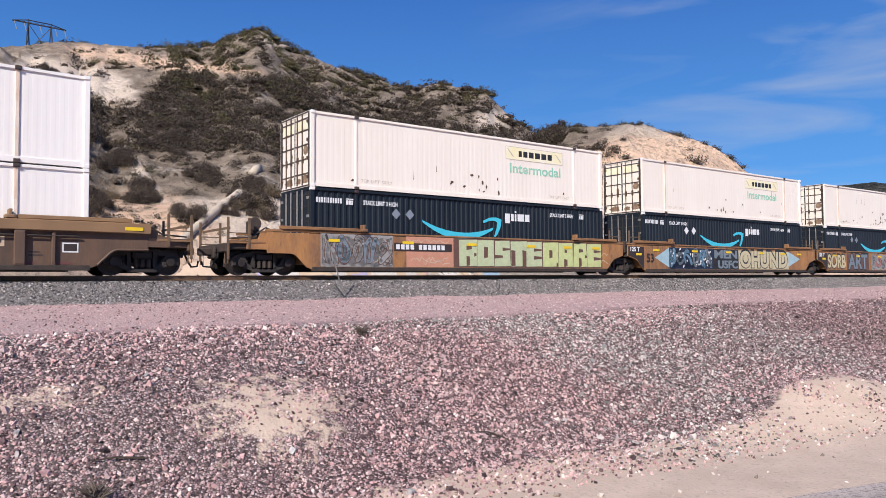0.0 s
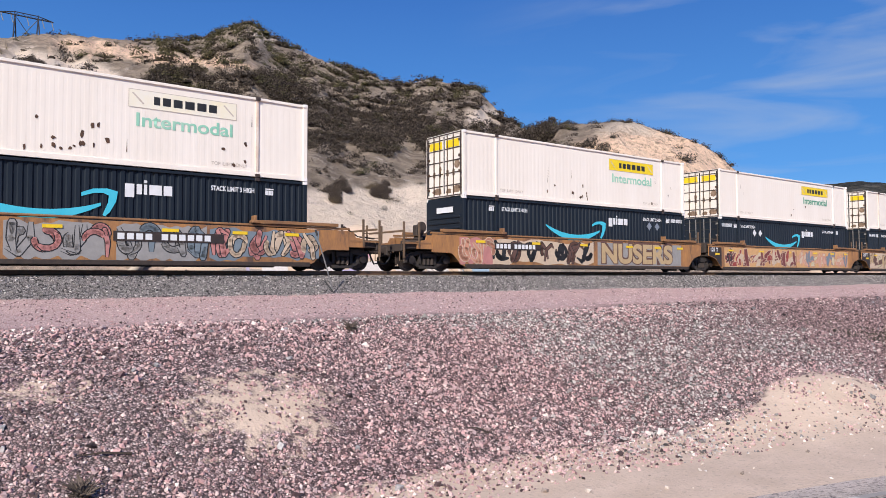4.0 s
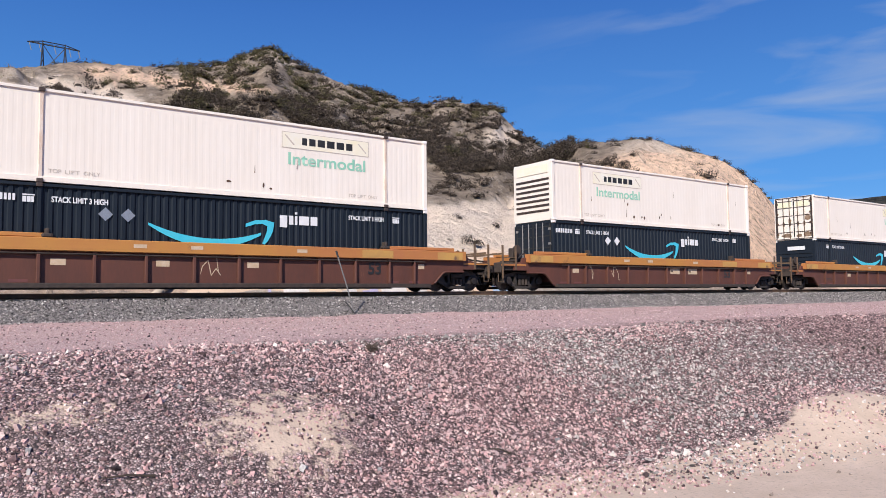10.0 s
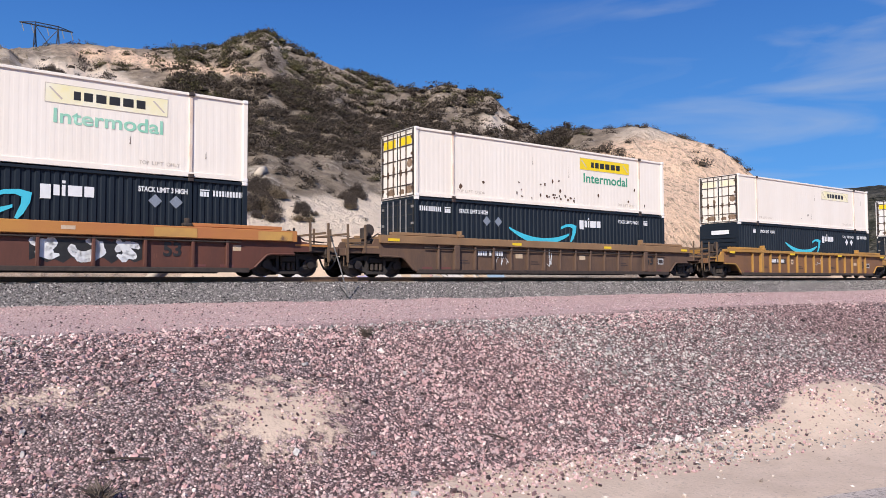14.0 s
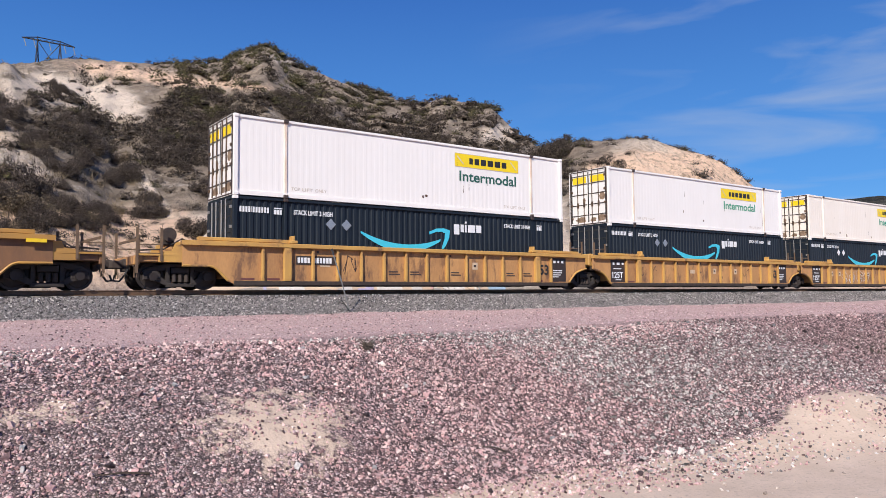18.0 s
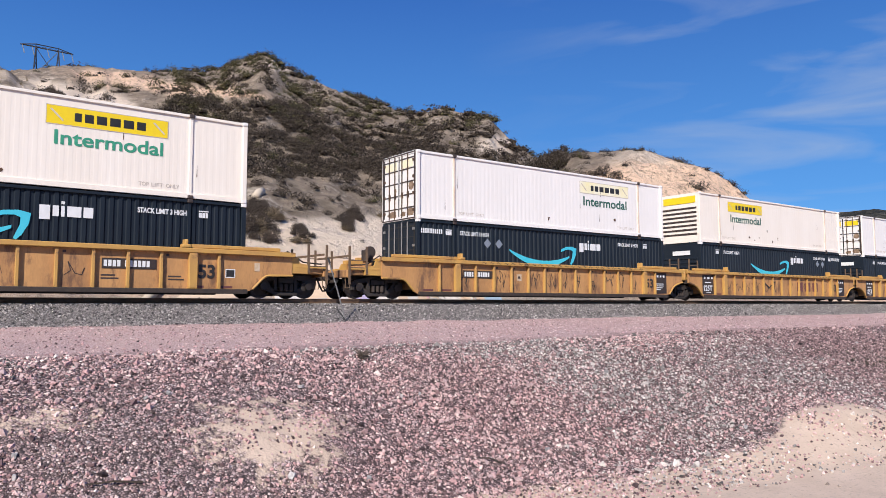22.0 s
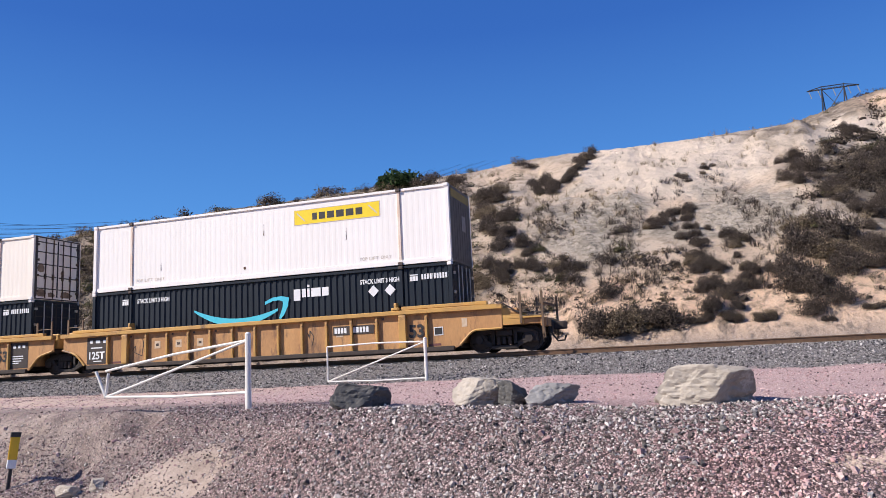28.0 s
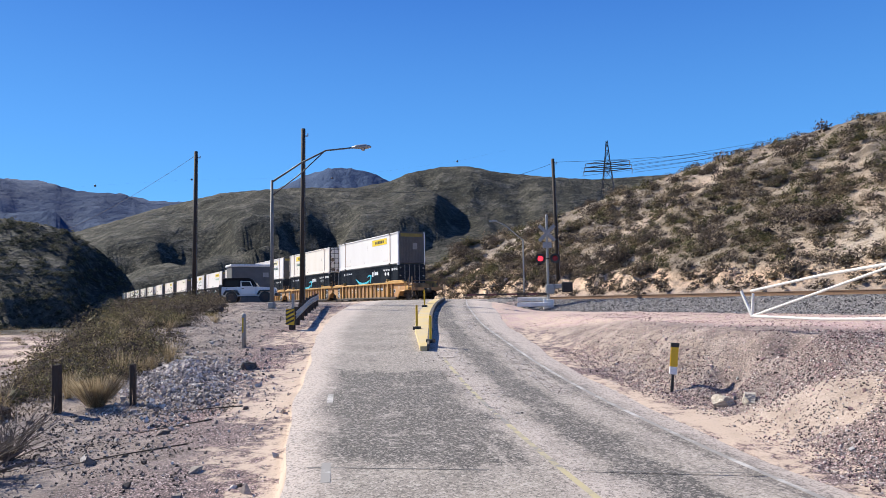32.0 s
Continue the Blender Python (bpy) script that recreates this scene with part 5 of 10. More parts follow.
def well_car(style, left, right, label):
    ob = thing("well_car", label, "rail car", group="articulated well cars of the train")
    P, S = PAINTS[style], SILLS[style]
    frame_m = S if style in ("yellow", "gold") else P
    bays = [] if style == "orange" else BAYS_WIDE if style == "brown" else BAYS_FINE
    for y in (-1, 1):
        y0, y1 = sorted((y * 1.42, y * 1.48))
        shared("side_sheet", (style, left, right, y), lambda: Build().prism(side_outline(left, right), y0, y1), P, ob)
        xa, xb = (-1.8 if left == "own" else -1.4), (CL + 1.8 if right == "own" else CL + 1.4)
        ys = sorted((y * 1.36, y * (1.5 if style == "orange" else 1.66)))
        shared("top_sill", (style, left, right, y), lambda: Build().box(xa, xb, ys[0], ys[1], {"brown": 1.27, "dull": 1.34, "orange": 1.58}.get(style, 1.5), 1.66, 0.02), S, ob)
        shared("bottom_sill", (style, left, right, y), lambda: Build().box(0.0, CL, *sorted((y * 1.38, y * 1.63)), 0.15, 0.31, 0.02), GRIME, ob)
        shared("side_pipe", y, lambda: Build().tube([(0.3, y * 1.58, 1.19), (CL - 0.3, y * 1.58, 1.19)], 0.028, 6), GRIME, ob) if style in ("brown", "dull") else None
        for x0, x1 in ((xa + 0.55, 2.1), (CL - 1.95, xb - 0.55)):
            shared("raised_guide", (style, x0, x1, y), lambda: Build().box(x0, x1, *sorted((y * 1.34, y * 1.56)), 1.672, 1.8, 0.02), S, ob)
        for x in (2.12, CL - 2.2):
            shared("guide_bracket", (style, x, y), lambda: Build().box(x, x + 0.1, *sorted((y * 1.33, y * 1.64)), 1.68, 1.95, 0.02).box(x - 0.1, x + 0.2, *sorted((y * 1.4, y * 1.66)), 1.672, 1.78, 0.02), GRIME if style == "brown" else S, ob)
        for x in bays:
            wide = style != "brown" and (abs(x - 1.95) < 0.1 or abs(x - 14.25) < 0.1)
            w = 0.14 if wide else 0.05
            shared("rib", (style, y, wide), lambda: Build().box(-w, w, *sorted((y * 1.47, y * (1.65 if wide else 1.6))), 0.31, {"brown": 1.27, "dull": 1.34}.get(style, 1.5), 0.015), S if style in ("gold", "yellow") else P, ob, m=Matrix.Translation((x, 0, 0)))
        for end, sgn, x0 in ((left, -1, 0.0), (right, 1, CL)) if style != "orange" else ():
            arch = ARCH_OWN if end == "own" else ARCH_MID
            shared("arch_flange", (style, end, sgn, y), lambda: Build().tube([(x0 - sgn * px, y * 1.53, pz + 0.02) for px, pz in arch[1:]], 0.045, 6), frame_m if style != "orange" else P, ob)
    shared("well_floor", 0, lambda: Build().box(0.3, CL - 0.3, -1.4, 1.4, 0.26, 0.42), GRIME, ob)
    for end, sgn, x0 in ((left, -1, 0.0), (right, 1, CL)):
        def bx(b, a, c, y0, y1, z0, z1, q=0.0):
            return b.box(*sorted((x0 + sgn * a, x0 + sgn * c)), y0, y1, z0, z1, q)
        ln = 3.2 if end == "own" else 1.25
        shared("end_platform", (style, end, sgn), lambda: bx(Build(), 0.25, ln, -1.35, 1.35, 0.92, 1.12, 0.03), GRIME if style in ("orange", "brown") or end != "own" else P, ob)
        shared("bulkhead", (style, sgn), lambda: bx(Build(), 0.15, 0.28, -1.4, 1.4, 0.4, 1.55), P, ob)
        # thin dark sheet added behind the wheels, in place of the arch's shade
        shared("wheel_well", (end, sgn), lambda: bx(Build(), 0.3, 3.0 if end == "own" else 1.3, -0.6, -0.5, 0.3, 1.0), GRIME, ob)
        if end == "own":
            truck(ob, x0 + sgn * 1.7)
            shared("coupler", sgn, lambda: bx(bx(Build(), 3.0, 3.75, -0.14, 0.14, 0.72, 1.0, 0.04), 3.1, 3.3, -0.35, 0.35, 0.62, 1.05, 0.03), GRIME, ob)
            shared("buffer_beam", (style, sgn), lambda: bx(Build(), 3.08, 3.26, -1.4, 1.4, 0.82, 1.12, 0.02), GRIME if style in ("orange", "brown") else P, ob)
            for yy in (-1.46, 1.46):
                # two tall uprights with rungs between them, and the stepped bracket behind
                for a in (2.42, 3.18):
                    shared("upright", (style, sgn, yy, a), lambda: bx(Build(), a - 0.038, a + 0.038, yy - 0.03, yy + 0.03, 0.55 if a > 3 else 0.95, 2.03), HAND, ob)
                for z in (1.2, 1.48):
                    shared("rung", (sgn, yy, z), lambda: Build().tube([(x0 + sgn * 2.42, yy, z), (x0 + sgn * 3.18, yy, z)], 0.02, 6), HAND, ob)
                shared("step_iron", (sgn, yy), lambda: Build().tube([(x0 + sgn * 3.18, yy, 0.95), (x0 + sgn * 3.18, yy, 0.42), (x0 + sgn * 3.18, yy * 0.78, 0.42), (x0 + sgn * 3.18, yy * 0.78, 0.95)], 0.022, 6), HAND, ob)
                shared("corner_bracket", (style, sgn, yy), lambda: Build().prism([(x0 + sgn * q, z) for q, z in ((1.75, 0.92), (1.75, 1.5), (1.98, 1.5), (2.08, 1.3), (2.5, 1.24), (2.5, 0.92))][::int(-sgn)], *sorted((yy * 0.94, yy))), frame_m, ob)
            shared("walkway_edge", (style, sgn), lambda: bx(Build(), 1.8, 3.2, -1.47, -1.36, 1.12, 1.2, 0.01), S, ob)
            shared("end_bar", sgn, lambda: bx(Build(), 3.08, 3.12, -1.4, 1.4, 1.62, 1.7), HAND, ob)
            shared("brake_gear", (style, sgn), lambda: bx(bx(Build(), 0.7, 1.25, -1.1, -0.7, 1.12, 1.62, 0.05), 0.5, 1.8, 0.1, 0.9, 1.12, 1.38, 0.04).tube([(x0 + sgn * 1.5, -0.9, 1.36), (x0 + sgn * 2.2, -0.9, 1.36)], 0.17, 12), P if style == "yellow" else GRIME, ob)
            shared("brake_pipe", sgn, lambda: Build().tube([(x0 + sgn * 0.6, -1.25, 1.3), (x0 + sgn * 1.7, -1.2, 1.72), (x0 + sgn * 2.3, -1.25, 1.35), (x0 + sgn * 3.1, -1.2, 1.3)], 0.03, 6), GRIME, ob)
            if sgn < 0:
                shared("brake_wheel", (style,), lambda: Build().tube([(-2.1, -1.2, 1.85), (-2.1, -1.16, 1.85)], 0.24, 14).box(-2.3, -1.9, -1.1, -0.8, 1.5, 1.95, 0.03), GRIME, ob)
            shared("air_hose", sgn, lambda: Build().tube([(x0 + sgn * 3.2, -0.6, 0.85), (x0 + sgn * 3.35, -0.6, 0.5), (x0 + sgn * 3.5, -0.55, 0.3), (x0 + sgn * 3.72, -0.5, 0.32), (x0 + sgn * 3.78, -0.45, 0.5)], 0.035, 6), RUBBER, ob)
        else:
            shared("articulation", sgn, lambda: bx(Build(), 0.6, 1.6, -0.5, 0.5, 0.75, 1.15, 0.05).tube([(x0 + sgn * 1.45, -0.7, 1.0), (x0 + sgn * 1.45, -0.7, 1.5)], 0.14, 10), GRIME, ob)
            shared("control_box", (style, sgn), lambda: bx(Build(), 0.95, 1.4, -1.25, -0.75, 1.12, 1.75, 0.04), S if style == "yellow" else GRIME, ob)
            for a, h in ((0.42, 2.25), (1.2, 2.3)):
                shared("upright", (style, sgn, a, "mid"), lambda: bx(Build(), a - 0.035, a + 0.035, -1.45, -1.4, 1.1, h), HAND, ob)
            for z in (1.55, 1.95):
                shared("rung", (sgn, "mid", z), lambda: Build().tube([(x0 + sgn * 0.42, -1.42, z), (x0 + sgn * 1.2, -1.42, z)], 0.018, 6), HAND, ob)
    if left != "own":
        truck(ob, -1.6)
    return ob


def band(pts, w):
    """A thick stroke along points, pointed at its ends."""
    out = []
    for i in range(len(pts) - 1):
        (ax, az), (bx, bz) = pts[i], pts[i + 1]
        ln = math.hypot(bx - ax, bz - az) or 1e-6
        nx, nz = -(bz - az) / ln, (bx - ax) / ln
        w0, w1 = w * (0.55 if i == 0 else 1.0), w * (0.35 if i == len(pts) - 2 else 1.0)
        out.append([(ax - nx * w0, az - nz * w0), (bx - nx * w1, bz - nz * w1), (bx + nx * w1, bz + nz * w1), (ax + nx * w0, az + nz * w0)])
        if i:
            out.append([(ax + w * math.cos(a * 1.047), az + w * math.sin(a * 1.047)) for a in range(6)])
    return out


def blob_letters(ob, x0, x1, z0, z1, colours, outline, seed, count):
    """Painted, unreadable interlocking letters on the near side: a clouded ground, outlined strokes and thin highlights."""
    rnd = random.Random(seed)
    w = (x1 - x0) / count
    n = 14
    top = [(x0 + (x1 - x0) * i / n, min(1.5, z1 + rnd.uniform(-0.12, 0.08))) for i in range(n + 1)]
    low = [(x0 + (x1 - x0) * i / n, max(0.22, z0 + rnd.uniform(-0.12, 0.1))) for i in range(n + 1)]
    cloud = decal("painted_ground", [[low[i], low[i + 1], top[i + 1], top[i]] for i in range(n)], colours[-1], ob, -1.483, "patch of spray paint under graffiti letters")
    y = -1.485
    for i in range(count):
        cx, cz = x0 + (i + 0.5) * w, (z0 + z1) / 2
        hw, hh = w * 0.56, (z1 - z0) / 2 * 0.95
        edge, fill = Build(), Build()
        for k in range(rnd.randint(3, 5)):
            kind = rnd.random()
            if kind < 0.5:
                a0, da = rnd.uniform(0, 6.28), rnd.choice((-1, 1)) * rnd.uniform(1.6, 3.6)
                rx, rz = hw * rnd.uniform(0.4, 0.85), hh * rnd.uniform(0.45, 0.85)
                ox, oz = cx + rnd.uniform(-0.25, 0.25) * hw, cz + rnd.uniform(-0.15, 0.15) * hh
                pts = [(ox + rx * math.cos(a0 + da * q / 6), oz + rz * math.sin(a0 + da * q / 6)) for q in range(7)]
            else:
                ax, bx = cx + rnd.uniform(-0.9, 0.9) * hw, cx + rnd.uniform(-0.9, 0.9) * hw
                s = rnd.choice((-1, 1))
                pts = [(ax, cz - s * hh * rnd.uniform(0.6, 0.98)), ((ax + bx) / 2 + rnd.uniform(-0.2, 0.2), cz + rnd.uniform(-0.2, 0.2)), (bx, cz + s * hh * rnd.uniform(0.6, 0.98)), (bx + rnd.uniform(-0.4, 0.4), cz + s * hh * rnd.uniform(0.2, 0.7))]
            pts = [(min(max(px, x0 + 0.05), x1 - 0.05), min(max(pz, z0), z1)) for px, pz in pts]
            th = rnd.uniform(0.065, 0.115)
            for q in band(pts, th + 0.035):
                edge.add([(px, y, pz) for px, pz in q], [tuple(range(len(q)))])
            for q in band(pts, th):
                fill.add([(px, y - 0.0005, pz) for px, pz in q], [tuple(range(len(q)))])
            y -= 0.001
        le = part("painted_letter", edge, outline, cloud, "unreadable graffiti letter")
        part("letter_fill", fill, colours[i % max(1, len(colours) - 1)], le)
        y += 0.003


def wild_letters(ob, x0, x1, z0, z1, ground, fills, line, seed, count):
    """Angular interlocking painted shapes with thin outlines, on a painted ground."""
    rnd = random.Random(seed)
    cloud = decal("painted_ground", [rect(x0, x1, z0, z1)], ground, ob, -1.483, "broad patch of spray paint under graffiti")
    w, y = (x1 - x0) / count, -1.485

    def inside(px, pz):
        return min(max(px, x0 + 0.02), x1 - 0.02), min(max(pz, z0 + 0.02), z1 - 0.02)
    for i in range(count):
        cx, cz, hh = x0 + (i + 0.5) * w, (z0 + z1) / 2, (z1 - z0) / 2
        shape, rim = Build(), Build()
        for k in range(4):
            lean, cut = rnd.uniform(-0.5, 0.5), rnd.uniform(0.14, 0.34)
            ax, az, bz = cx + rnd.uniform(-0.75, 0.75) * w, cz + rnd.uniform(-1.0, -0.1) * hh, cz + rnd.uniform(0.1, 1.0) * hh
            if rnd.random() < 0.4:
                pts = [(ax - 0.5 * w, az), (ax + 0.6 * w, az + rnd.uniform(-0.1, 0.25)), (ax + 0.45 * w + lean * 0.3, az + cut * 1.3), (ax - 0.3 * w, az + cut)]
            else:
                pts = [(ax, az), (ax + cut, az + rnd.uniform(-0.1, 0.1)), (ax + cut * 1.5 + lean, bz), (ax + cut * 0.5 + lean, bz + rnd.uniform(-0.1, 0.1)), (ax + lean * 0.3 - cut * 0.4, (az + bz) / 2)]
            pts = [inside(*q) for q in pts]
            shape.add([(px, y, pz) for px, pz in pts], [tuple(range(len(pts)))])
            for q in band(pts + pts[:1], 0.018):
                rim.add([(px, y - 0.0005, pz) for px, pz in q], [tuple(range(len(q)))])
            y -= 0.001
        y += 0.0025
        le = part("painted_letter", shape, fills[i % len(fills)], cloud, "unreadable angular graffiti letter")
        part("letter_outline", rim, line, le)


BLOCK = {"R": ((0.4, 0.72, 0.6, 0.74), (0.4, 0.6, 0.0, 0.36), (0.86, 1.0, 0.36, 0.48)), "O": ((0.4, 0.64, 0.3, 0.72),), "S": ((0.5, 1.0, 0.6, 0.7), (0.0, 0.52, 0.3, 0.42)), "T": ((0.0, 0.27, 0.0, 0.62), (0.74, 1.0, 0.0, 0.62)),
         "E": ((0.46, 1.0, 0.6, 0.7), (0.46, 1.0, 0.28, 0.4)), "D": ((0.4, 0.62, 0.34, 0.66), (0.9, 1.0, 0.0, 0.14)), "A": ((0.42, 0.6, 0.56, 0.7), (0.38, 0.62, 0.0, 0.3))}


def block_word(ob, word, x0, x1, z0, z1, fill, dark):
    """Full-height block letters with dark counters."""
    w = (x1 - x0) / len(word)
    for i, c in enumerate(word):
        a, b = x0 + i * w + 0.03, x0 + (i + 1) * w - 0.03
        lean = 0.04 * ((i % 3) - 1)
        le = decal("painted_letter", [[(a - 0.02, z0), (b + 0.02, z0 + 0.02), (b - lean, z1), (a + lean, z1 - 0.03)]], fill, ob, -1.488, "pale green block graffiti letter")
        for u0, u1, v0, v1 in BLOCK[c]:
            decal("letter_counter", [[(a + (b - a) * u0, z0 + (z1 - z0) * v0), (a + (b - a) * u1, z0 + (z1 - z0) * (v0 + 0.04)), (a + (b - a) * u1, z0 + (z1 - z0) * v1), (a + (b - a) * u0, z0 + (z1 - z0) * (v1 + 0.03))]], dark, le, -1.49)


def scribble(ob, x0, x1, z, h, material, seed):
    """A line of quick thin handwriting that cannot be read."""
    rnd = random.Random(seed)
    pts, x = [], x0
    while x < x1:
        pts.append((x, z + rnd.uniform(0, h)))
        x += rnd.uniform(0.05, 0.16)
    decal("scrawl", band(pts, 0.014), material, ob, -1.489)


def paint(name, c):
    return mat("spray_" + name, c, tuple(v * 0.8 for v in c), 5, 0.55)


def car_marks(ob, plate=0.0, plate_x=4.0, load=False, fifty=None, fifty_m=None, y=-1.484, span=2.9):
    if plate:
        p = decal("number_plate", [rect(plate_x, plate_x + span, plate, plate + 0.32)], DARK_P, ob, y - 0.016)
        k = span / 2.9
        for q in bars(plate_x + 0.1 * k, plate + 0.06, [0.17 * k] * 4, 0.2, 0.06 * k) + bars(plate_x + 1.2 * k, plate + 0.06, [0.17 * k] * 6, 0.2, 0.06 * k):
            decal("number_bar", [q], PALE, p, y - 0.019)
    if fifty is not None:
        lettering("lettering", "53", fifty, 0.66, 0.62, fifty_m or INK, ob, 0.58, y - 0.012, 0.02)
    if load:
        p = decal("dark_plate", [rect(-0.1, 0.95, 0.36, 1.46)], DARK_P, ob, y - 0.006)
        lettering("lettering", "125T", 0.02, 0.55, 0.42, PALE, p, 0.8, y - 0.01, 0.012)
        for q in bars(0.05, 1.22, [0.14, 0.22, 0.14], 0.12, 0.16) + bars(0.1, 1.0, [0.6], 0.05, 0) + bars(0.25, 0.45, [0.42], 0.04, 0):
            decal("small_bar", [q], PALE, p, y - 0.01)


def end_plate(ob, y=-1.484):
    """The sooty plate above the shared truck of a painted car, with its load mark."""
    p = decal("dark_plate", [[(-1.36, 1.48), (-1.36, 1.0), (-0.85, 0.87), (-0.66, 0.8), (-0.2, 0.33), (-0.1, 0.33), (-0.1, 1.48)]], DARK_P, ob, y)
    lettering("lettering", "125 T", -1.2, 1.22, 0.3, PALE, p, 0.75, y - 0.004, 0.012)
    decal("reflective_strip", [rect(-0.75, -0.3, 1.02, 1.14)], YELLOW_T, p, y - 0.004)


def tape(ob, xs, z=1.2, y=-1.5):
    for x in xs:
        decal("reflective_strip", [rect(x, x + 0.55, z, z + 0.11)], YELLOW_T, ob, y)


def grid_tags(ob, bays, seed, dark=INK, y=-1.486, some=0.55):
    """Small stencils, scrawls and worn squares in the bays between the ribs."""
    rnd = random.Random(seed)
    for k in range(len(bays) - 1):
        x, w = bays[k] + 0.12, bays[k + 1] - bays[k] - 0.24
        if rnd.random() < some:
            pts = [(x + rnd.uniform(0.05, w * 0.2), rnd.uniform(0.6, 1.1))]
            for i in range(rnd.randint(6, 11)):
                pts.append((min(max(pts[-1][0] + rnd.uniform(-0.1, 0.22), x), x + w), min(max(rnd.uniform(0.5, 1.3), 0.5), 1.3)))
            decal("scrawl", band(pts, 0.014), dark, ob, y - 0.0002 * k)
        elif rnd.random() < 0.55:
            q = rnd.random()
            if q < 0.35:
                decal("worn_stencil", [rect(x + 0.2, x + 0.62, 0.85, 1.05)], PALE_TAN, ob, y)
            elif q < 0.7:
                for j in range(2):
                    decal("stencil_line", [rect(x + 0.12, x + w - 0.14 - 0.1 * j, 0.58 + 0.1 * j, 0.63 + 0.1 * j)], CAST, ob, y)
            else:
                decal("worn_stencil", [rect(x + 0.25, x + w - 0.25, 0.85, 1.15)], PALE_TAN, ob, y)
                decal("stencil_line", [rect(x + 0.32, x + 0.46, 0.95, 1.05)], CAST, ob, y - 0.002)
        if rnd.random() < 0.5:
            decal("small_bar", [rect(x + 0.05, x + 0.15, 1.36, 1.44)], CAST, ob, y)
    for x in (0.25, 1.2, CL - 2.0, CL - 1.0):
        decal("maroon_mark", [rect(x, x + 0.5, 0.34, 0.42)], MAROON, ob, y)


# units from the head of what is seen to the tail: start along the track at 0 s, build, load
UNITS = [
    (-47.3, "dull", "own", "own"), (-23.75, "dull", "own", "own"),
    (0.0, "orange", "own", "none"), (19.3, "orange", "shared", "none"), (38.55, "orange", "shared", "own"),
    (62.2, "orange", "own", "none"), (81.9, "orange", "shared", "none"), (101.35, "orange", "shared", "own"),
    (124.7, "brown", "own", "own"), (148.0, "brown", "own", "own"), (171.6, "brown", "own", "own"),
    (194.9, "dull", "own", "own"), (218.1, "gold", "own", "own"),
    (241.6, "yellow", "own", "none"), (261.02, "yellow", "shared", "none"), (280.45, "yellow", "shared", "own"),
    (303.9, "yellow", "own", "none"), (323.4, "yellow", "shared", "none"), (342.85, "yellow", "shared", "own"),
]
# upper box: panel, word, logo place, end, spots, paint; lower box: marks flipped, end
LOADS = [
    ("", "", 0, "door", 2, 1, None, ""), ("", "", 0, "door", 3, 1, None, ""),
    ("p", "f", 9.75, "door", 14, 0, False, "door"), ("p", "f", 9.75, "door", 10, 0, False, "door"), ("w", "f", 9.75, "door", 26, 0, False, "door"),
    ("y", "f", 9.75, "door", 14, 0, True, "front"), ("y", "g", 9.75, "door", 3, 0, False, "door"), ("y", "f", 9.75, "door", 6, 0, False, "door"),
    ("w", "f", 9.75, "door", 3, 0, False, "door"), ("w", "f", 2.85, "front", 8, 0, False, "door"), ("p", "f", 9.75, "door", 4, 0, True, "front"),
    ("y", "g", 9.75, "door", 34, 0, False, "door"), ("p", "", 9.75, "door", 2, 0, True, "front"),
    ("y", "k", 9.75, "door", 2, 1, False, "door"), ("y", "g", 9.75, "door", 2, 1, False, "door"), ("y", "g", 9.75, "door", 3, 0, False, "door"),
    ("p", "k", 9.75, "door", 3, 1, False, "door"), ("y", "k", 2.85, "front", 6, 0, True, "front"), ("y", "", 9.75, "door", 1, 1, True, "front"),
]
WORDS = {"orange": "weathered orange-brown container well car covered in graffiti", "brown": "dark brown container well car with an orange top sill", "dull": "dull brown ribbed container well car with yellow streaks",
         "gold": "rusty brown container well car with ochre ribs and sill", "yellow": "faded yellow ribbed container well car with black stencils"}
TRAIN = []


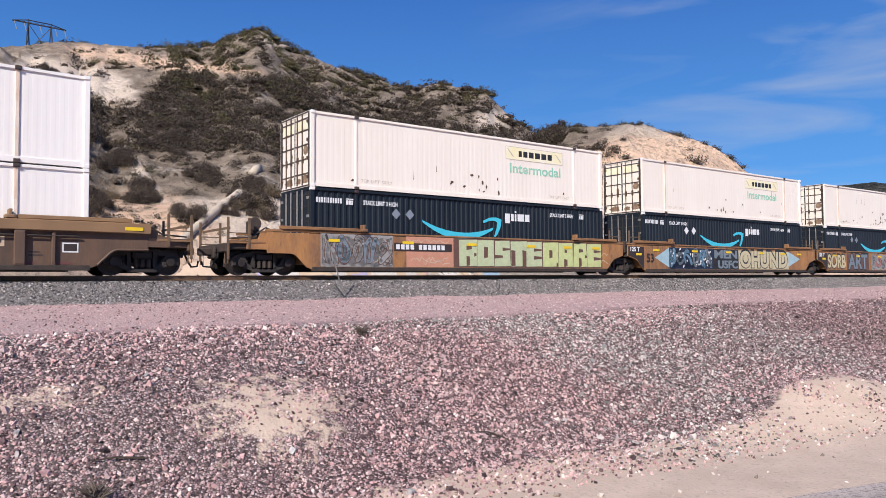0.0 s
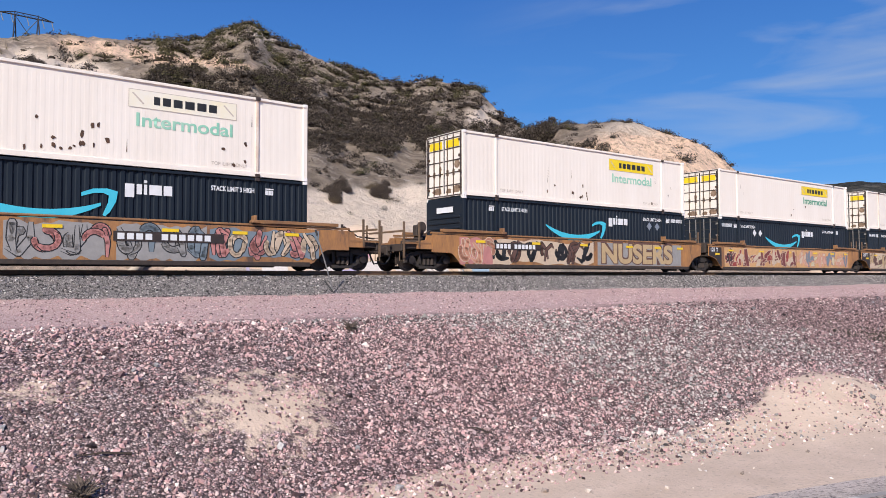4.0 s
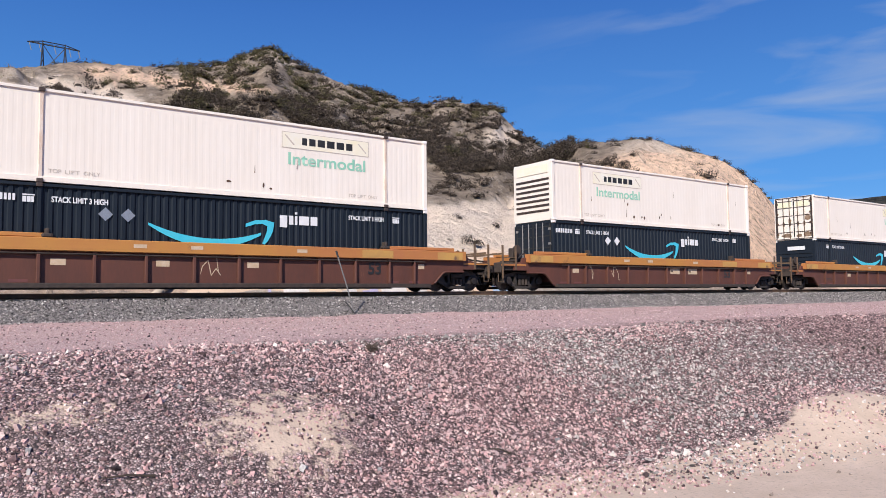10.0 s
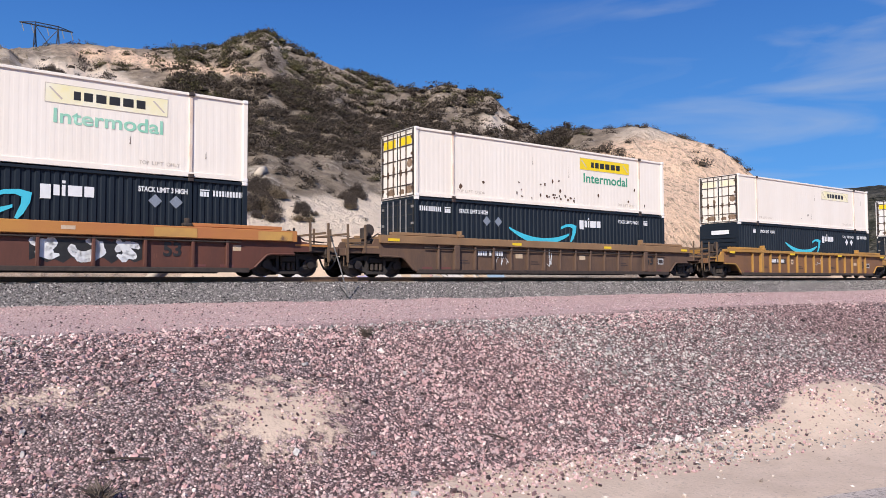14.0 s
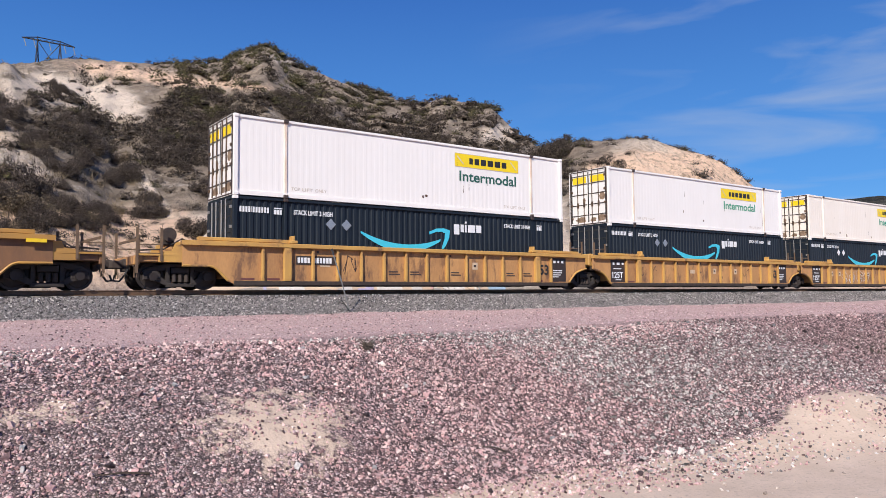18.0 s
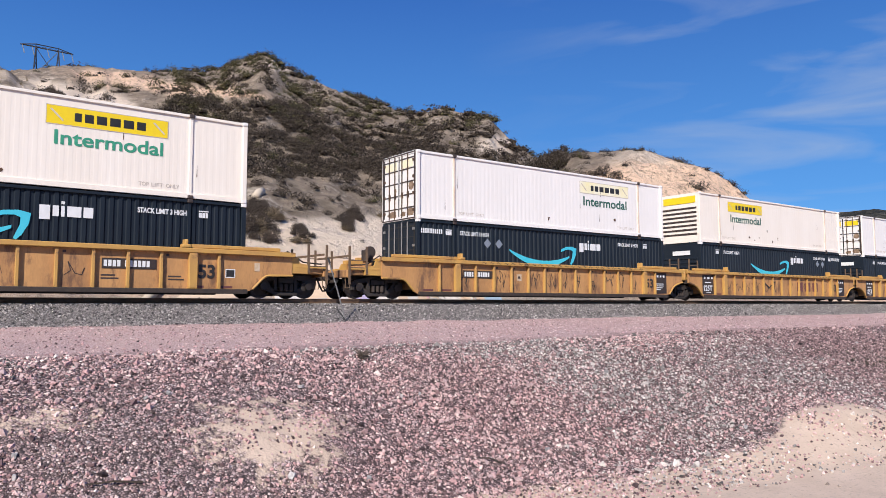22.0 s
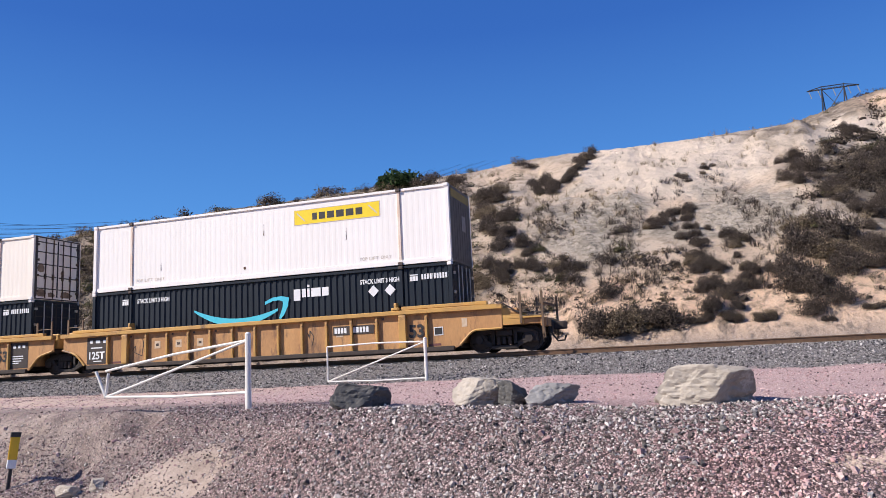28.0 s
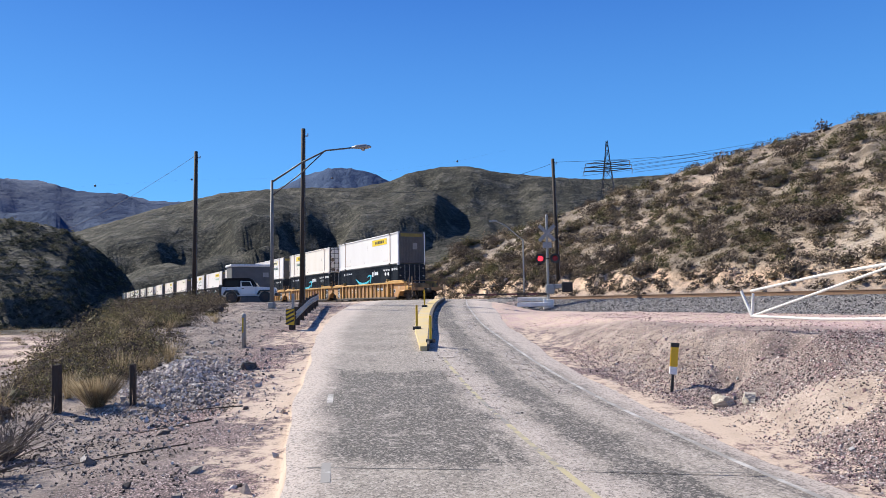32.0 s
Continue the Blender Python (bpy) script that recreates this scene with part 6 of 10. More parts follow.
def build_train():
    G = {"pale": paint("pale_green", (0.55, 0.62, 0.38)), "teal": paint("teal", (0.16, 0.3, 0.42)), "navy": paint("navy", (0.03, 0.045, 0.09)), "cream": paint("cream", (0.62, 0.55, 0.36)), "lime": paint("lime", (0.6, 0.66, 0.3)),
         "silver": paint("silver", (0.34, 0.33, 0.32)), "salmon": paint("salmon", (0.62, 0.3, 0.2)), "red": paint("red", (0.33, 0.06, 0.05)), "pink": paint("pink", (0.55, 0.24, 0.22)), "ivory": paint("ivory", (0.66, 0.52, 0.38)),
         "umber": paint("umber", (0.15, 0.08, 0.06)), "sky": paint("sky", (0.38, 0.55, 0.62)), "sand": paint("sand", (0.55, 0.4, 0.22)), "slate": paint("slate", (0.2, 0.25, 0.29)),
         "maroon": paint("maroon", (0.2, 0.055, 0.05)), "peach": paint("peach", (0.66, 0.38, 0.28)), "apricot": paint("apricot", (0.68, 0.4, 0.18))}
    for i, ((s0, style, left, right), (panel, word, logo, end, spots, clean, flip, lend)) in enumerate(zip(UNITS, LOADS)):
        car = well_car(style, left, right, WORDS[style])
        if end:
            up = white_container(panel or "y", word, logo, end, spots, i, WHITE2 if clean else None, bool(panel))
        if lend:
            low = dark_container(bool(flip), lend, i)
        else:
            low = white_container("y", "", 0, "door", 1, i + 50, WHITE2, False)
            low["label"] = "white corrugated freight container sunk in a well car"
        TRAIN.append((car, s0, 0.0))
        TRAIN.append((low, s0, 0.43))
        TRAIN.append((up, s0, 0.43 + CH + 0.012))
        y = -1.488
        if i in (3, 4, 6, 7):
            end_plate(car)

        def word(text, x, z, size, edge, fill, width, depth=y, fat=0.1):
            """A fat painted word with an outline round it."""
            lettering("graffiti_letters", text, x - 0.05, z - 0.05, size * 1.06, edge, car, width + 0.1, depth, fat)
            lettering("graffiti_letters", text, x, z, size, fill, car, width, depth - 0.004, fat * 0.45)
        if i == 2:
            decal("painted_ground", [rect(0.35, 3.55, 0.33, 1.57)], G["silver"], car, -1.483, "patch of silver spray paint")
            blob_letters(car, 0.4, 3.5, 0.4, 1.5, [G["silver"], G["slate"], G["silver"]], G["umber"], 5, 5)
            decal("painted_ground", [rect(4.2, 6.6, 0.33, 1.57)], G["salmon"], car, -1.483, "patch of salmon spray paint")
            decal("painted_ground", [rect(6.6, 15.95, 0.33, 1.57)], G["umber"], car, -1.483, "patch of brown spray paint")
            for k, (w, x, c) in enumerate((("ROSTE", 6.9, "pale"), ("DARE", 11.85, "lime"))):
                block_word(car, w, x, x + (4.9 if k == 0 else 4.0), 0.38, 1.54, G[c], G["umber"])
            for k, (a, b, z) in enumerate(((4.3, 6.4, 1.28), (4.4, 6.3, 0.55), (5.0, 6.5, 0.4), (2.4, 3.4, 0.5), (15.3, 16.5, 0.9), (15.4, 16.4, 0.55))):
                scribble(car, a, b, z, 0.2, G["ivory"], k)
            car_marks(car, 0.98, 3.6)
        if i == 3:
            decal("painted_ground", [rect(2.0, 6.0, 0.33, 1.49)], G["navy"], car, -1.483, "patch of dark blue spray paint")
            blob_letters(car, 2.05, 5.95, 0.4, 1.46, [G["teal"], G["slate"], G["navy"]], INK, 8, 6)
            rnd = random.Random(3)
            for k in range(34):
                qx, qz, r0 = 2.1 + rnd.random() * 3.8, rnd.uniform(0.42, 1.42), rnd.uniform(0.035, 0.07)
                decal("paint_dab", [[(qx + r0 * math.cos(a * 1.257), qz + r0 * 1.2 * math.sin(a * 1.257)) for a in range(5)]], PALE, car, -1.497)
            decal("painted_ground", [rect(6.0, 8.6, 0.33, 1.49)], INK, car, -1.483, "patch of black spray paint")
            word("MEN", 6.15, 0.95, 0.62, INK, G["slate"], 2.3, y, 0.06)
            word("U5FC", 6.5, 0.36, 0.6, INK, G["slate"], 2.0, y, 0.06)
            decal("painted_ground", [rect(8.6, 14.2, 0.33, 1.45)], G["cream"], car, -1.483, "patch of cream spray paint")
            word("OHUND", 8.75, 0.42, 1.3, INK, G["cream"], 5.3, y, 0.12)
            for wing in ([(0.8, 0.92), (2.0, 1.48), (2.0, 0.4)], [(14.2, 1.45), (15.6, 1.0), (14.2, 0.5)]):
                decal("painted_wing", [wing], G["sky"], car, -1.484)
            car_marks(car, fifty=0.1)
        if i == 4:
            word("SORB", -0.05, 0.46, 1.2, INK, G["cream"], 2.5, y, 0.09)
            decal("painted_ground", [rect(2.6, 5.9, 0.33, 1.49)], G["umber"], car, -1.483, "patch of brown spray paint")
            word("ART", 2.8, 0.4, 1.4, INK, G["slate"], 2.9, y, 0.1)
            blob_letters(car, 6.3, 9.2, 0.36, 1.46, [G["silver"], G["pink"], G["silver"]], INK, 12, 4)
            blob_letters(car, 9.4, 12.3, 0.36, 1.46, [G["silver"], G["slate"], G["silver"]], INK, 14, 4)
            blob_letters(car, 12.4, 16.6, 0.42, 1.46, [G["pink"], G["ivory"], G["slate"]], INK, 13, 6)
            car_marks(car, 0.92, 9.3, span=3.6)
        if i == 5:
            blob_letters(car, -0.3, 1.7, 0.36, 1.46, [G["salmon"], G["pink"]], G["ivory"], 20, 3)
            blob_letters(car, 1.6, 8.3, 0.4, 1.46, [INK, G["umber"], G["ivory"]], INK, 21, 7)
            decal("painted_ground", [rect(8.6, 15.6, 0.33, 0.85), rect(8.6, 15.6, 0.85, 1.49)], G["silver"], car, -1.483, "patch of silver-tan spray paint")
            word("NUSERS", 8.9, 0.42, 1.35, G["umber"], G["sand"], 5.9, y, 0.12)
            car_marks(car, 0.98, 1.7)
        if i == 6:
            wild_letters(car, 0.2, 8.5, 0.33, 1.49, G["apricot"], [G["maroon"], G["maroon"], G["red"], G["ivory"]], G["ivory"], 25, 17)
            wild_letters(car, 8.6, 15.9, 0.33, 1.49, G["apricot"], [G["peach"], G["ivory"], G["peach"], G["slate"], G["cream"]], G["salmon"], 26, 14)
            car_marks(car, fifty=0.4)
        if i == 7:
            wild_letters(car, -0.1, 8.2, 0.33, 1.49, G["ivory"], [G["sand"], G["umber"], G["cream"], G["umber"]], G["umber"], 30, 15)
            wild_letters(car, 8.3, 15.9, 0.33, 1.49, G["peach"], [G["ivory"], G["umber"], G["cream"]], G["umber"], 31, 13)
            car_marks(car, 0.88, 9.9, span=3.15)
        if 2 <= i <= 7:
            tape(car, (0.6, 4.0, 7.3, 10.8, 13.2, 15.2), 1.26, y=-1.508)
        if style == "brown":
            car_marks(car, fifty=13.25, fifty_m=INK)
            for x in (-1.7, 12.9, CL + 0.3):
                decal("yellow_patch", [rect(x, x + (1.4 if x < 16 else 1.3), 1.3, 1.6)], SILLS["yellow"], car, -1.667)
            for x in (4.6, 6.4, 10.2):
                decal("worn_stencil", [rect(x, x + 0.4, 1.42, 1.54)], PALE_TAN, car, -1.667)
            decal("rung_mark", [rect(15.6, 15.9, 0.9, 1.1)], PALE_TAN, car, -1.487)
        if i == 10:
            blob_letters(car, 9.4, 12.6, 0.5, 1.2, [PALE, INK], PALE, 40, 3)
        if style == "brown":
            grid_tags(car, BAYS_WIDE[:-3], i, PALE_TAN, some=0.1)
        if style in ("dull", "gold"):
            grid_tags(car, BAYS_FINE, i, PALE, some=0.12)
            car_marks(car, 0.88, 3.1, fifty=14.4 if i > 1 else None, fifty_m=INK, span=1.7)
            decal("white_square", [rect(15.4, 15.85, 0.7, 1.0)], PALE, car, -1.487)
            decal("dark_square", [rect(15.44, 15.81, 0.74, 0.96)], DARK_P, car, -1.489)
            tape(car, (-1.5, 5.0, 11.0, CL + 1.0), 1.42, -1.667)
        if style == "yellow":
            first, last = left == "own", right == "own"
            grid_tags(car, BAYS_FINE[1:-1], i, INK if i > 15 else CAST, some=0.7 if i in (16, 17) else 0.25)
            car_marks(car, 0.92 if (first or last) else 0, 2.32 if first else 11.43, not first, 14.45, span=1.66)
            if not last:
                p = decal("dark_plate", [rect(15.22, CL + 0.02, 0.36, 1.46)], DARK_P, car, -1.49)
                for q in bars(15.35, 1.22, [0.15, 0.12, 0.15], 0.12, 0.12) + bars(15.32, 0.85, [0.6], 0.045, 0) + bars(15.32, 0.75, [0.6], 0.04, 0) + bars(15.32, 0.65, [0.5], 0.04, 0) + bars(15.32, 0.56, [0.35], 0.04, 0):
                    decal("small_bar", [q], PALE, p, -1.494)
            else:
                decal("white_square", [rect(15.4, 15.75, 0.7, 1.0)], PALE, car, -1.487)
                decal("black_square", [rect(15.43, 15.72, 0.73, 0.97)], INK, car, -1.489)
                decal("white_patch", [rect(16.45, 16.65, 0.95, 1.25)], PALE_TAN, car, -1.487)
            if i == 15:
                blob_letters(car, 3.8, 7.6, 0.45, 1.25, [PAINTS["yellow"]], PALE, 44, 4)
            if i == 17:
                for q in (10.0, 10.95, 11.9):
                    decal("painted_bar", [rect(q, q + 0.7, 0.62, 1.2)], MAROON, car, -1.49)
                decal("painted_triangle", [[(6.0, 1.2), (6.15, 1.2), (6.75, 0.85), (6.7, 0.75)], [(6.7, 0.75), (6.75, 0.85), (7.35, 1.2), (7.5, 1.2)]], INK, car, -1.49)
            if i in (16, 17):
                rnd = random.Random(i)
                for k in range(26):
                    xx = 3.2 + k * 0.42
                    decal("sill_scrawl", band([(xx + rnd.uniform(0, 0.1), 1.56), (xx + 0.12, 1.63), (xx + 0.22, 1.55), (xx + 0.3, 1.62)], 0.012), INK, car, -1.665)


build_train()


# ---- loose stones ----
def heights(x, y):
    a = np.arctan2(-x, y)
    a = np.where(a < GAZ[0], a + 2 * math.pi, a)
    rr = np.hypot(x, y)
    i = np.clip(np.searchsorted(_gaz, a) - 1, 0, len(GAZ) - 1)
    j = np.clip(np.searchsorted(GR, rr) - 1, 0, len(GR) - 2)
    fa, fr = (a - _gaz[i]) / (_gaz[i + 1] - _gaz[i]), (rr - GR[j]) / (GR[j + 1] - GR[j])
    i2 = (i + 1) % len(GAZ)
    return (GZ[j, i] * (1 - fa) + GZ[j, i2] * fa) * (1 - fr) + (GZ[j + 1, i] * (1 - fa) + GZ[j + 1, i2] * fa) * fr


def track_xy(s, n):
    x, y, h = np.interp(s, TS, TX), np.interp(s, TS, TY), np.radians(np.interp(s, HEAD_S, HEAD_A))
    return x - np.cos(h) * n, y - np.sin(h) * n


CUBE_F = np.array([(0, 3, 2, 1), (4, 5, 6, 7), (0, 1, 5, 4), (1, 2, 6, 5), (2, 3, 7, 6), (3, 0, 4, 7)])
CUBE_V = np.array([(-1, -1, -1), (1, -1, -1), (1, 1, -1), (-1, 1, -1), (-1, -1, 1), (1, -1, 1), (1, 1, 1), (-1, 1, 1)], float)


SHARD_V = np.array([(1, 0, 0), (0, 1, 0), (-1, 0, 0), (0, -1, 0), (0, 0, 1), (0, 0, -1)], float)
SHARD_F = np.array([(0, 1, 4), (1, 2, 4), (2, 3, 4), (3, 0, 4), (1, 0, 5), (2, 1, 5), (3, 2, 5), (0, 3, 5)])


def scatter_stones(name, x, y, size, material, label, rng, sink=0.25):
    n = len(x)
    v = (SHARD_V[None] + rng.uniform(-0.35, 0.35, (n, 6, 3))) * (0.62 * size * (0.75 + 0.5 * rng.random(n)))[:, None, None]
    v = v * (0.6 + 0.6 * rng.random((n, 1, 3)))
    q = rng.normal(size=(n, 4))
    q /= np.linalg.norm(q, axis=1)[:, None]
    w, a, b, c = q.T
    R = np.stack([1 - 2 * (b * b + c * c), 2 * (a * b - c * w), 2 * (a * c + b * w), 2 * (a * b + c * w), 1 - 2 * (a * a + c * c), 2 * (b * c - a * w), 2 * (a * c - b * w), 2 * (b * c + a * w), 1 - 2 * (a * a + b * b)], 1).reshape(n, 3, 3)
    v = np.einsum("nij,nkj->nki", R, v)
    z = heights(x, y) + size * (0.5 - sink) * 0.6
    v = v + np.stack([x, y, z], 1)[:, None, :]
    f = (SHARD_F[None] + 6 * np.arange(n)[:, None, None]).reshape(-1, 3)
    ob = new(name, array_mesh(name, v.reshape(-1, 3), f, material))
    return tagged(ob, label, "stones", kind="stuff")


ROSE = island_mat("rose_and_grey_stone", [(0.0, (0.04, 0.03, 0.031)), (0.25, (0.2, 0.128, 0.13)), (0.52, (0.6, 0.375, 0.36)), (0.68, (0.41, 0.31, 0.307)), (0.93, (0.7, 0.5, 0.465)), (1.0, (0.82, 0.71, 0.65))])
GREYS = island_mat("grey_ballast_stone", [(0.0, (0.045, 0.043, 0.042)), (0.3, (0.21, 0.196, 0.187)), (0.6, (0.42, 0.395, 0.37)), (0.93, (0.64, 0.595, 0.55)), (1.0, (0.8, 0.75, 0.7))])
UMBER = island_mat("brown_grey_stone", [(0.0, (0.03, 0.026, 0.025)), (0.3, (0.15, 0.127, 0.119)), (0.6, (0.33, 0.286, 0.266)), (0.88, (0.56, 0.5, 0.466)), (1.0, (0.8, 0.73, 0.68))])
# darker rose stone; the turned right slope's shade is part of this tone
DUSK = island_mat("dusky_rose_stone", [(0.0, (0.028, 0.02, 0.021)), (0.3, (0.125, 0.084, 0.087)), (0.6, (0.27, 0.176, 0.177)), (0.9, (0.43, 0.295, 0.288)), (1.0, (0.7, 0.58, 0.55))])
BALLAST = island_mat("dark_ballast_stone", [(0.0, (0.025, 0.026, 0.028)), (0.3, (0.115, 0.103, 0.1)), (0.6, (0.25, 0.228, 0.217)), (0.94, (0.44, 0.41, 0.39)), (1.0, (0.68, 0.65, 0.62))])
BUFF = island_mat("buff_stone", [(0.0, (0.16, 0.13, 0.11)), (0.4, (0.4, 0.33, 0.28)), (0.75, (0.55, 0.47, 0.4)), (1.0, (0.78, 0.73, 0.68))])


def sand_at(s, n):
    w = sum(1.25 * k * np.exp(-((s - s1) / a) ** 2 - ((n - n1) / b) ** 2) for s1, n1, a, b, k in SAND_SPOTS)
    return np.clip(w, 0, 0.97)


def slope_steep(s):
    return np.interp(s, [-30, -26, -21, -17, -7, 0, 60], [1.9, 1.9, 1.25, 1.0, 1.0, 0.76, 0.76])


def slope_shift(s):
    return np.interp(s, [-60, -36, -27, -21, -19, -17, 200], [4.5, 3.6, 2.3, 2.0, 1.0, 0, 0])


PALE_COB = island_mat("pale_cobble", [(0.0, (0.12, 0.1, 0.088)), (0.35, (0.4, 0.34, 0.295)), (0.7, (0.6, 0.515, 0.45)), (1.0, (0.74, 0.67, 0.61))])
CLOD = island_mat("dark_clod", [(0.0, (0.03, 0.025, 0.021)), (0.6, (0.09, 0.073, 0.06)), (1.0, (0.19, 0.155, 0.13))])
RUBBLE = island_mat("dark_rubble", [(0.0, (0.05, 0.043, 0.038)), (0.4, (0.2, 0.172, 0.15)), (0.75, (0.36, 0.315, 0.275)), (1.0, (0.66, 0.6, 0.54))])


def flat_stones(x, y, z, rng):
    n = len(x)
    v = CUBE_V[None] * (0.55 + 0.5 * rng.random((n, 8, 3))) * (rng.uniform(0.006, 0.02, n))[:, None, None]
    v[..., 2] *= 0.7
    v = v + np.stack([x, y, z], 1)[:, None, :]
    f = (CUBE_F[None] + (np.arange(n) * 8)[:, None, None]).reshape(-1, 4)
    tagged(new("road_gravel", array_mesh("road_gravel", v.reshape(-1, 3), f, BUFF)), "loose gravel swept along the road", "gravel", kind="stuff")


def build_stones():
    rng = np.random.default_rng(7)

    def patch(count, s0, s1, n0, n1):
        return rng.uniform(s0, s1, count), rng.uniform(n0, n1, count)
    # gravel slope below the service track
    s, n = patch(150000, -44, 32, -20.7, -15.6)
    # most of them where the slope is near
    near = rng.random(len(s)) < 0.8
    s = np.where(near, -23 + (s + 44) * 32 / 76, s)
    s = np.where(rng.random(len(s)) < 0.24, rng.uniform(-33, -19.5, len(s)), s)
    across = n
    n = np.where(n < -16.3, -16.3 + (n + 16.3) / slope_steep(s), n) + slope_shift(s)
    ragged = np.array([noise.fractal(Vector((a * 1.3, b * 1.3, 4.0)), 0.8, 2.0, 4) for a, b in zip(s, n)])
    keep = rng.random(len(s)) > np.clip(sand_at(s, n) * (1 + 1.2 * ragged), 0, 1) * 0.85
    keep &= rng.random(len(s)) < np.interp(across, [-20.7, -20.0, -16.6, -15.6], [0.25, 1, 1, 0.35])
    x, y = track_xy(s, n)
    out = np.abs(by_road(x, y)[0]) - by_road(x, y)[2]
    keep &= rng.random(len(s)) < 1 - smoothstep(-22, -25, s) * np.interp(across, [-18.2, -16.8], [0, 0.8])
    keep &= out > 0.3
    keep &= (rng.random(len(s)) < np.interp(out, [0.3, 1.8], [0.2, 1]))
    x, y, s, n = x[keep], y[keep], s[keep], n[keep]
    grey = np.array([noise.noise(Vector((a * 0.16, b * 0.3, 4.0))) for a, b in zip(s, n)]) + 0.35 * np.exp(-((s + 16) / 7) ** 2) + 0.6 * np.clip((-s - 11) / 6, 0, 1) + 0.55 * np.clip((s + 1) / 4, 0, 1) - 0.2 + rng.normal(size=len(s)) * 0.16
    size = rng.choice([0.024, 0.034, 0.046, 0.075], len(x), p=[0.42, 0.4, 0.17, 0.01]) * np.where(s < -19.5, 0.68, np.where(s < 9, 1.0, 1.4))
    g = grey > 0.12 - 0.25 * np.clip((s + 1) / 5, 0, 1)
    scatter_stones("slope_stones", x[~g], y[~g], size[~g], ROSE, "loose rose and grey crushed stones on the slope", rng)
    b = g & ((s < -12 + rng.normal(size=len(s)) * 2) | (s > 1 + rng.normal(size=len(s)) * 2))
    scatter_stones("slope_stones", x[g & ~b], y[g & ~b], size[g & ~b], GREYS, "loose grey crushed stones on the slope", rng)
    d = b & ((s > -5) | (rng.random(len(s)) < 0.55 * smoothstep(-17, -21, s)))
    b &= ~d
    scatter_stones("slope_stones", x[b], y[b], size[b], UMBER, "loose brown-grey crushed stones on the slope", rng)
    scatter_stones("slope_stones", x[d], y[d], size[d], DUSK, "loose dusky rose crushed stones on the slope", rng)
    # darker stones in a washed hollow
    s = 5.5 + rng.normal(size=1500) * 0.65
    n = -18.5 - 0.3 * (s - 5.5) + rng.normal(size=1500) * 0.2
    x, y = track_xy(s, n)
    scatter_stones("hollow_stones", x, y, rng.uniform(0.03, 0.06, 1500), CLOD, "dark stones in a washed hollow of the slope", rng)
    # ballast shoulder
    s, n = patch(34000, -60, 50, -4.7, -1.4)
    x, y = track_xy(s, n)
    r_, _, hw = by_road(x, y)
    keep = np.abs(r_) > hw + 0.4
    scatter_stones("ballast_stones", x[keep], y[keep], rng.uniform(0.035, 0.066, keep.sum()), BALLAST, "sharp grey track ballast", rng)
    s, n = patch(3000, -60, 20, -0.6, 0.62)
    x, y = track_xy(s, n)
    r_, _, hw = by_road(x, y)
    keep = np.abs(r_) > hw + 0.4
    scatter_stones("ballast_stones", x[keep], y[keep], rng.uniform(0.05, 0.09, keep.sum()), BALLAST, "sharp grey track ballast between the rails", rng)
    # pebbles on the service track and the sandy verges
    s, n = patch(26000, -40, 30, -16.4, -4.6)
    x, y = track_xy(s, n)
    r_, _, hw = by_road(x, y)
    keep = np.abs(r_) > hw + 0.6
    scatter_stones("pebbles", x[keep], y[keep], rng.uniform(0.015, 0.042, keep.sum()), ROSE, "small rose pebbles on the service track", rng, 0.35)
    s, n = patch(2600, -40, 45, -26, -20)
    x, y = track_xy(s, n)
    r_, _, hw = by_road(x, y)
    keep = (np.abs(r_) > hw + 0.1) & (np.hypot(x, y) > 4)
    scatter_stones("pebbles", x[keep], y[keep], rng.choice([0.02, 0.035, 0.06, 0.12], keep.sum(), p=[0.5, 0.3, 0.17, 0.03]), BUFF, "buff pebbles on the sandy verge", rng, 0.3)
    # stony bank on the other side of the road
    span = np.where((ROADLINE[:, 0] < -4) & (ROADLINE[:, 0] > -46))[0]
    k = rng.choice(span, 42000)
    off = rng.uniform(0.1, 9.0, len(k)) * rng.random(len(k)) ** 0.3
    left = np.stack([-_rt[k, 1], _rt[k, 0]], 1)
    go = rng.uniform(-0.4, 0.4, len(k))
    x = ROADLINE[k, 0] + left[:, 0] * (ROADLINE[k, 2] + off) + _rt[k, 0] * go
    y = ROADLINE[k, 1] + left[:, 1] * (ROADLINE[k, 2] + off) + _rt[k, 1] * go
    patchy = np.array([noise.noise(Vector((a * 0.35, b * 0.35, 1.0))) for a, b in zip(x, y)])
    keep = (x < -4) & (x > -46) & (rng.random(len(x)) < np.clip(0.3 + patchy * 0.9 + 0.25 * (off > 2.0), 0.05, 0.75) * np.clip(off / 1.2, 0.15, 1))
    sz = rng.choice([0.02, 0.032, 0.048, 0.075, 0.13], keep.sum(), p=[0.5, 0.34, 0.13, 0.025, 0.005])
    scatter_stones("bank_stones", x[keep], y[keep], sz, RUBBLE, "buff and grey rubble on the roadside bank", rng, 0.3)
    # gravel swept between the wheel tracks and off the island's nose
    k = rng.integers(0, len(ROADLINE), 26000)
    lane = np.where(rng.random(len(k)) < 0.6, rng.normal(0.45, 0.33, len(k)), rng.normal(2.15, 0.16, len(k)))
    left = np.stack([-_rt[k, 1], _rt[k, 0]], 1)
    go = rng.uniform(-0.3, 0.3, len(k))
    x, y = ROADLINE[k, 0] - left[:, 0] * lane + _rt[k, 0] * go, ROADLINE[k, 1] - left[:, 1] * lane + _rt[k, 1] * go
    patchy = np.array([noise.noise(Vector((a * 0.6, b * 0.6, 7.0))) for a, b in zip(x, y)])
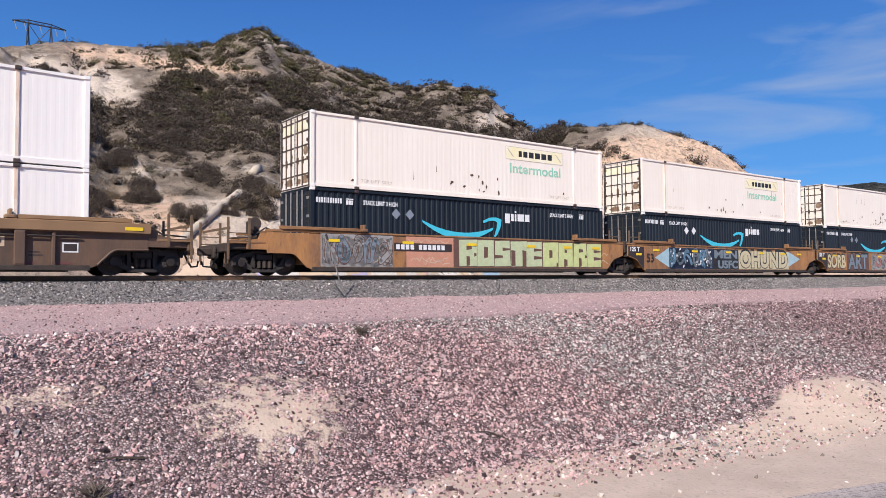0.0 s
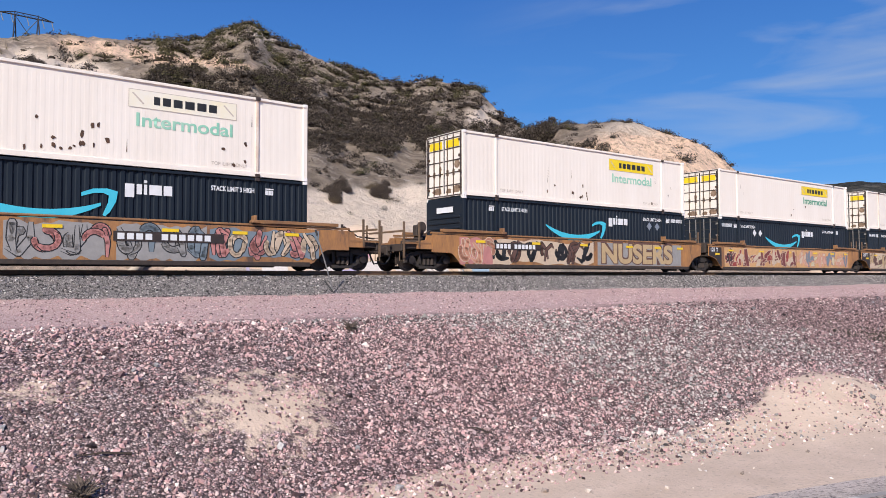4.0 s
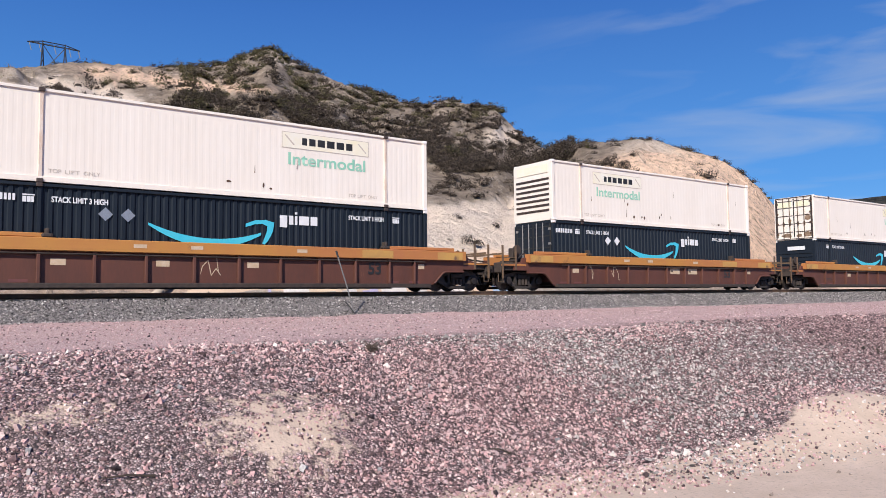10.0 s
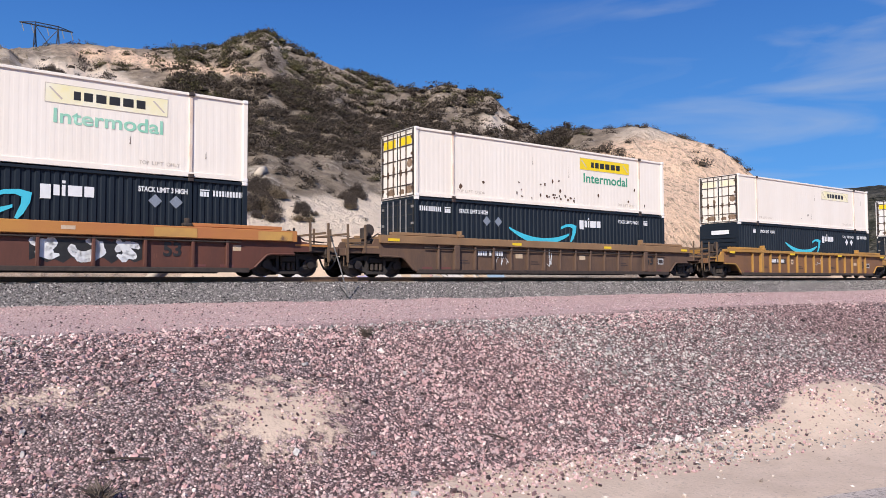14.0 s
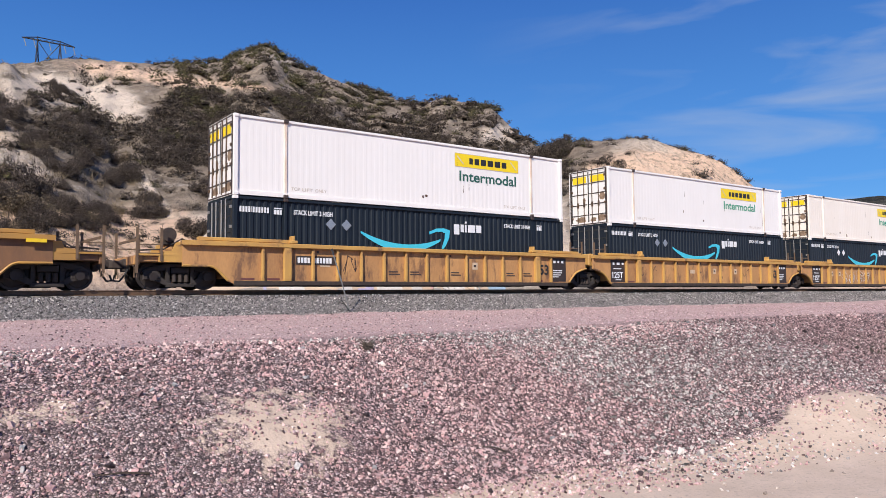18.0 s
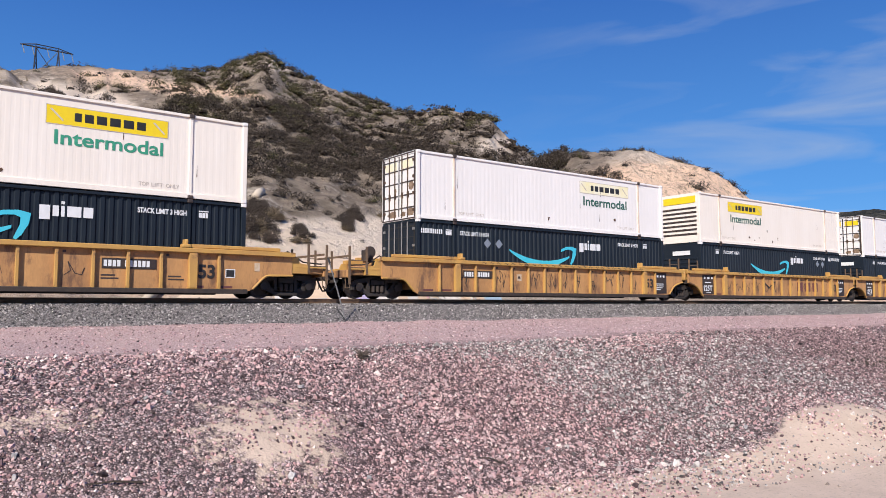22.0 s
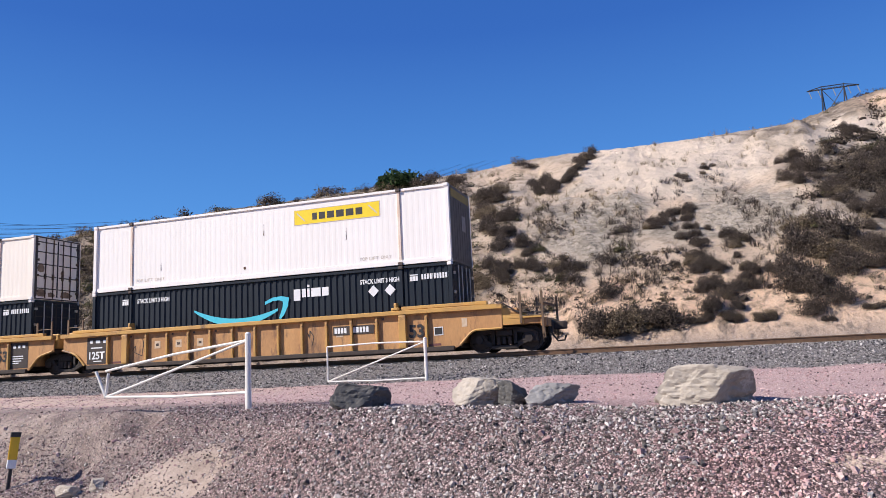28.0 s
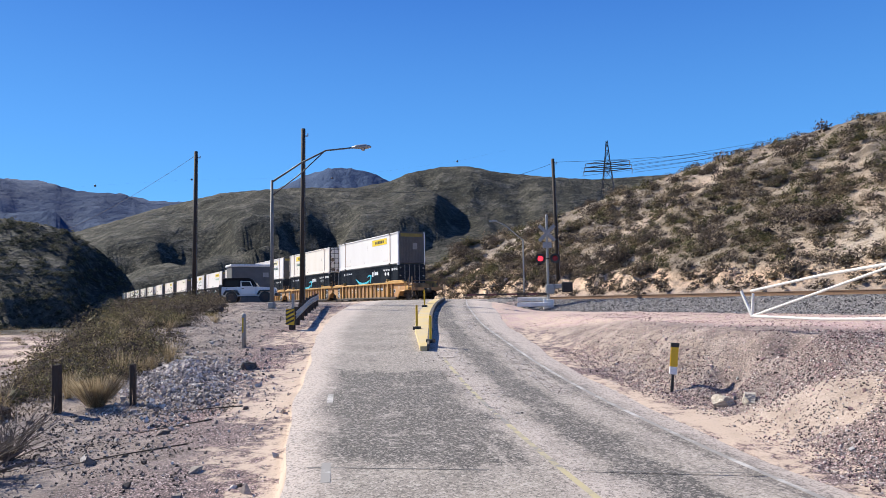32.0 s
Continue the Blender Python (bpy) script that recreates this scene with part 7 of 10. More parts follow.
    keep = (x < np.where(lane < 1.3, -12, -15)) & (x > np.where(lane < 1.3, -21.5, -30)) & (rng.random(len(x)) < 0.5 + patchy)
    flat_stones(x[keep], y[keep], ROADLINE[k, 3][keep] + 0.03, rng)
    # dark clods and bark on the near bank
    a, r = np.radians(rng.uniform(121, 145, 16000)), rng.uniform(7.5, 18, 16000)
    x, y = -np.sin(a) * r, np.cos(a) * r
    heap = np.array([noise.fractal(Vector((p * 0.6, q * 0.6, 2.5)), 0.8, 2.0, 4) for p, q in zip(x, y)])
    out = np.abs(by_road(x, y)[0]) - by_road(x, y)[2]
    keep = (rng.random(len(x)) < np.clip(0.35 + 0.9 * heap, 0, 1)) & (out > 1.3)
    scatter_stones("bank_litter", x[keep], y[keep], rng.choice([0.018, 0.03, 0.05], keep.sum(), p=[0.6, 0.34, 0.06]), CLOD, "dark clods and bark scattered on the bank", rng, 0.3)
    # pile of cobbles beside the posts
    a, r = np.radians(rng.normal(126.7, 2.2, 6000)), rng.normal(20.0, 1.8, 6000)
    x, y = -np.sin(a) * r, np.cos(a) * r
    scatter_stones("cobble_pile", x, y, rng.choice([0.04, 0.06, 0.1], len(x), p=[0.5, 0.4, 0.1]), PALE_COB, "pale grey cobbles heaped beside fence posts", rng, 0.1)


build_stones()
GROUND = bpy.data.objects["ground"]


def lone_stones():
    """Larger stones that can be told apart, each by itself."""
    rng = np.random.default_rng(11)
    meshes = []
    for k in range(5):
        b = Build().add(CUBE_V * (0.55 + 0.5 * rng.random((8, 3))), [tuple(q) for q in CUBE_F])
        meshes.append(b.mesh("stone", [ROSE_ONE, GREY_ONE][k % 2]))
    for k in range(240):
        s, n = rng.uniform(-30, 26), rng.uniform(-20.6, -16.2)
        n = -16.3 + (n + 16.3) / float(slope_steep(s)) + float(slope_shift(s))
        x, y = (float(v) for v in track_xy(np.array(s), np.array(n)))
        if abs(float(by_road(np.array([x]), np.array([y]))[0][0])) < 4.2:
            continue
        sz = rng.uniform(0.025, 0.055)
        ob = new("stone", meshes[k % 5])
        ob.parent = GROUND
        ob.matrix_basis = Matrix.Translation((x, y, ground_z(x, y) + sz * 0.25)) @ Euler(rng.uniform(0, 6, 3)).to_matrix().to_4x4() @ Matrix.Diagonal((sz, sz * 0.8, sz * 0.6, 1))


ROSE_ONE = island_mat("single_rose_stone", [(0.0, (0.2, 0.13, 0.13)), (0.6, (0.42, 0.28, 0.27)), (1.0, (0.6, 0.48, 0.44))], per_object=True)
GREY_ONE = island_mat("single_grey_stone", [(0.0, (0.12, 0.12, 0.125)), (0.6, (0.32, 0.31, 0.31)), (1.0, (0.55, 0.52, 0.5))], per_object=True)
lone_stones()

# ---- scrub ----
DRY = island_mat("dry_scrub_leaf", [(0.0, (0.018, 0.013, 0.011)), (0.4, (0.068, 0.053, 0.041)), (0.75, (0.118, 0.094, 0.071)), (1.0, (0.22, 0.175, 0.14))], 0.85, bump=0, thin=0.35)
OLIVE = island_mat("olive_scrub_leaf", [(0.0, (0.028, 0.028, 0.014)), (0.4, (0.085, 0.08, 0.038)), (0.75, (0.145, 0.13, 0.062)), (1.0, (0.26, 0.22, 0.12))], 0.8, bump=0, thin=0.35)
SOFT = island_mat("grey_brown_scrub_leaf", [(0.0, (0.03, 0.023, 0.019)), (0.4, (0.085, 0.066, 0.054)), (0.75, (0.14, 0.11, 0.09)), (1.0, (0.26, 0.21, 0.17))], 0.85, bump=0, thin=0.35)
WARM = island_mat("warm_brown_leaf", [(0.0, (0.06, 0.044, 0.03)), (0.4, (0.16, 0.12, 0.078)), (0.75, (0.26, 0.2, 0.135)), (1.0, (0.4, 0.33, 0.23))], 0.85, bump=0, thin=0.35)
DEEP = island_mat("dark_olive_leaf", [(0.0, (0.02, 0.022, 0.015)), (0.5, (0.058, 0.062, 0.04)), (1.0, (0.14, 0.135, 0.09))], 0.85, bump=0, thin=0.35)
BRUSH = island_mat("olive_brush_leaf", [(0.0, (0.05, 0.044, 0.02)), (0.4, (0.125, 0.11, 0.052)), (0.75, (0.2, 0.17, 0.085)), (1.0, (0.32, 0.27, 0.15))], 0.8, bump=0, thin=0.35)
STRAW = island_mat("straw_grass", [(0.0, (0.16, 0.12, 0.07)), (0.5, (0.34, 0.26, 0.16)), (1.0, (0.52, 0.43, 0.29))], 0.9, bump=0, thin=0.35)
GREEN = island_mat("green_leaf", [(0.0, (0.014, 0.03, 0.012)), (0.5, (0.04, 0.078, 0.03)), (1.0, (0.095, 0.15, 0.055))], 0.7, bump=0, thin=0.35)
TWIG = mat("grey_twig", (0.16, 0.125, 0.1), (0.09, 0.07, 0.055), 8, 0.9)


def leaf_cloud(n, leaf, rng, flat=0.75, lumps=6, tall=1.0, broad=0.45):
    """Leaf quads on a lumpy dome of radius 1; arrays (n, 4, 3)."""
    c = rng.normal(size=(lumps, 3))
    c /= np.linalg.norm(c, axis=1)[:, None]
    c[:, 2] = np.abs(c[:, 2])
    c *= rng.uniform(0.3, 0.6, (lumps, 1))
    k = rng.integers(0, lumps, n)
    d = rng.normal(size=(n, 3))
    d /= np.linalg.norm(d, axis=1)[:, None]
    p = c[k] + d * (rng.uniform(0.25, 0.5, lumps)[k] * rng.random(n) ** 0.35)[:, None]
    p[:, 2] = np.abs(p[:, 2]) * flat * tall
    u = rng.normal(size=(n, 3))
    u /= np.linalg.norm(u, axis=1)[:, None]
    w = np.cross(u, rng.normal(size=(n, 3)))
    w /= np.linalg.norm(w, axis=1)[:, None]
    sz = leaf * rng.uniform(0.5, 1.4, (n, 1))
    return np.stack([p - u * sz, p + w * sz * broad, p + u * sz, p - w * sz * broad], 1)


def leaf_tris(n, leaf, rng, flat=0.75, lumps=6, body=3):
    """Leaf triangles round a few leafy lumps, which close the middle of the plant."""
    out = [leaf_cloud(n, leaf, rng, flat, lumps, broad=0.8)[:, :3]]
    for k in range(body):
        a = rng.uniform(0, 2 * math.pi)
        c = np.array([math.cos(a), math.sin(a), 0.25]) * rng.uniform(0.1, 0.5)
        ring = [[(np.cos(q) * w, np.sin(q) * w, h) for q in np.arange(5) * 2 * math.pi / 5 + g] for w, h, g in ((1.0, -0.2, 0.0), (0.8, 0.55, 0.6))]
        lo, hi = (np.array(q) * rng.uniform(0.75, 1.2, (5, 1)) for q in ring)
        top = np.array([0, 0, 0.95])
        tris = []
        for i in range(5):
            j = (i + 1) % 5
            tris += [(lo[i], lo[j], hi[i]), (hi[i], lo[j], hi[j]), (hi[i], hi[j], top)]
        size = rng.uniform(0.2, 0.28)
        out.append(np.array(tris) * np.array([size, size, size * flat]) + c)
    return np.concatenate(out)


def upright_cloud(n, rng, spread=0.8, blade=0.02):
    """Grass blades fanning out from a root, height about 1."""
    a, lean = rng.uniform(0, 2 * math.pi, n), rng.uniform(0.05, spread, n)
    h = rng.uniform(0.5, 1.0, n)
    root = np.stack([np.cos(a), np.sin(a), np.zeros(n)], 1) * (rng.random(n) * 0.25)[:, None]
    tip = root + np.stack([np.cos(a) * lean, np.sin(a) * lean, h], 1)
    side = np.stack([-np.sin(a), np.cos(a), np.zeros(n)], 1) * blade
    mid = (root * 0.5 + tip * 0.5) + np.stack([np.zeros(n), np.zeros(n), 0.08 * h], 1)
    return np.stack([root - side * 0.6, root + side * 0.6, mid * 0.35 + tip * 0.65 + side * 0.5, tip], 1)


def plant_mesh(name, quads, material):
    n = len(quads)
    return array_mesh(name, quads.reshape(-1, 3), np.arange(n * quads.shape[1]).reshape(n, -1), material)


def joined_plants(name, places, sizes, clouds, material, label, rng, squash=None):
    """Many plants as one mesh: places (n, 3), sizes (n)."""
    which = rng.integers(0, len(clouds), len(places))
    out = []
    for k, cl in enumerate(clouds):
        idx = np.where(which == k)[0]
        if not len(idx):
            continue
        a = rng.uniform(0, 2 * math.pi, len(idx))
        ca, sa = np.cos(a), np.sin(a)
        v = cl.reshape(1, -1, 3) * sizes[idx][:, None, None]
        x = v[..., 0] * ca[:, None] - v[..., 1] * sa[:, None]
        y = v[..., 0] * sa[:, None] + v[..., 1] * ca[:, None]
        v = np.stack([x, y, v[..., 2] * rng.uniform(0.75, 1.2, (len(idx), 1))], -1) + places[idx][:, None, :]
        out.append(v.reshape(-1, 3))
    v = np.concatenate(out)
    ob = new(name, array_mesh(name, v, np.arange(len(v)).reshape(-1, clouds[0].shape[1]), material))
    return tagged(ob, label, "scrub", kind="stuff")


def stems(rng, n=7):
    b = Build()
    for k in range(n):
        a, l = rng.uniform(0, 6.28), rng.uniform(0.35, 0.75)
        b.tube([(0, 0, -0.12), (math.cos(a) * l * 0.3, math.sin(a) * l * 0.3, 0.18), (math.cos(a) * l * 0.6, math.sin(a) * l * 0.6, 0.36)], [0.018, 0.011, 0.004], 4)
    return b


def on_slope(deg, el, r0=30.0, r1=90.0):
    """The place on the ground in that direction, going outwards from r0."""
    a = radians(deg)
    for r in np.arange(r0, r1, 0.2):
        x, y = -math.sin(a) * r, math.cos(a) * r
        if math.degrees(math.atan2(ground_z(x, y) - EYE, r)) >= el:
            return Vector((x, y, ground_z(x, y)))
    return Vector((x, y, ground_z(x, y)))


def build_scrub():
    rng = np.random.default_rng(21)
    # single shrubs on the cut bank across the track
    kinds = []
    for k in range(6):
        q = leaf_tris(2200, 0.036, rng, 0.85, 10, 0)
        kinds.append((plant_mesh("foliage", q, OLIVE if k == 0 else SOFT), stems(rng).mesh("stem", TWIG)))
    large = [plant_mesh("foliage", leaf_tris(4200, 0.04, rng, 1.0, 14, 0), SOFT if k else WARM) for k in range(6)]
    made = 0
    while made < 210:
        deg = rng.uniform(30, 108)
        if deg < 58 and rng.random() < 0.75:
            continue
        a = radians(deg)
        toe = 33 / max(0.35, math.cos(a - radians(40)))
        r = toe + rng.random() ** 1.1 * np.interp(deg, [28, 60, 100], [34, 36, 60])
        x, y = -math.sin(a) * r, math.cos(a) * r
        n = float(beside(np.array([x]), np.array([y]))[1][0])
        if n < 9.5:
            continue
        z = ground_z(x, y)
        el = math.degrees(math.atan2(z - EYE, r))
        if 33 < deg < 52 and el > 10.5 and rng.random() < 0.8:
            continue
        sc = rng.choice([0.6, 1.0, 1.5, 2.1, 2.8], p=[0.3, 0.3, 0.25, 0.1, 0.05]) * (0.55 if deg < 58 else 1.0)
        f, st = kinds[rng.integers(0, 6)]
        ob = thing("shrub", "dry grey-brown chaparral shrub on a crumbling cut bank", "shrub", pose(x, y, z - 0.05, 0, 0, rng.uniform(0, 360)) @ Matrix.Diagonal((sc, sc, sc * rng.uniform(0.7, 1.0), 1)), group="shrubs on the cut bank")
        for nm, me in (("foliage", f), ("stem", st)):
            o = new(nm, me)
            o.parent = ob
        made += 1
    # the large clumps on the steep cut: direction, rise, half width in degrees
    LOW_CLUMPS = ((15.5, 7.1, 1.2), (16.4, 7.0, 0.9), (15.1, 5.7, 2.0), (17.4, 5.6, 1.4), (21.2, 4.6, 1.7), (19.6, 7.4, 1.4), (23.6, 6.2, 1.7), (12.2, 5.2, 1.2), (25.2, 8.6, 1.9), (22.4, 10, 1.8), (26.5, 5.4, 1.6), (27.5, 10.8, 1.6), (9.0, 6.4, 1.3), (5.5, 6.6, 1.2))
    for deg, el, half in LOW_CLUMPS + ((45.9, 2.2, 3.77), (38.9, 3.5, 2.11), (33.3, 6.4, 3.32), (32.6, 3.4, 2.71), (33.2, 12.2, 1.96), (43.0, 9.5, 1.21), (40.8, 10.0, 1.21), (40.5, 8.2, 1.36), (37.9, 7.3, 1.36), (40.0, 5.9, 1.51), (36.7, 5.1, 1.36), (29.1, 5.9, 1.81), (28.8, 8.4, 1.81), (28.4, 11.3, 1.81), (29.5, 14.2, 1.06), (30.8, 10.3, 1.36), (55.8, 12.1, 2.11), (51.4, 13.1, 1.36), (49.7, 13.3, 1.06), (54.5, 9.5, 2.11), (52.8, 7.1, 1.36), (55.9, 6.4, 1.81), (50.2, 6.4, 1.06), (36.4, 1.5, 1.06), (38.8, 0.8, 1.06), (29.6, 1.9, 0.90), (32.2, 1.1, 0.66), (44.3, 0.7, 1.36), (40.7, 1.8, 1.06), (41.0, 12.5, 0.66), (39.3, 13.0, 0.75), (48.2, 14.8, 1.36)):
        ob = None
        for k in range(9 if half > 1 else 5):
            a, d = rng.uniform(0, 6.28), half * 0.85 * math.sqrt(rng.random())
            da, de = (d * math.cos(a), 0.75 * d * math.sin(a)) if k else (0.0, 0.0)
            p = on_slope(deg + da, el + de, 34.0, 80.0)
            if math.degrees(math.atan2(p.z - EYE, p.xy.length)) < el + de - 0.4:
                continue
            if ob is None:
                home = p
                ob = thing("shrub", "large grey-brown chaparral clump on a steep cut bank", "shrub", pose(p.x, p.y, p.z), group="shrubs on the cut bank")
                o = new("stem", kinds[0][1])
                o.parent = ob
            sc = p.xy.length * math.tan(radians(half)) * rng.uniform(0.35, 0.7)
            o = new("foliage", large[rng.integers(0, 6)])
            o.parent = ob
            o.matrix_basis = pose(*(p - home - Vector((0, 0, 0.12 * sc))), 0, 0, rng.uniform(0, 360)) @ Matrix.Diagonal((sc, sc, sc * rng.uniform(1.0, 1.5), 1))
    # cover of the hills: thickness by direction and rise
    clouds = [leaf_tris(84, 0.092, rng, 0.72, 8, 1) for _ in range(9)]
    fine = [leaf_tris(290, 0.066, rng, 0.9, 9, 1) for _ in range(14)]
    rise = np.degrees(np.arctan2(GZ - EYE, GR[:, None]))

    def thickness(deg, el):
        foot = np.interp(deg, [-8, 3, 8, 9.7, 14, 20, 24], [6.8, 7.6, 7.7, 6.5, 6.0, 5.4, 2.5]) + 0.5 * math.sin(deg * 2.3)
        crest = np.interp(deg, CREST_A, CREST_E)
        if deg < 33:
            p = np.interp(deg, [-26, -14, -12.5, -11, -9, 21, 25, 29, 32, 33], [0.03, 0.05, 0.4, 0.85, 0.95, 0.95, 0.62, 0.42, 0.25, 0.15])
            if el < foot:
                p *= 0.05 if deg < 20 else 0.4
            elif el < foot + 3 and deg > 3:
                p *= 0.6
            if 23.6 < deg < 27.2 and 12.4 < el < 15.0 - 0.3 * (deg - 24):
                p *= 0.05
            if 27 < deg < 34 and 13.6 < el < 15.6:
                p *= 0.12
            if (22 < deg < 31 and 15.2 < el < 16.4) or (14 < deg < 22.5 and 15.0 < el < 15.7):
                p *= 0.12
            if -3.5 < deg < 0.5 and 11.3 < el < 13.8:
                p *= 0.3
            if abs(deg - np.interp(el, [5, 10], [21.6, 25.5])) < 0.6 and el < 10.2:
                p *= 0.1
            return p
        if deg < 57:
            return 0.65 if deg > 50.5 + 0.5 * math.sin(el * 2) else 0.03 if el > 10 else 0.09
        low = np.interp(deg, [57, 66, 80, 100], [5.5, 3.4, 2.2, 1.4])
        return (0.9 if el > low else 0.45 if deg > 76 else 0.18) * (0.55 if el > crest - 0.7 else 1.0)
    P, S = [], []
    for d0, d1, low, count in ((-26, -8, 0.6, 700), (-8, 33, 0.6, 2700), (-8, 33, 9.5, 6500), (33, 57, 0.6, 420), (57, 109, 0.6, 3300)):
        for _ in range(count):
            deg = rng.uniform(d0, d1)
            crest = np.interp(deg, CREST_A, CREST_E, right=2.0)
            if crest < low + 0.5:
                continue
            el = rng.uniform(low, crest)
            patch_ = noise.noise(Vector((deg * 0.45, el * 0.7, 2.0))) + 0.6 * noise.noise(Vector((deg * 1.3, el * 1.9, 5.0)))
            if rng.random() > thickness(deg, el) * min(1.0, max(0.06, 0.8 + (1.6 if deg < 57 else 0.9) * patch_)):
                continue
            i = int(np.searchsorted(_gaz, radians(deg))) - 1
            up = np.where((rise[:, i] >= el) & (GR > 33) & (GR < 220))[0]
            if not len(up):
                continue
            r = GR[up[0]] + rng.uniform(0, 0.6)
            x, y = at_az(deg, r)
            if float(beside(np.array([x]), np.array([y]))[1][0]) < 8.6:
                continue
            P.append((x, y, ground_z(x, y) - 0.12))
            S.append(r * math.tan(radians(rng.choice([0.5, 0.75, 1.0, 1.35], p=[0.3, 0.35, 0.25, 0.1]))) * np.interp(r, [60, 110, 180], [1.0, 0.85, 0.72]))
    # fringe on the crest of the bluff
    for deg in np.linspace(-23, -5, 110):
        deg = deg + rng.normal() * 0.2
        best = (-9, 60)
        for r in np.arange(36, 110, 1.0):
            x, y = at_az(deg, r)
            e = math.degrees(math.atan2(ground_z(x, y) - EYE, r))
            if e > best[0]:
                best = (e, r)
        x, y = at_az(deg, best[1] + rng.uniform(-0.5, 2.5))
        P.append((x, y, ground_z(x, y) - 0.1))
        S.append(rng.uniform(0.35, 1.0))
    P, S = np.array(P), np.array(S)
    adeg = np.degrees(np.arctan2(-P[:, 0], P[:, 1]))
    ael = np.degrees(np.arctan2(P[:, 2] - EYE, np.hypot(P[:, 0], P[:, 1])))
    side = adeg > 45
    u = rng.random(len(P))
    olive = u < np.where(side, 0.36, np.clip(0.06 + (ael - 13) * 0.1, 0.06, 0.5))
    warm = side & ~olive & (u > 0.68)
    rest = ~olive & ~warm
    joined_plants("hillside_scrub", P[warm], S[warm], fine, WARM, "straw-brown scrub on the long cut slope", rng)
    joined_plants("hillside_scrub", P[rest & side], S[rest & side], fine, SOFT, "dry grey-brown scrub on the nearer slopes", rng)
    far = np.hypot(P[:, 0], P[:, 1]) > 95
    joined_plants("hillside_scrub", P[rest & ~side & far], S[rest & ~side & far], clouds, DRY, "distant dry scrub on the upper hillside", rng)
    joined_plants("hillside_scrub", P[rest & ~side & ~far], S[rest & ~side & ~far], fine, DRY, "dense dry grey-brown scrub on the hillside", rng)
    joined_plants("hillside_scrub", P[olive], S[olive], fine, OLIVE, "olive scrub bushes on the hillside", rng)
    # low scrub along the crumbling foot of the cut
    P, S = [], []
    for _ in range(2900):
        s_, n_ = rng.uniform(-150, -14), 7.6 + 6.5 * rng.random() ** 1.5
        if s_ < -32:
            n_ = rng.uniform(7.0, 9.2) if rng.random() < 0.45 else 7.9 + 15 * rng.random() ** 0.9
        x, y = (float(v) for v in track_xy(np.array(s_), np.array(n_)))
        P.append((x, y, ground_z(x, y) - 0.08))
        S.append(rng.uniform(0.35, 1.0) * np.interp(-s_, [14, 40, 150], [0.7, 1.0, 1.5]))
    P, S = np.array(P), np.array(S)
    k = rng.random(len(P)) < 0.6
    joined_plants("bank_foot_scrub", P[k], S[k], clouds, SOFT, "low grey-brown scrub along the foot of the cut", rng)
    joined_plants("bank_foot_scrub", P[~k], S[~k], clouds, WARM, "low straw-brown scrub along the foot of the cut", rng)
    # pale bunch grass on the slopes
    G, T = [], []
    grass = [upright_cloud(16, rng, 0.7, 0.03) for _ in range(5)]
    for _ in range(2200):
        deg = rng.uniform(24, 108)
        a = radians(deg)
        toe = 33 / max(0.3, math.cos(a - radians(40)))
        r = toe + 3 + rng.random() ** 1.4 * np.interp(deg, [-8, 28, 60, 108], [60, 40, 40, 70])
        x, y = -math.sin(a) * r, math.cos(a) * r
        if noise.noise(Vector((x * 0.09, y * 0.09, 8.0))) < -0.12:
            continue
        G.append((x, y, ground_z(x, y) - 0.03))
        T.append(rng.uniform(0.25, 0.6))
    dead, D = [], []
    for _ in range(3600):
        deg, el = rng.uniform(29, 53), rng.uniform(3.5, 12.5)
        if noise.noise(Vector((deg * 0.32, el * 0.42, 11.0))) + 0.7 * noise.noise(Vector((deg * 1.1, el * 1.3, 3.0))) < 0.02 + 0.07 * max(0.0, el - 10):
            continue
        p = on_slope(deg, el, 36.0, 78.0)
        dead.append((p.x, p.y, p.z - 0.03))
        D.append(rng.uniform(0.2, 0.5))
    joined_plants("dead_grass", np.array(dead), np.array(D), grass, SOFT, "dead grey-olive grass tufts on the cut face", rng)
    joined_plants("bunch_grass", np.array(G), np.array(T), grass, STRAW, "pale dry bunch grass on the slopes", rng)
    # the bank beyond the road
    dense = [leaf_tris(950, 0.028, rng, 0.95, 12, 1) for _ in range(5)]
    spiky = [upright_cloud(120, rng, 0.55, 0.012) for _ in range(4)]
    P, S, G, T = [], [], [], []
    tries = 0
    while len(P) < 600 and tries < 30000:
        tries += 1
        r = 17 + 75 * rng.random() ** 1.3
        deg = rng.uniform(119, 143)
        x, y = at_az(deg, r)
        z = ground_z(x, y)
        if deg < np.interp(r, [17, 22, 30, 45, 60, 90], [132.2, 130.2, 127.5, 124.6, 124, 123.5]) + rng.normal() * 0.35:
            continue
        if deg > 131 and r > 34 and rng.random() < 0.75:
            continue
        if r < 20 and 127 < deg < 137.5:
            continue
        if z < -0.9 and rng.random() < 0.6:
            continue
        P.append((x, y, z - 0.1))
        S.append(rng.uniform(0.55, 1.25) ** 1.6 * 1.25 * np.interp(r, [17, 60], [0.75, 1.3]))
        if rng.random() < 0.12:
            gx, gy = x + rng.normal() * 1.0, y + rng.normal() * 1.0
            G.append((gx, gy, ground_z(gx, gy)))
            T.append(rng.uniform(0.4, 0.8))
    P, S = np.array(P), np.array(S)
    u = rng.random(len(P))
    joined_plants("bank_brush", P[u < 0.32], S[u < 0.32], dense, BRUSH, "olive-green brush on the roadside bank", rng)
    joined_plants("bank_brush", P[u > 0.62], S[u > 0.62], dense, SOFT, "dry brown brush on the roadside bank", rng)
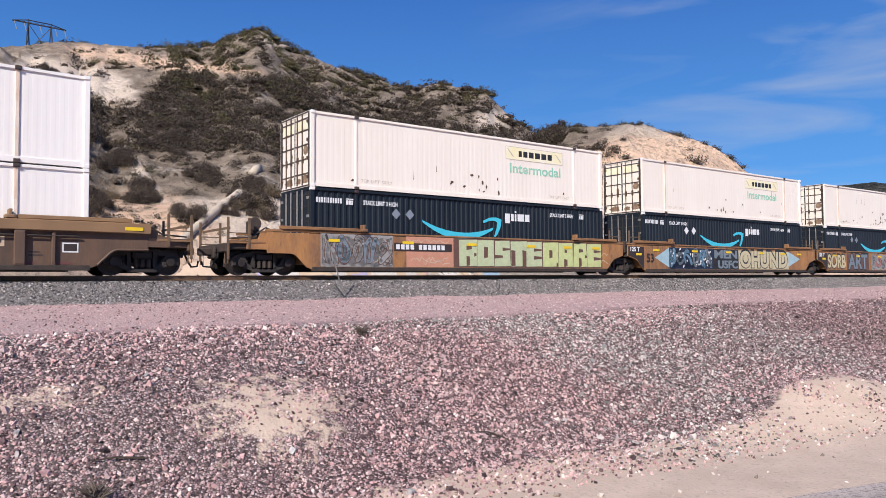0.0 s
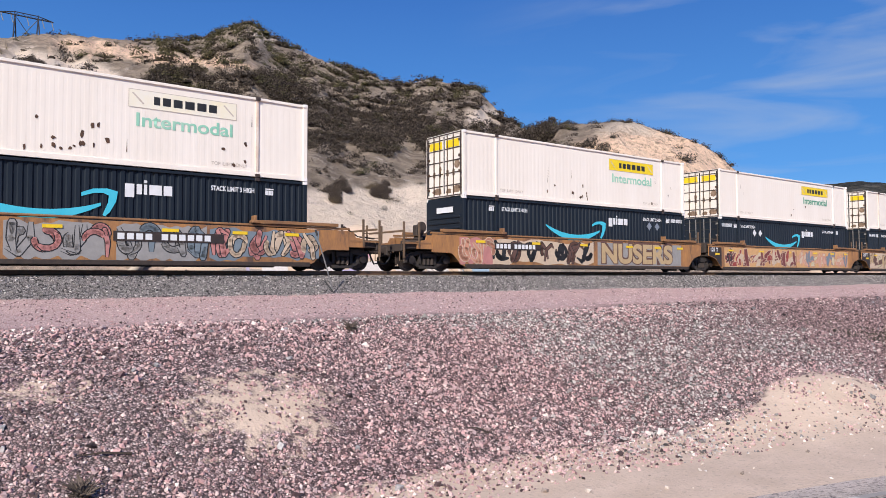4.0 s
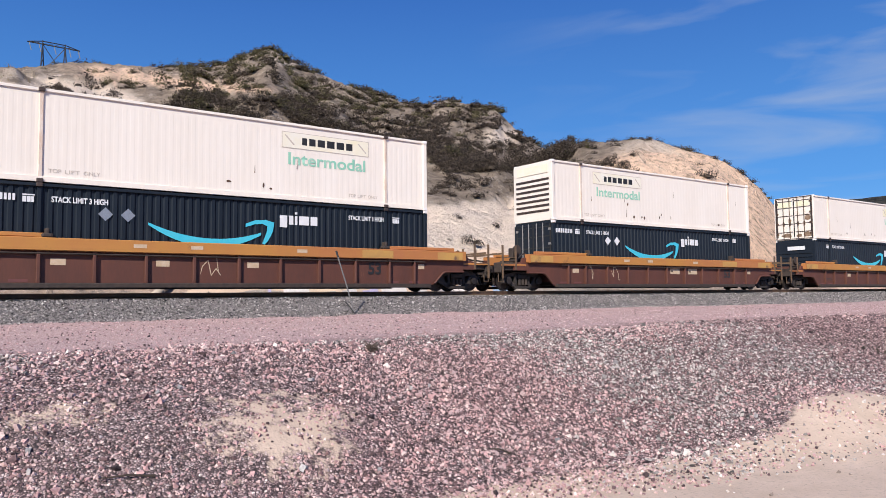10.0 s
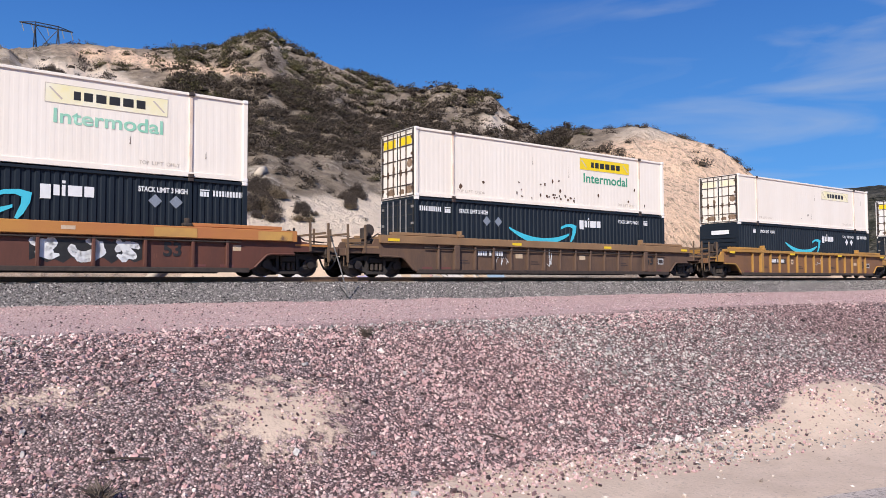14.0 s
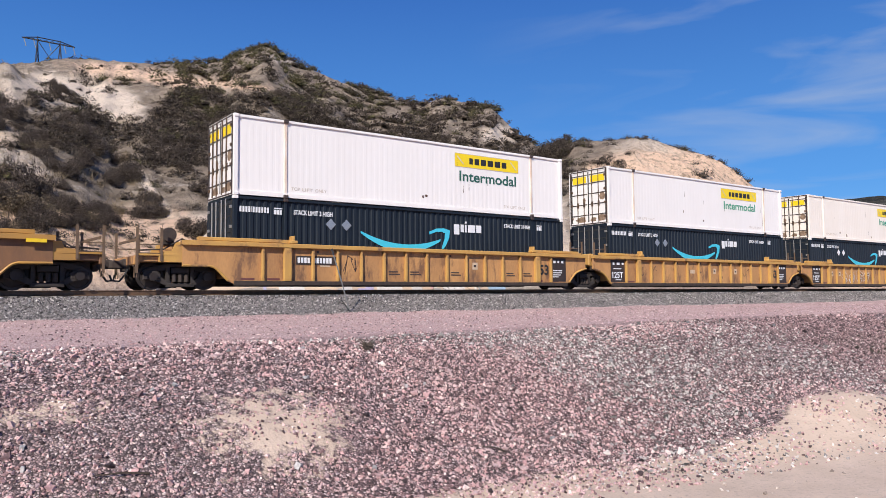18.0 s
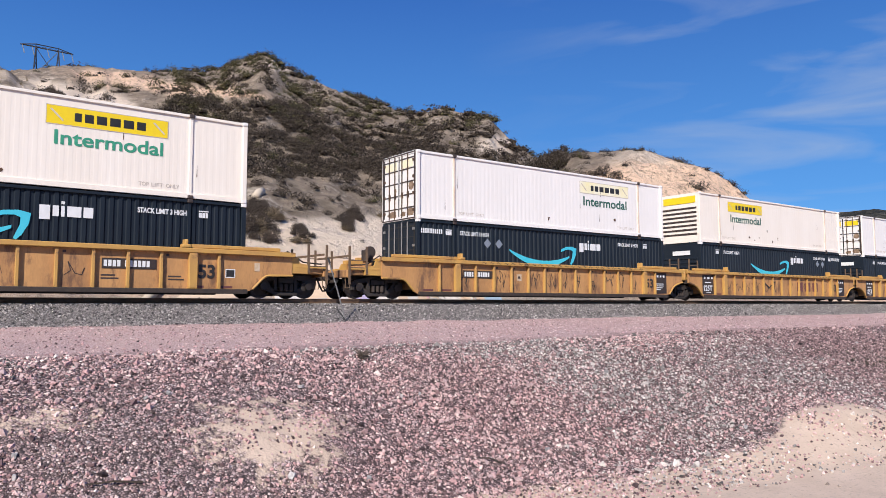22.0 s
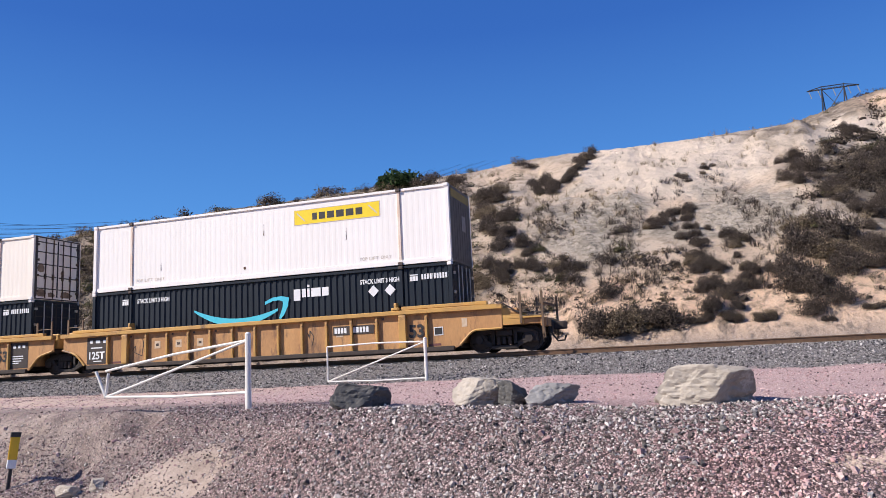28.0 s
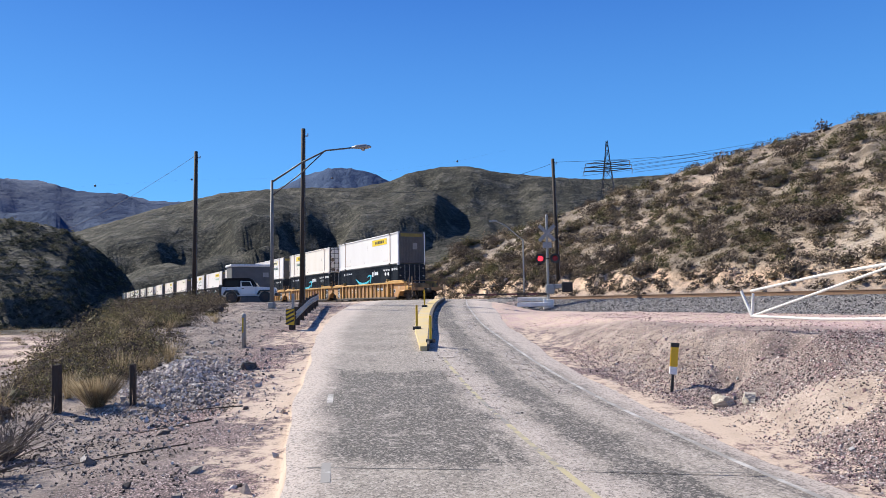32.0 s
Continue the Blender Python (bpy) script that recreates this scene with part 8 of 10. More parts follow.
    k = (u >= 0.32) & (u <= 0.62)
    joined_plants("bank_brush", P[k], S[k], dense, DRY, "dark brown brush on the roadside bank", rng)
    joined_plants("bank_grass", np.array(G), np.array(T), spiky, STRAW, "straw-coloured tall grass among the brush", rng)
    # valley scrub
    P, S = [], []
    for _ in range(1000):
        deg, r = rng.uniform(124, 146), math.sqrt(rng.uniform(90 ** 2, 400 ** 2))
        x, y = at_az(deg, r)
        if noise.noise(Vector((x * 0.02, y * 0.02, 3.0))) < -0.15 or (131 < deg and 135 < r < 165 and rng.random() < 0.8):
            continue
        P.append((x, y, ground_z(x, y) - 0.2))
        S.append(rng.uniform(1.0, 2.6))
    for q in range(1300):
        deg, r = rng.uniform(127, 146) if q < 900 else rng.uniform(-38, -26), rng.uniform(318, 425)
        x, y = at_az(deg, r)
        P.append((x, y, ground_z(x, y) - 0.3))
        S.append(rng.uniform(2.0, 4.5))
    P, S = np.array(P), np.array(S)
    near = np.hypot(P[:, 0], P[:, 1]) < 300
    joined_plants("valley_scrub", P[near], S[near], clouds, WARM, "tan and olive scrub along the dry riverbed", rng)
    P, S = P[~near], S[~near]
    joined_plants("valley_scrub", P, S, clouds, DEEP, "dark olive scrub in the valley and on its far side", rng)


build_scrub()


def crest_bush():
    """The one green bush on the crest of the cut."""
    rng = np.random.default_rng(41)
    for deg, el, size in ((63.0, 13.6, 2.7),):
        best = None
        for r in np.arange(40, 110, 0.5):
            x, y = at_az(deg, r)
            e = math.degrees(math.atan2(ground_z(x, y) - EYE, r))
            if best is None or e > best[0]:
                best = (e, x, y)
            if e > el:
                break
        x, y = best[1], best[2]
        ob = thing("green_bush", "dense dark green bush on the crest of the cut", "bush", pose(x, y, ground_z(x, y) - 0.1))
        for nm, me in (("foliage", plant_mesh("foliage", leaf_cloud(2600, 0.06, rng, 0.95, 9, broad=0.7) * size, GREEN)), ("stem", stems(rng, 9).mesh("stem", TWIG))):
            o = new(nm, me)
            o.parent = ob


crest_bush()


# ---- boulders ----
def boulder_mesh(name, size, seed, material, planes=10):
    rnd = random.Random(seed)
    bm = bmesh.new()
    bmesh.ops.create_icosphere(bm, subdivisions=5, radius=1.0)
    cuts = []
    for k, (dx, dy, dz) in enumerate(((0.1, 0.0, 1), (1, 0.3, 0.2), (-1, 0.35, 0.3), (0.25, 1, -0.1), (-0.3, -1, 0.25), (0.5, -0.9, -0.35))):
        d = Vector((dx + rnd.gauss(0, 0.2), dy + rnd.gauss(0, 0.2), dz + rnd.gauss(0, 0.15))).normalized()
        cuts.append((d, rnd.uniform(0.6, 0.74)))
    for k in range(planes - 6):
        d = Vector((rnd.gauss(0, 1), rnd.gauss(0, 1), rnd.gauss(0, 0.8))).normalized()
        cuts.append((d, rnd.uniform(0.72, 0.92)))
    for v in bm.verts:
        p = v.co.normalized() * 1.15
        for d, h in cuts:
            t = p.dot(d)
            if t > h:
                p -= d * (t - h)
        p += p.normalized() * (0.06 * noise.fractal(p * 4 + Vector((seed, 0, 0)), 0.8, 2.1, 5) + 0.06 * noise.noise(p * 2 + Vector((0, seed, 0))) - 0.12 * max(0, 0.3 - abs(noise.noise(p * 3 + Vector((seed, 1, 2))))))
        v.co = Vector((p.x * size[0], p.y * size[1], p.z * size[2]))
    me = bpy.data.meshes.new(name)
    bm.to_mesh(me)
    bm.free()
    me.materials.append(material)
    return me


PALE_ROCK = mat("pale_boulder", (0.5, 0.44, 0.375), (0.3, 0.265, 0.22), 2.2, 0.9, 0, 0.8, 14, rust=(0.6, 0.55, 0.49), rust_amount=0.14, rust_scale=3.0)
DARK_ROCK = mat("dark_boulder", (0.06, 0.06, 0.06), (0.12, 0.115, 0.11), 2.5, 0.85, 0, 0.8, 14, rust=(0.2, 0.19, 0.17), rust_amount=0.05, rust_scale=3.0)
GREY_ROCK = mat("grey_boulder", (0.36, 0.35, 0.335), (0.22, 0.21, 0.2), 2.5, 0.9, 0, 0.8, 14, rust=(0.1, 0.1, 0.1), rust_amount=0.06, rust_scale=2.0)
for deg, r, size, seed, m, rz, words in ((40.7, 10.6, (0.67, 0.46, 0.35), 3, PALE_ROCK, 45, "large pale angular boulder at the edge of the slope"), (57.2, 11.3, (0.43, 0.35, 0.3), 15, PALE_ROCK, 60, "pale angular boulder with a flat top"),
                                         (54.9, 11.1, (0.26, 0.28, 0.24), 8, DARK_ROCK, 20, "small dark broken boulder"), (52.2, 11.0, (0.44, 0.33, 0.23), 21, GREY_ROCK, 70, "low flat grey boulder beside larger rocks"), (66.5, 12.3, (0.5, 0.42, 0.3), 31, DARK_ROCK, 80, "dark grey angular boulder"),
                                         (126.0, 22.3, (0.28, 0.25, 0.2), 41, PALE_ROCK, 0, "pale block of rock on the bank"), (122.0, 21.2, (0.4, 0.3, 0.16), 44, DARK_ROCK, 30, "dark lump of broken asphalt"), (86.6, 14.6, (0.24, 0.18, 0.14), 51, PALE_ROCK, 30, "pale rock half buried beside the road"), (84.9, 14.3, (0.19, 0.15, 0.12), 52, PALE_ROCK, 10, "pale rock half buried beside the road")):
    x, y = at_az(deg, r)
    ob = new("boulder", boulder_mesh("boulder", size, seed, m))
    ob.matrix_basis = pose(x, y, ground_z(x, y) + size[2] * 0.55, 0, 0, rz)
    tagged(ob, words, "boulder")

# ---- white swing gates ----
WHITE_STEEL = mat("white_gate_paint", (0.8, 0.79, 0.76), (0.66, 0.62, 0.57), 5, 0.5, 0, 0.1, rust=(0.4, 0.25, 0.15), rust_amount=-0.06, rust_scale=6)


def swing_gate(post, end, height, low, high_near, high_far, label, tilt=0.0):
    x, y = post
    z = ground_z(x, y)
    ob = thing("swing_gate", label, "gate", pose(x, y, z), group="white pipe gates")
    d = Vector((end[0] - x, end[1] - y, 0))
    part("hinge_post", Build().tube([(0, 0, -0.3), (0, 0, height)], 0.055, 12).tube([(0, 0, height), (0, 0, height + 0.03)], [0.058, 0.03], 12), WHITE_STEEL, ob)
    ze = ground_z(*end) - z
    a, b = Vector((0, 0, high_near)), Vector((d.x, d.y, high_far))
    c, e = Vector((0, 0, low)), Vector((d.x, d.y, low))
    sag = (a + b) / 2 + Vector((0, 0, 0.04))
    part("top_bar", Build().tube([a, sag, b], 0.026, 8), WHITE_STEEL, ob)
    part("bottom_bar", Build().tube([c, (c + e) / 2 - Vector((0, 0, 0.03)), e], 0.026, 8), WHITE_STEEL, ob)
    part("diagonal_bar", Build().tube([a, e], 0.024, 8), WHITE_STEEL, ob)
    part("end_bar", Build().tube([e, b + d.normalized() * tilt], 0.03, 8), WHITE_STEEL, ob)
    if tilt:
        part("latch_bar", Build().tube([e, Vector((d.x, d.y, high_far - 0.05)) - d.normalized() * 0.06], 0.025, 8), WHITE_STEEL, ob)


swing_gate(at_az(74.85, 14.2), at_az(84.5, 16.6), 1.37, 0.3, 1.25, 0.82, "bent white pipe gate across a gravel service track", 0.28)
swing_gate(at_az(61.5, 23.2), at_az(69.0, 24.6), 1.32, 0.1, 1.22, 1.22, "white rectangular pipe gate beside the ballast")

# ---- road marker posts ----
BLACK = mat("black_rubber", (0.02, 0.02, 0.02), (0.04, 0.04, 0.04), 6, 0.6)
YEL = mat("traffic_yellow", (0.78, 0.5, 0.02), (0.66, 0.4, 0.03), 4, 0.5, rust=(0.4, 0.3, 0.2), rust_amount=-0.04, rust_scale=5)
WOOD = mat("dark_weathered_wood", (0.07, 0.05, 0.038), (0.035, 0.027, 0.022), 3, 0.9, 0, 0.5, 20, (6, 6, 0.6))
POLE_WOOD = mat("creosoted_pole", (0.035, 0.026, 0.02), (0.06, 0.043, 0.032), 2, 0.85, 0, 0.4, 20, (6, 6, 0.4))
GALV = mat("galvanised_steel", (0.36, 0.36, 0.35), (0.27, 0.27, 0.265), 4, 0.5, 0.35, 0.1)


def marker_post():
    x, y = at_az(90.2, 16.3)
    ob = thing("road_marker", "yellow reflective marker panel on a dark post", "road marker", pose(x, y, ground_z(x, y), 0, 6, 100))
    part("post", Build().box(-0.03, 0.03, -0.02, 0.02, -0.3, 0.55, 0.005), BLACK, ob)
    part("panel", Build().box(-0.075, 0.075, -0.032, -0.022, 0.52, 0.93, 0.003).box(-0.075, 0.075, 0.022, 0.032, 0.52, 0.93, 0.003), YEL, ob)
    part("white_foot", Build().box(-0.075, 0.075, -0.035, 0.035, 0.36, 0.52, 0.004), PALE, ob)
    part("cap", Build().box(-0.085, 0.085, -0.04, 0.04, 0.93, 1.02, 0.006), BLACK, ob)


marker_post()


def bank_posts():
    for deg, r, h, w in ((134.7, 17.7, 1.0, 0.08), (129.9, 17.6, 0.88, 0.06)):
        x, y = at_az(deg, r)
        ob = thing("fence_post", "dark weathered wooden post on the bank", "post", pose(x, y, ground_z(x, y), 1.5, -1, 20), group="old fence posts")
        part("shaft", Build().box(-w, w, -w, w, -0.4, h, 0.015), WOOD, ob)
        part("wire_stub", Build().tube([(w, 0, h * 0.4), (w + 0.5, 0.2, 0.08), (w + 1.4, 0.4, 0.02)], 0.006, 5), RAIL_M, ob)
    x, y = at_az(122.3, 26)
    ob = thing("marker_post", "grey round-topped metal post with a yellow strip", "post", pose(x, y, ground_z(x, y)))
    part("tube", Build().tube([(0, 0, -0.3), (0, 0, 1.05), (0, 0, 1.12), (0, 0, 1.15)], [0.075, 0.075, 0.065, 0.02], 12), GALV, ob, smooth=True)
    part("strip", Build().box(0.068, 0.08, -0.025, 0.025, 0.5, 1.0), YEL, ob)


bank_posts()


# ---- crossing ----
def crossing_signal():
    x, y = at_az(99.05, 42)
    z = ground_z(x, y)
    ob = thing("crossing_signal", "railway crossing signal with crossbuck and glowing red lamps", "crossing signal", pose(x, y, z, 0, 0, 100.4))
    # local x to the right seen from the road, y away from it
    part("mast", Build().tube([(0, 0, 0), (0, 0, 5.15)], 0.075, 10), GALV, ob)
    part("finial", Build().tube([(0, 0, 5.15), (0, 0, 5.3)], [0.09, 0.03], 8), GALV, ob)
    part("mast_base", Build().box(-0.3, 0.3, -0.3, 0.3, -0.2, 0.45, 0.04), WHITE_STEEL, ob)
    CB = mat("weathered_crossbuck", (0.2, 0.2, 0.2), (0.36, 0.36, 0.36), 6, 0.6)
    for k, sg in enumerate((1, -1)):
        b = Build()
        c, s_ = math.cos(radians(45)), math.sin(radians(45)) * sg
        q = [(-0.62, -0.1), (0.62, -0.1), (0.62, 0.1), (-0.62, 0.1)]
        b.prism([(u * c - v * s_, 4.2 + u * s_ + v * c) for u, v in q], -0.11 - 0.03 * k, -0.09 - 0.03 * k)
        bl = part("crossbuck_blade", b, CB, ob)
        bb = Build()
        for u in (-0.5, -0.38, -0.26, 0.2, 0.32, 0.44):
            qq = [(u, -0.05), (u + 0.07, -0.05), (u + 0.07, 0.05), (u, 0.05)]
            bb.add([(p * c - v * s_, -0.115 - 0.03 * k, 4.2 + p * s_ + v * c) for p, v in qq], [(0, 1, 2, 3)])
        part("lettering_bar", bb, GALV, bl)
    part("track_count_plate", Build().box(-0.25, 0.25, -0.1, -0.08, 3.35, 3.7), CB, ob)
    part("lamp_bar", Build().tube([(-0.45, -0.08, 2.75), (0.45, -0.08, 2.75)], 0.04, 8), BLACK, ob)
    lit = bpy.data.materials.new("red_signal_glow")
    lit.use_nodes = True
    bs = lit.node_tree.nodes["Principled BSDF"]
    bs.inputs["Base Color"].default_value, bs.inputs["Emission Color"].default_value, bs.inputs["Emission Strength"].default_value = (0.6, 0.02, 0.03, 1), (1, 0.03, 0.06, 1), 1.6
    dim = mat("red_lens", (0.25, 0.01, 0.015), None, 9, 0.25)
    for sx, lens in ((-0.4, lit), (0.42, dim)):
        lamp = part("signal_lamp", Build().tube([(sx, -0.06, 2.75), (sx, -0.2, 2.75)], 0.16, 14), BLACK, ob)
        part("target", Build().tube([(sx, -0.2, 2.75), (sx, -0.22, 2.75)], 0.29, 18), BLACK, lamp)
        part("lens", Build().tube([(sx, -0.225, 2.75), (sx, -0.25, 2.75)], 0.15, 16), lens, lamp)
        hood = Build()
        n = 10
        vs = []
        for k in range(n + 1):
            a = math.pi * k / n
            for d in (0.22, 0.48):
                vs.append((sx + 0.19 * math.cos(a), -d, 2.75 + 0.19 * math.sin(a)))
        hood.add(vs, [(2 * k, 2 * k + 1, 2 * k + 3, 2 * k + 2) for k in range(n)])
        part("hood", hood, BLACK, lamp)
    part("gate_motor", Build().box(-0.15, 0.35, -0.25, 0.25, 0.75, 1.3, 0.05).box(0.3, 0.95, -0.12, 0.12, 1.05, 1.3, 0.04), GALV, ob)
    part("counterweight", Build().box(0.75, 1.35, -0.3, -0.12, 0.85, 1.4, 0.04), TRUCK_M, ob)
    arm = part("gate_arm", Build().box(-4.8, -0.1, -0.28, -0.22, 0.72, 0.82, 0.01), DARK_P, ob, "lowered gate arm")
    for k in range(4):
        part("red_band", Build().box(-4.6 + k * 1.15, -4.05 + k * 1.15, -0.284, -0.216, 0.715, 0.825), MAROON, arm)
    for k, (y0, ln, zz) in enumerate(((-0.7, 1.9, 0.25), (0.5, 2.0, 0.55))):
        part("guard_rail_block", Build().box(-1.75, 0.1, y0 - 0.16, y0 + 0.16, zz - 0.2, zz + 0.05, 0.04), WHITE_STEEL, ob, "white-painted guard block")


crossing_signal()


ARM_M = mat("dark_bracket_steel", (0.07, 0.07, 0.075), (0.12, 0.12, 0.12), 4, 0.5, 0.3)


ARM_G = mat("weathered_pole_steel", (0.15, 0.15, 0.15), (0.21, 0.21, 0.205), 4, 0.6, 0.25)


def street_lamp():
    x, y = at_az(120.27, 43)
    z = ground_z(x, y)
    lx, ly = at_az(113.9, 41.5)
    d = Vector((lx - x, ly - y, 0))
    top = 2.2 + 43 * math.tan(radians(9.41)) - z
    lum = 2.2 + 41.5 * math.tan(radians(12.0)) - z
    ob = thing("street_lamp", "tall grey street lamp with a long bracket arm", "street lamp", pose(x, y, z))
    part("pole", Build().tube([(0, 0, 0), (0, 0, top)], [0.12, 0.075], 10), ARM_G, ob, smooth=True)
    part("base_plate", Build().box(-0.22, 0.22, -0.22, 0.22, 0, 0.05, 0.01).box(-0.16, 0.16, -0.16, 0.16, 0.05, 0.35, 0.02), GALV, ob)
    part("bracket_arm", Build().tube([(0, 0, top - 0.1), d * 0.35 + Vector((0, 0, top + (lum - top) * 0.55)), d * 0.65 + Vector((0, 0, lum - 0.1)), d + Vector((0, 0, lum))], [0.06, 0.055, 0.05, 0.045], 8), ARM_M, ob, smooth=True)
    part("bracket_brace", Build().tube([(0, 0, top - 0.9), d * 0.35 + Vector((0, 0, top + (lum - top) * 0.2)), d * 0.62 + Vector((0, 0, lum - 0.2))], 0.035, 8), ARM_M, ob, smooth=True)
    u = d.normalized()
    head = part("lamp_head", Build().tube([d + Vector((0, 0, lum)) - u * 0.2, d + u * 0.1 + Vector((0, 0, lum + 0.03)), d + u * 0.6 + Vector((0, 0, lum + 0.02)), d + u * 0.9 + Vector((0, 0, lum))], [0.05, 0.12, 0.14, 0.06], 10), GALV, ob, smooth=True)
    part("lamp_glass", Build().tube([d + u * 0.45 + Vector((0, 0, lum - 0.1)), d + u * 0.45 + Vector((0, 0, lum - 0.2))], [0.13, 0.08], 10), SILVER, head)


street_lamp()


def utility_pole(deg, r, top_el, lean=0.0, label="dark creosoted wooden utility pole"):
    x, y = at_az(deg, r)
    z = ground_z(x, y)
    h = 2.2 + r * math.tan(radians(top_el)) - z
    ob = thing("utility_pole", label, "utility pole", pose(x, y, z, 0, lean, deg), group="utility poles")
    part("shaft", Build().tube([(0, 0, -0.5), (0, 0, h)], [0.19, 0.13], 10), POLE_WOOD, ob, smooth=True)
    part("insulator", Build().tube([(0.12, 0, h - 0.45), (0.28, 0, h - 0.45), (0.28, 0, h - 0.3)], 0.04, 6), GALV, ob)
    part("ground_wire", Build().tube([(0.14, -0.14, 0), (0.1, -0.11, h - 0.6)], 0.012, 5), GALV, ob)
    return Vector((x, y, z + h - 0.3))


PA = utility_pole(118.0, 46, 13.34, 0.4)
PB = utility_pole(125.85, 55, 11.35, 0.2)
PC = utility_pole(98.25, 62, 10.86, -1.2)


def cable(a, b, sag, label, radius=0.014):
    n = 14
    pts = [a.lerp(b, i / n) - Vector((0, 0, sag * 4 * (i / n) * (1 - i / n))) for i in range(n + 1)]
    ob = new("cable", Build().tube(pts, radius, 5).mesh("cable", BLACK))
    return tagged(ob, label, "cable")


cable(PA - Vector((0, 0, 3.4)), PC, 1.2, "thin black overhead cable")
cable(PB, Vector((-math.sin(radians(137.5)) * 120, math.cos(radians(137.5)) * 120, EYE + 9.0)), 1.2, "thin black overhead cable")
cable(PC, PC + Vector((-20, 40, 6)), 1.0, "thin black overhead cable")


def small_lamp():
    x, y = at_az(100.9, 64)
    z = ground_z(x, y)
    ob = thing("street_lamp", "thin grey lamp post with a slanting arm beyond the track", "street lamp", pose(x, y, z, 0, 0, 100.9))
    part("pole", Build().tube([(0, 0, -0.3), (0, 0, 5.0)], [0.08, 0.06], 8), GALV, ob)
    part("arm", Build().tube([(0, 0, 4.9), (-1.6, 0, 6.3), (-2.3, 0, 6.6)], 0.05, 6), GALV, ob)
    part("lamp_head", Build().box(-2.9, -2.2, -0.12, 0.12, 6.55, 6.7, 0.04), GALV, ob)


small_lamp()


def guardrail():
    a, b = Vector((-26.6, -14.6, 0)), Vector((-40.5, -20.6, 0))
    ob = thing("guardrail", "short steel guardrail on dark wooden posts with a striped end marker", "guardrail", pose(a.x, a.y, 0))
    d = b - a
    n = 8
    tops = []
    for i in range(n):
        p = a + d * (i / (n - 1))
        z = ground_z(p.x, p.y)
        q = p - a
        part("post", Build().box(q.x - 0.1, q.x + 0.1, q.y - 0.1, q.y + 0.1, z - 0.4, z + 0.78, 0.01), WOOD, ob)
        tops.append((q.x, q.y, z))
    side = Vector((-d.y, d.x, 0)).normalized() * -0.14
    prof = [(0.0, 0.42), (0.05, 0.47), (0.05, 0.53), (-0.02, 0.58), (0.05, 0.63), (0.05, 0.69), (0.0, 0.74)]
    v, f = [], []
    for x, y, z in tops:
        for o, h in prof:
            v.append((x + side.x * (1 + o * 4), y + side.y * (1 + o * 4), z + h))
    k = len(prof)
    for i in range(n - 1):
        for j in range(k - 1):
            f.append((i * k + j, i * k + j + 1, (i + 1) * k + j + 1, (i + 1) * k + j))
    bb = Build()
    bb.v, bb.f = v, f
    part("rail_beam", bb, GALV, ob)
    x, y, z = tops[0]
    m = part("end_marker", Build().box(x + 0.1, x + 0.13, y - 0.22, y + 0.22, z + 0.2, z + 0.85), YEL, ob, "yellow and black striped end marker")
    m.matrix_basis = Matrix.Translation((x, y, 0)) @ Matrix.Rotation(radians(-15), 4, "Z") @ Matrix.Translation((-x, -y, 0))
    for i in range(4):
        zz = z + 0.2 + i * 0.17
        part("black_stripe", Build().add([(x + 0.134, y - 0.22, zz), (x + 0.134, y + 0.22, zz + 0.16 - 0.16 * (i == 3) * 0), (x + 0.134, y + 0.22, min(zz + 0.24, z + 0.85)), (x + 0.134, y - 0.22, zz + 0.08)], [(0, 1, 2, 3)]), BLACK, m)
    p = a + Vector((-3, -1.6, 0))
    part("sign_stub", Build().box(-3.05, -2.95, -1.65, -1.55, ground_z(p.x, p.y), ground_z(p.x, p.y) + 1.25), GALV, ob)


guardrail()


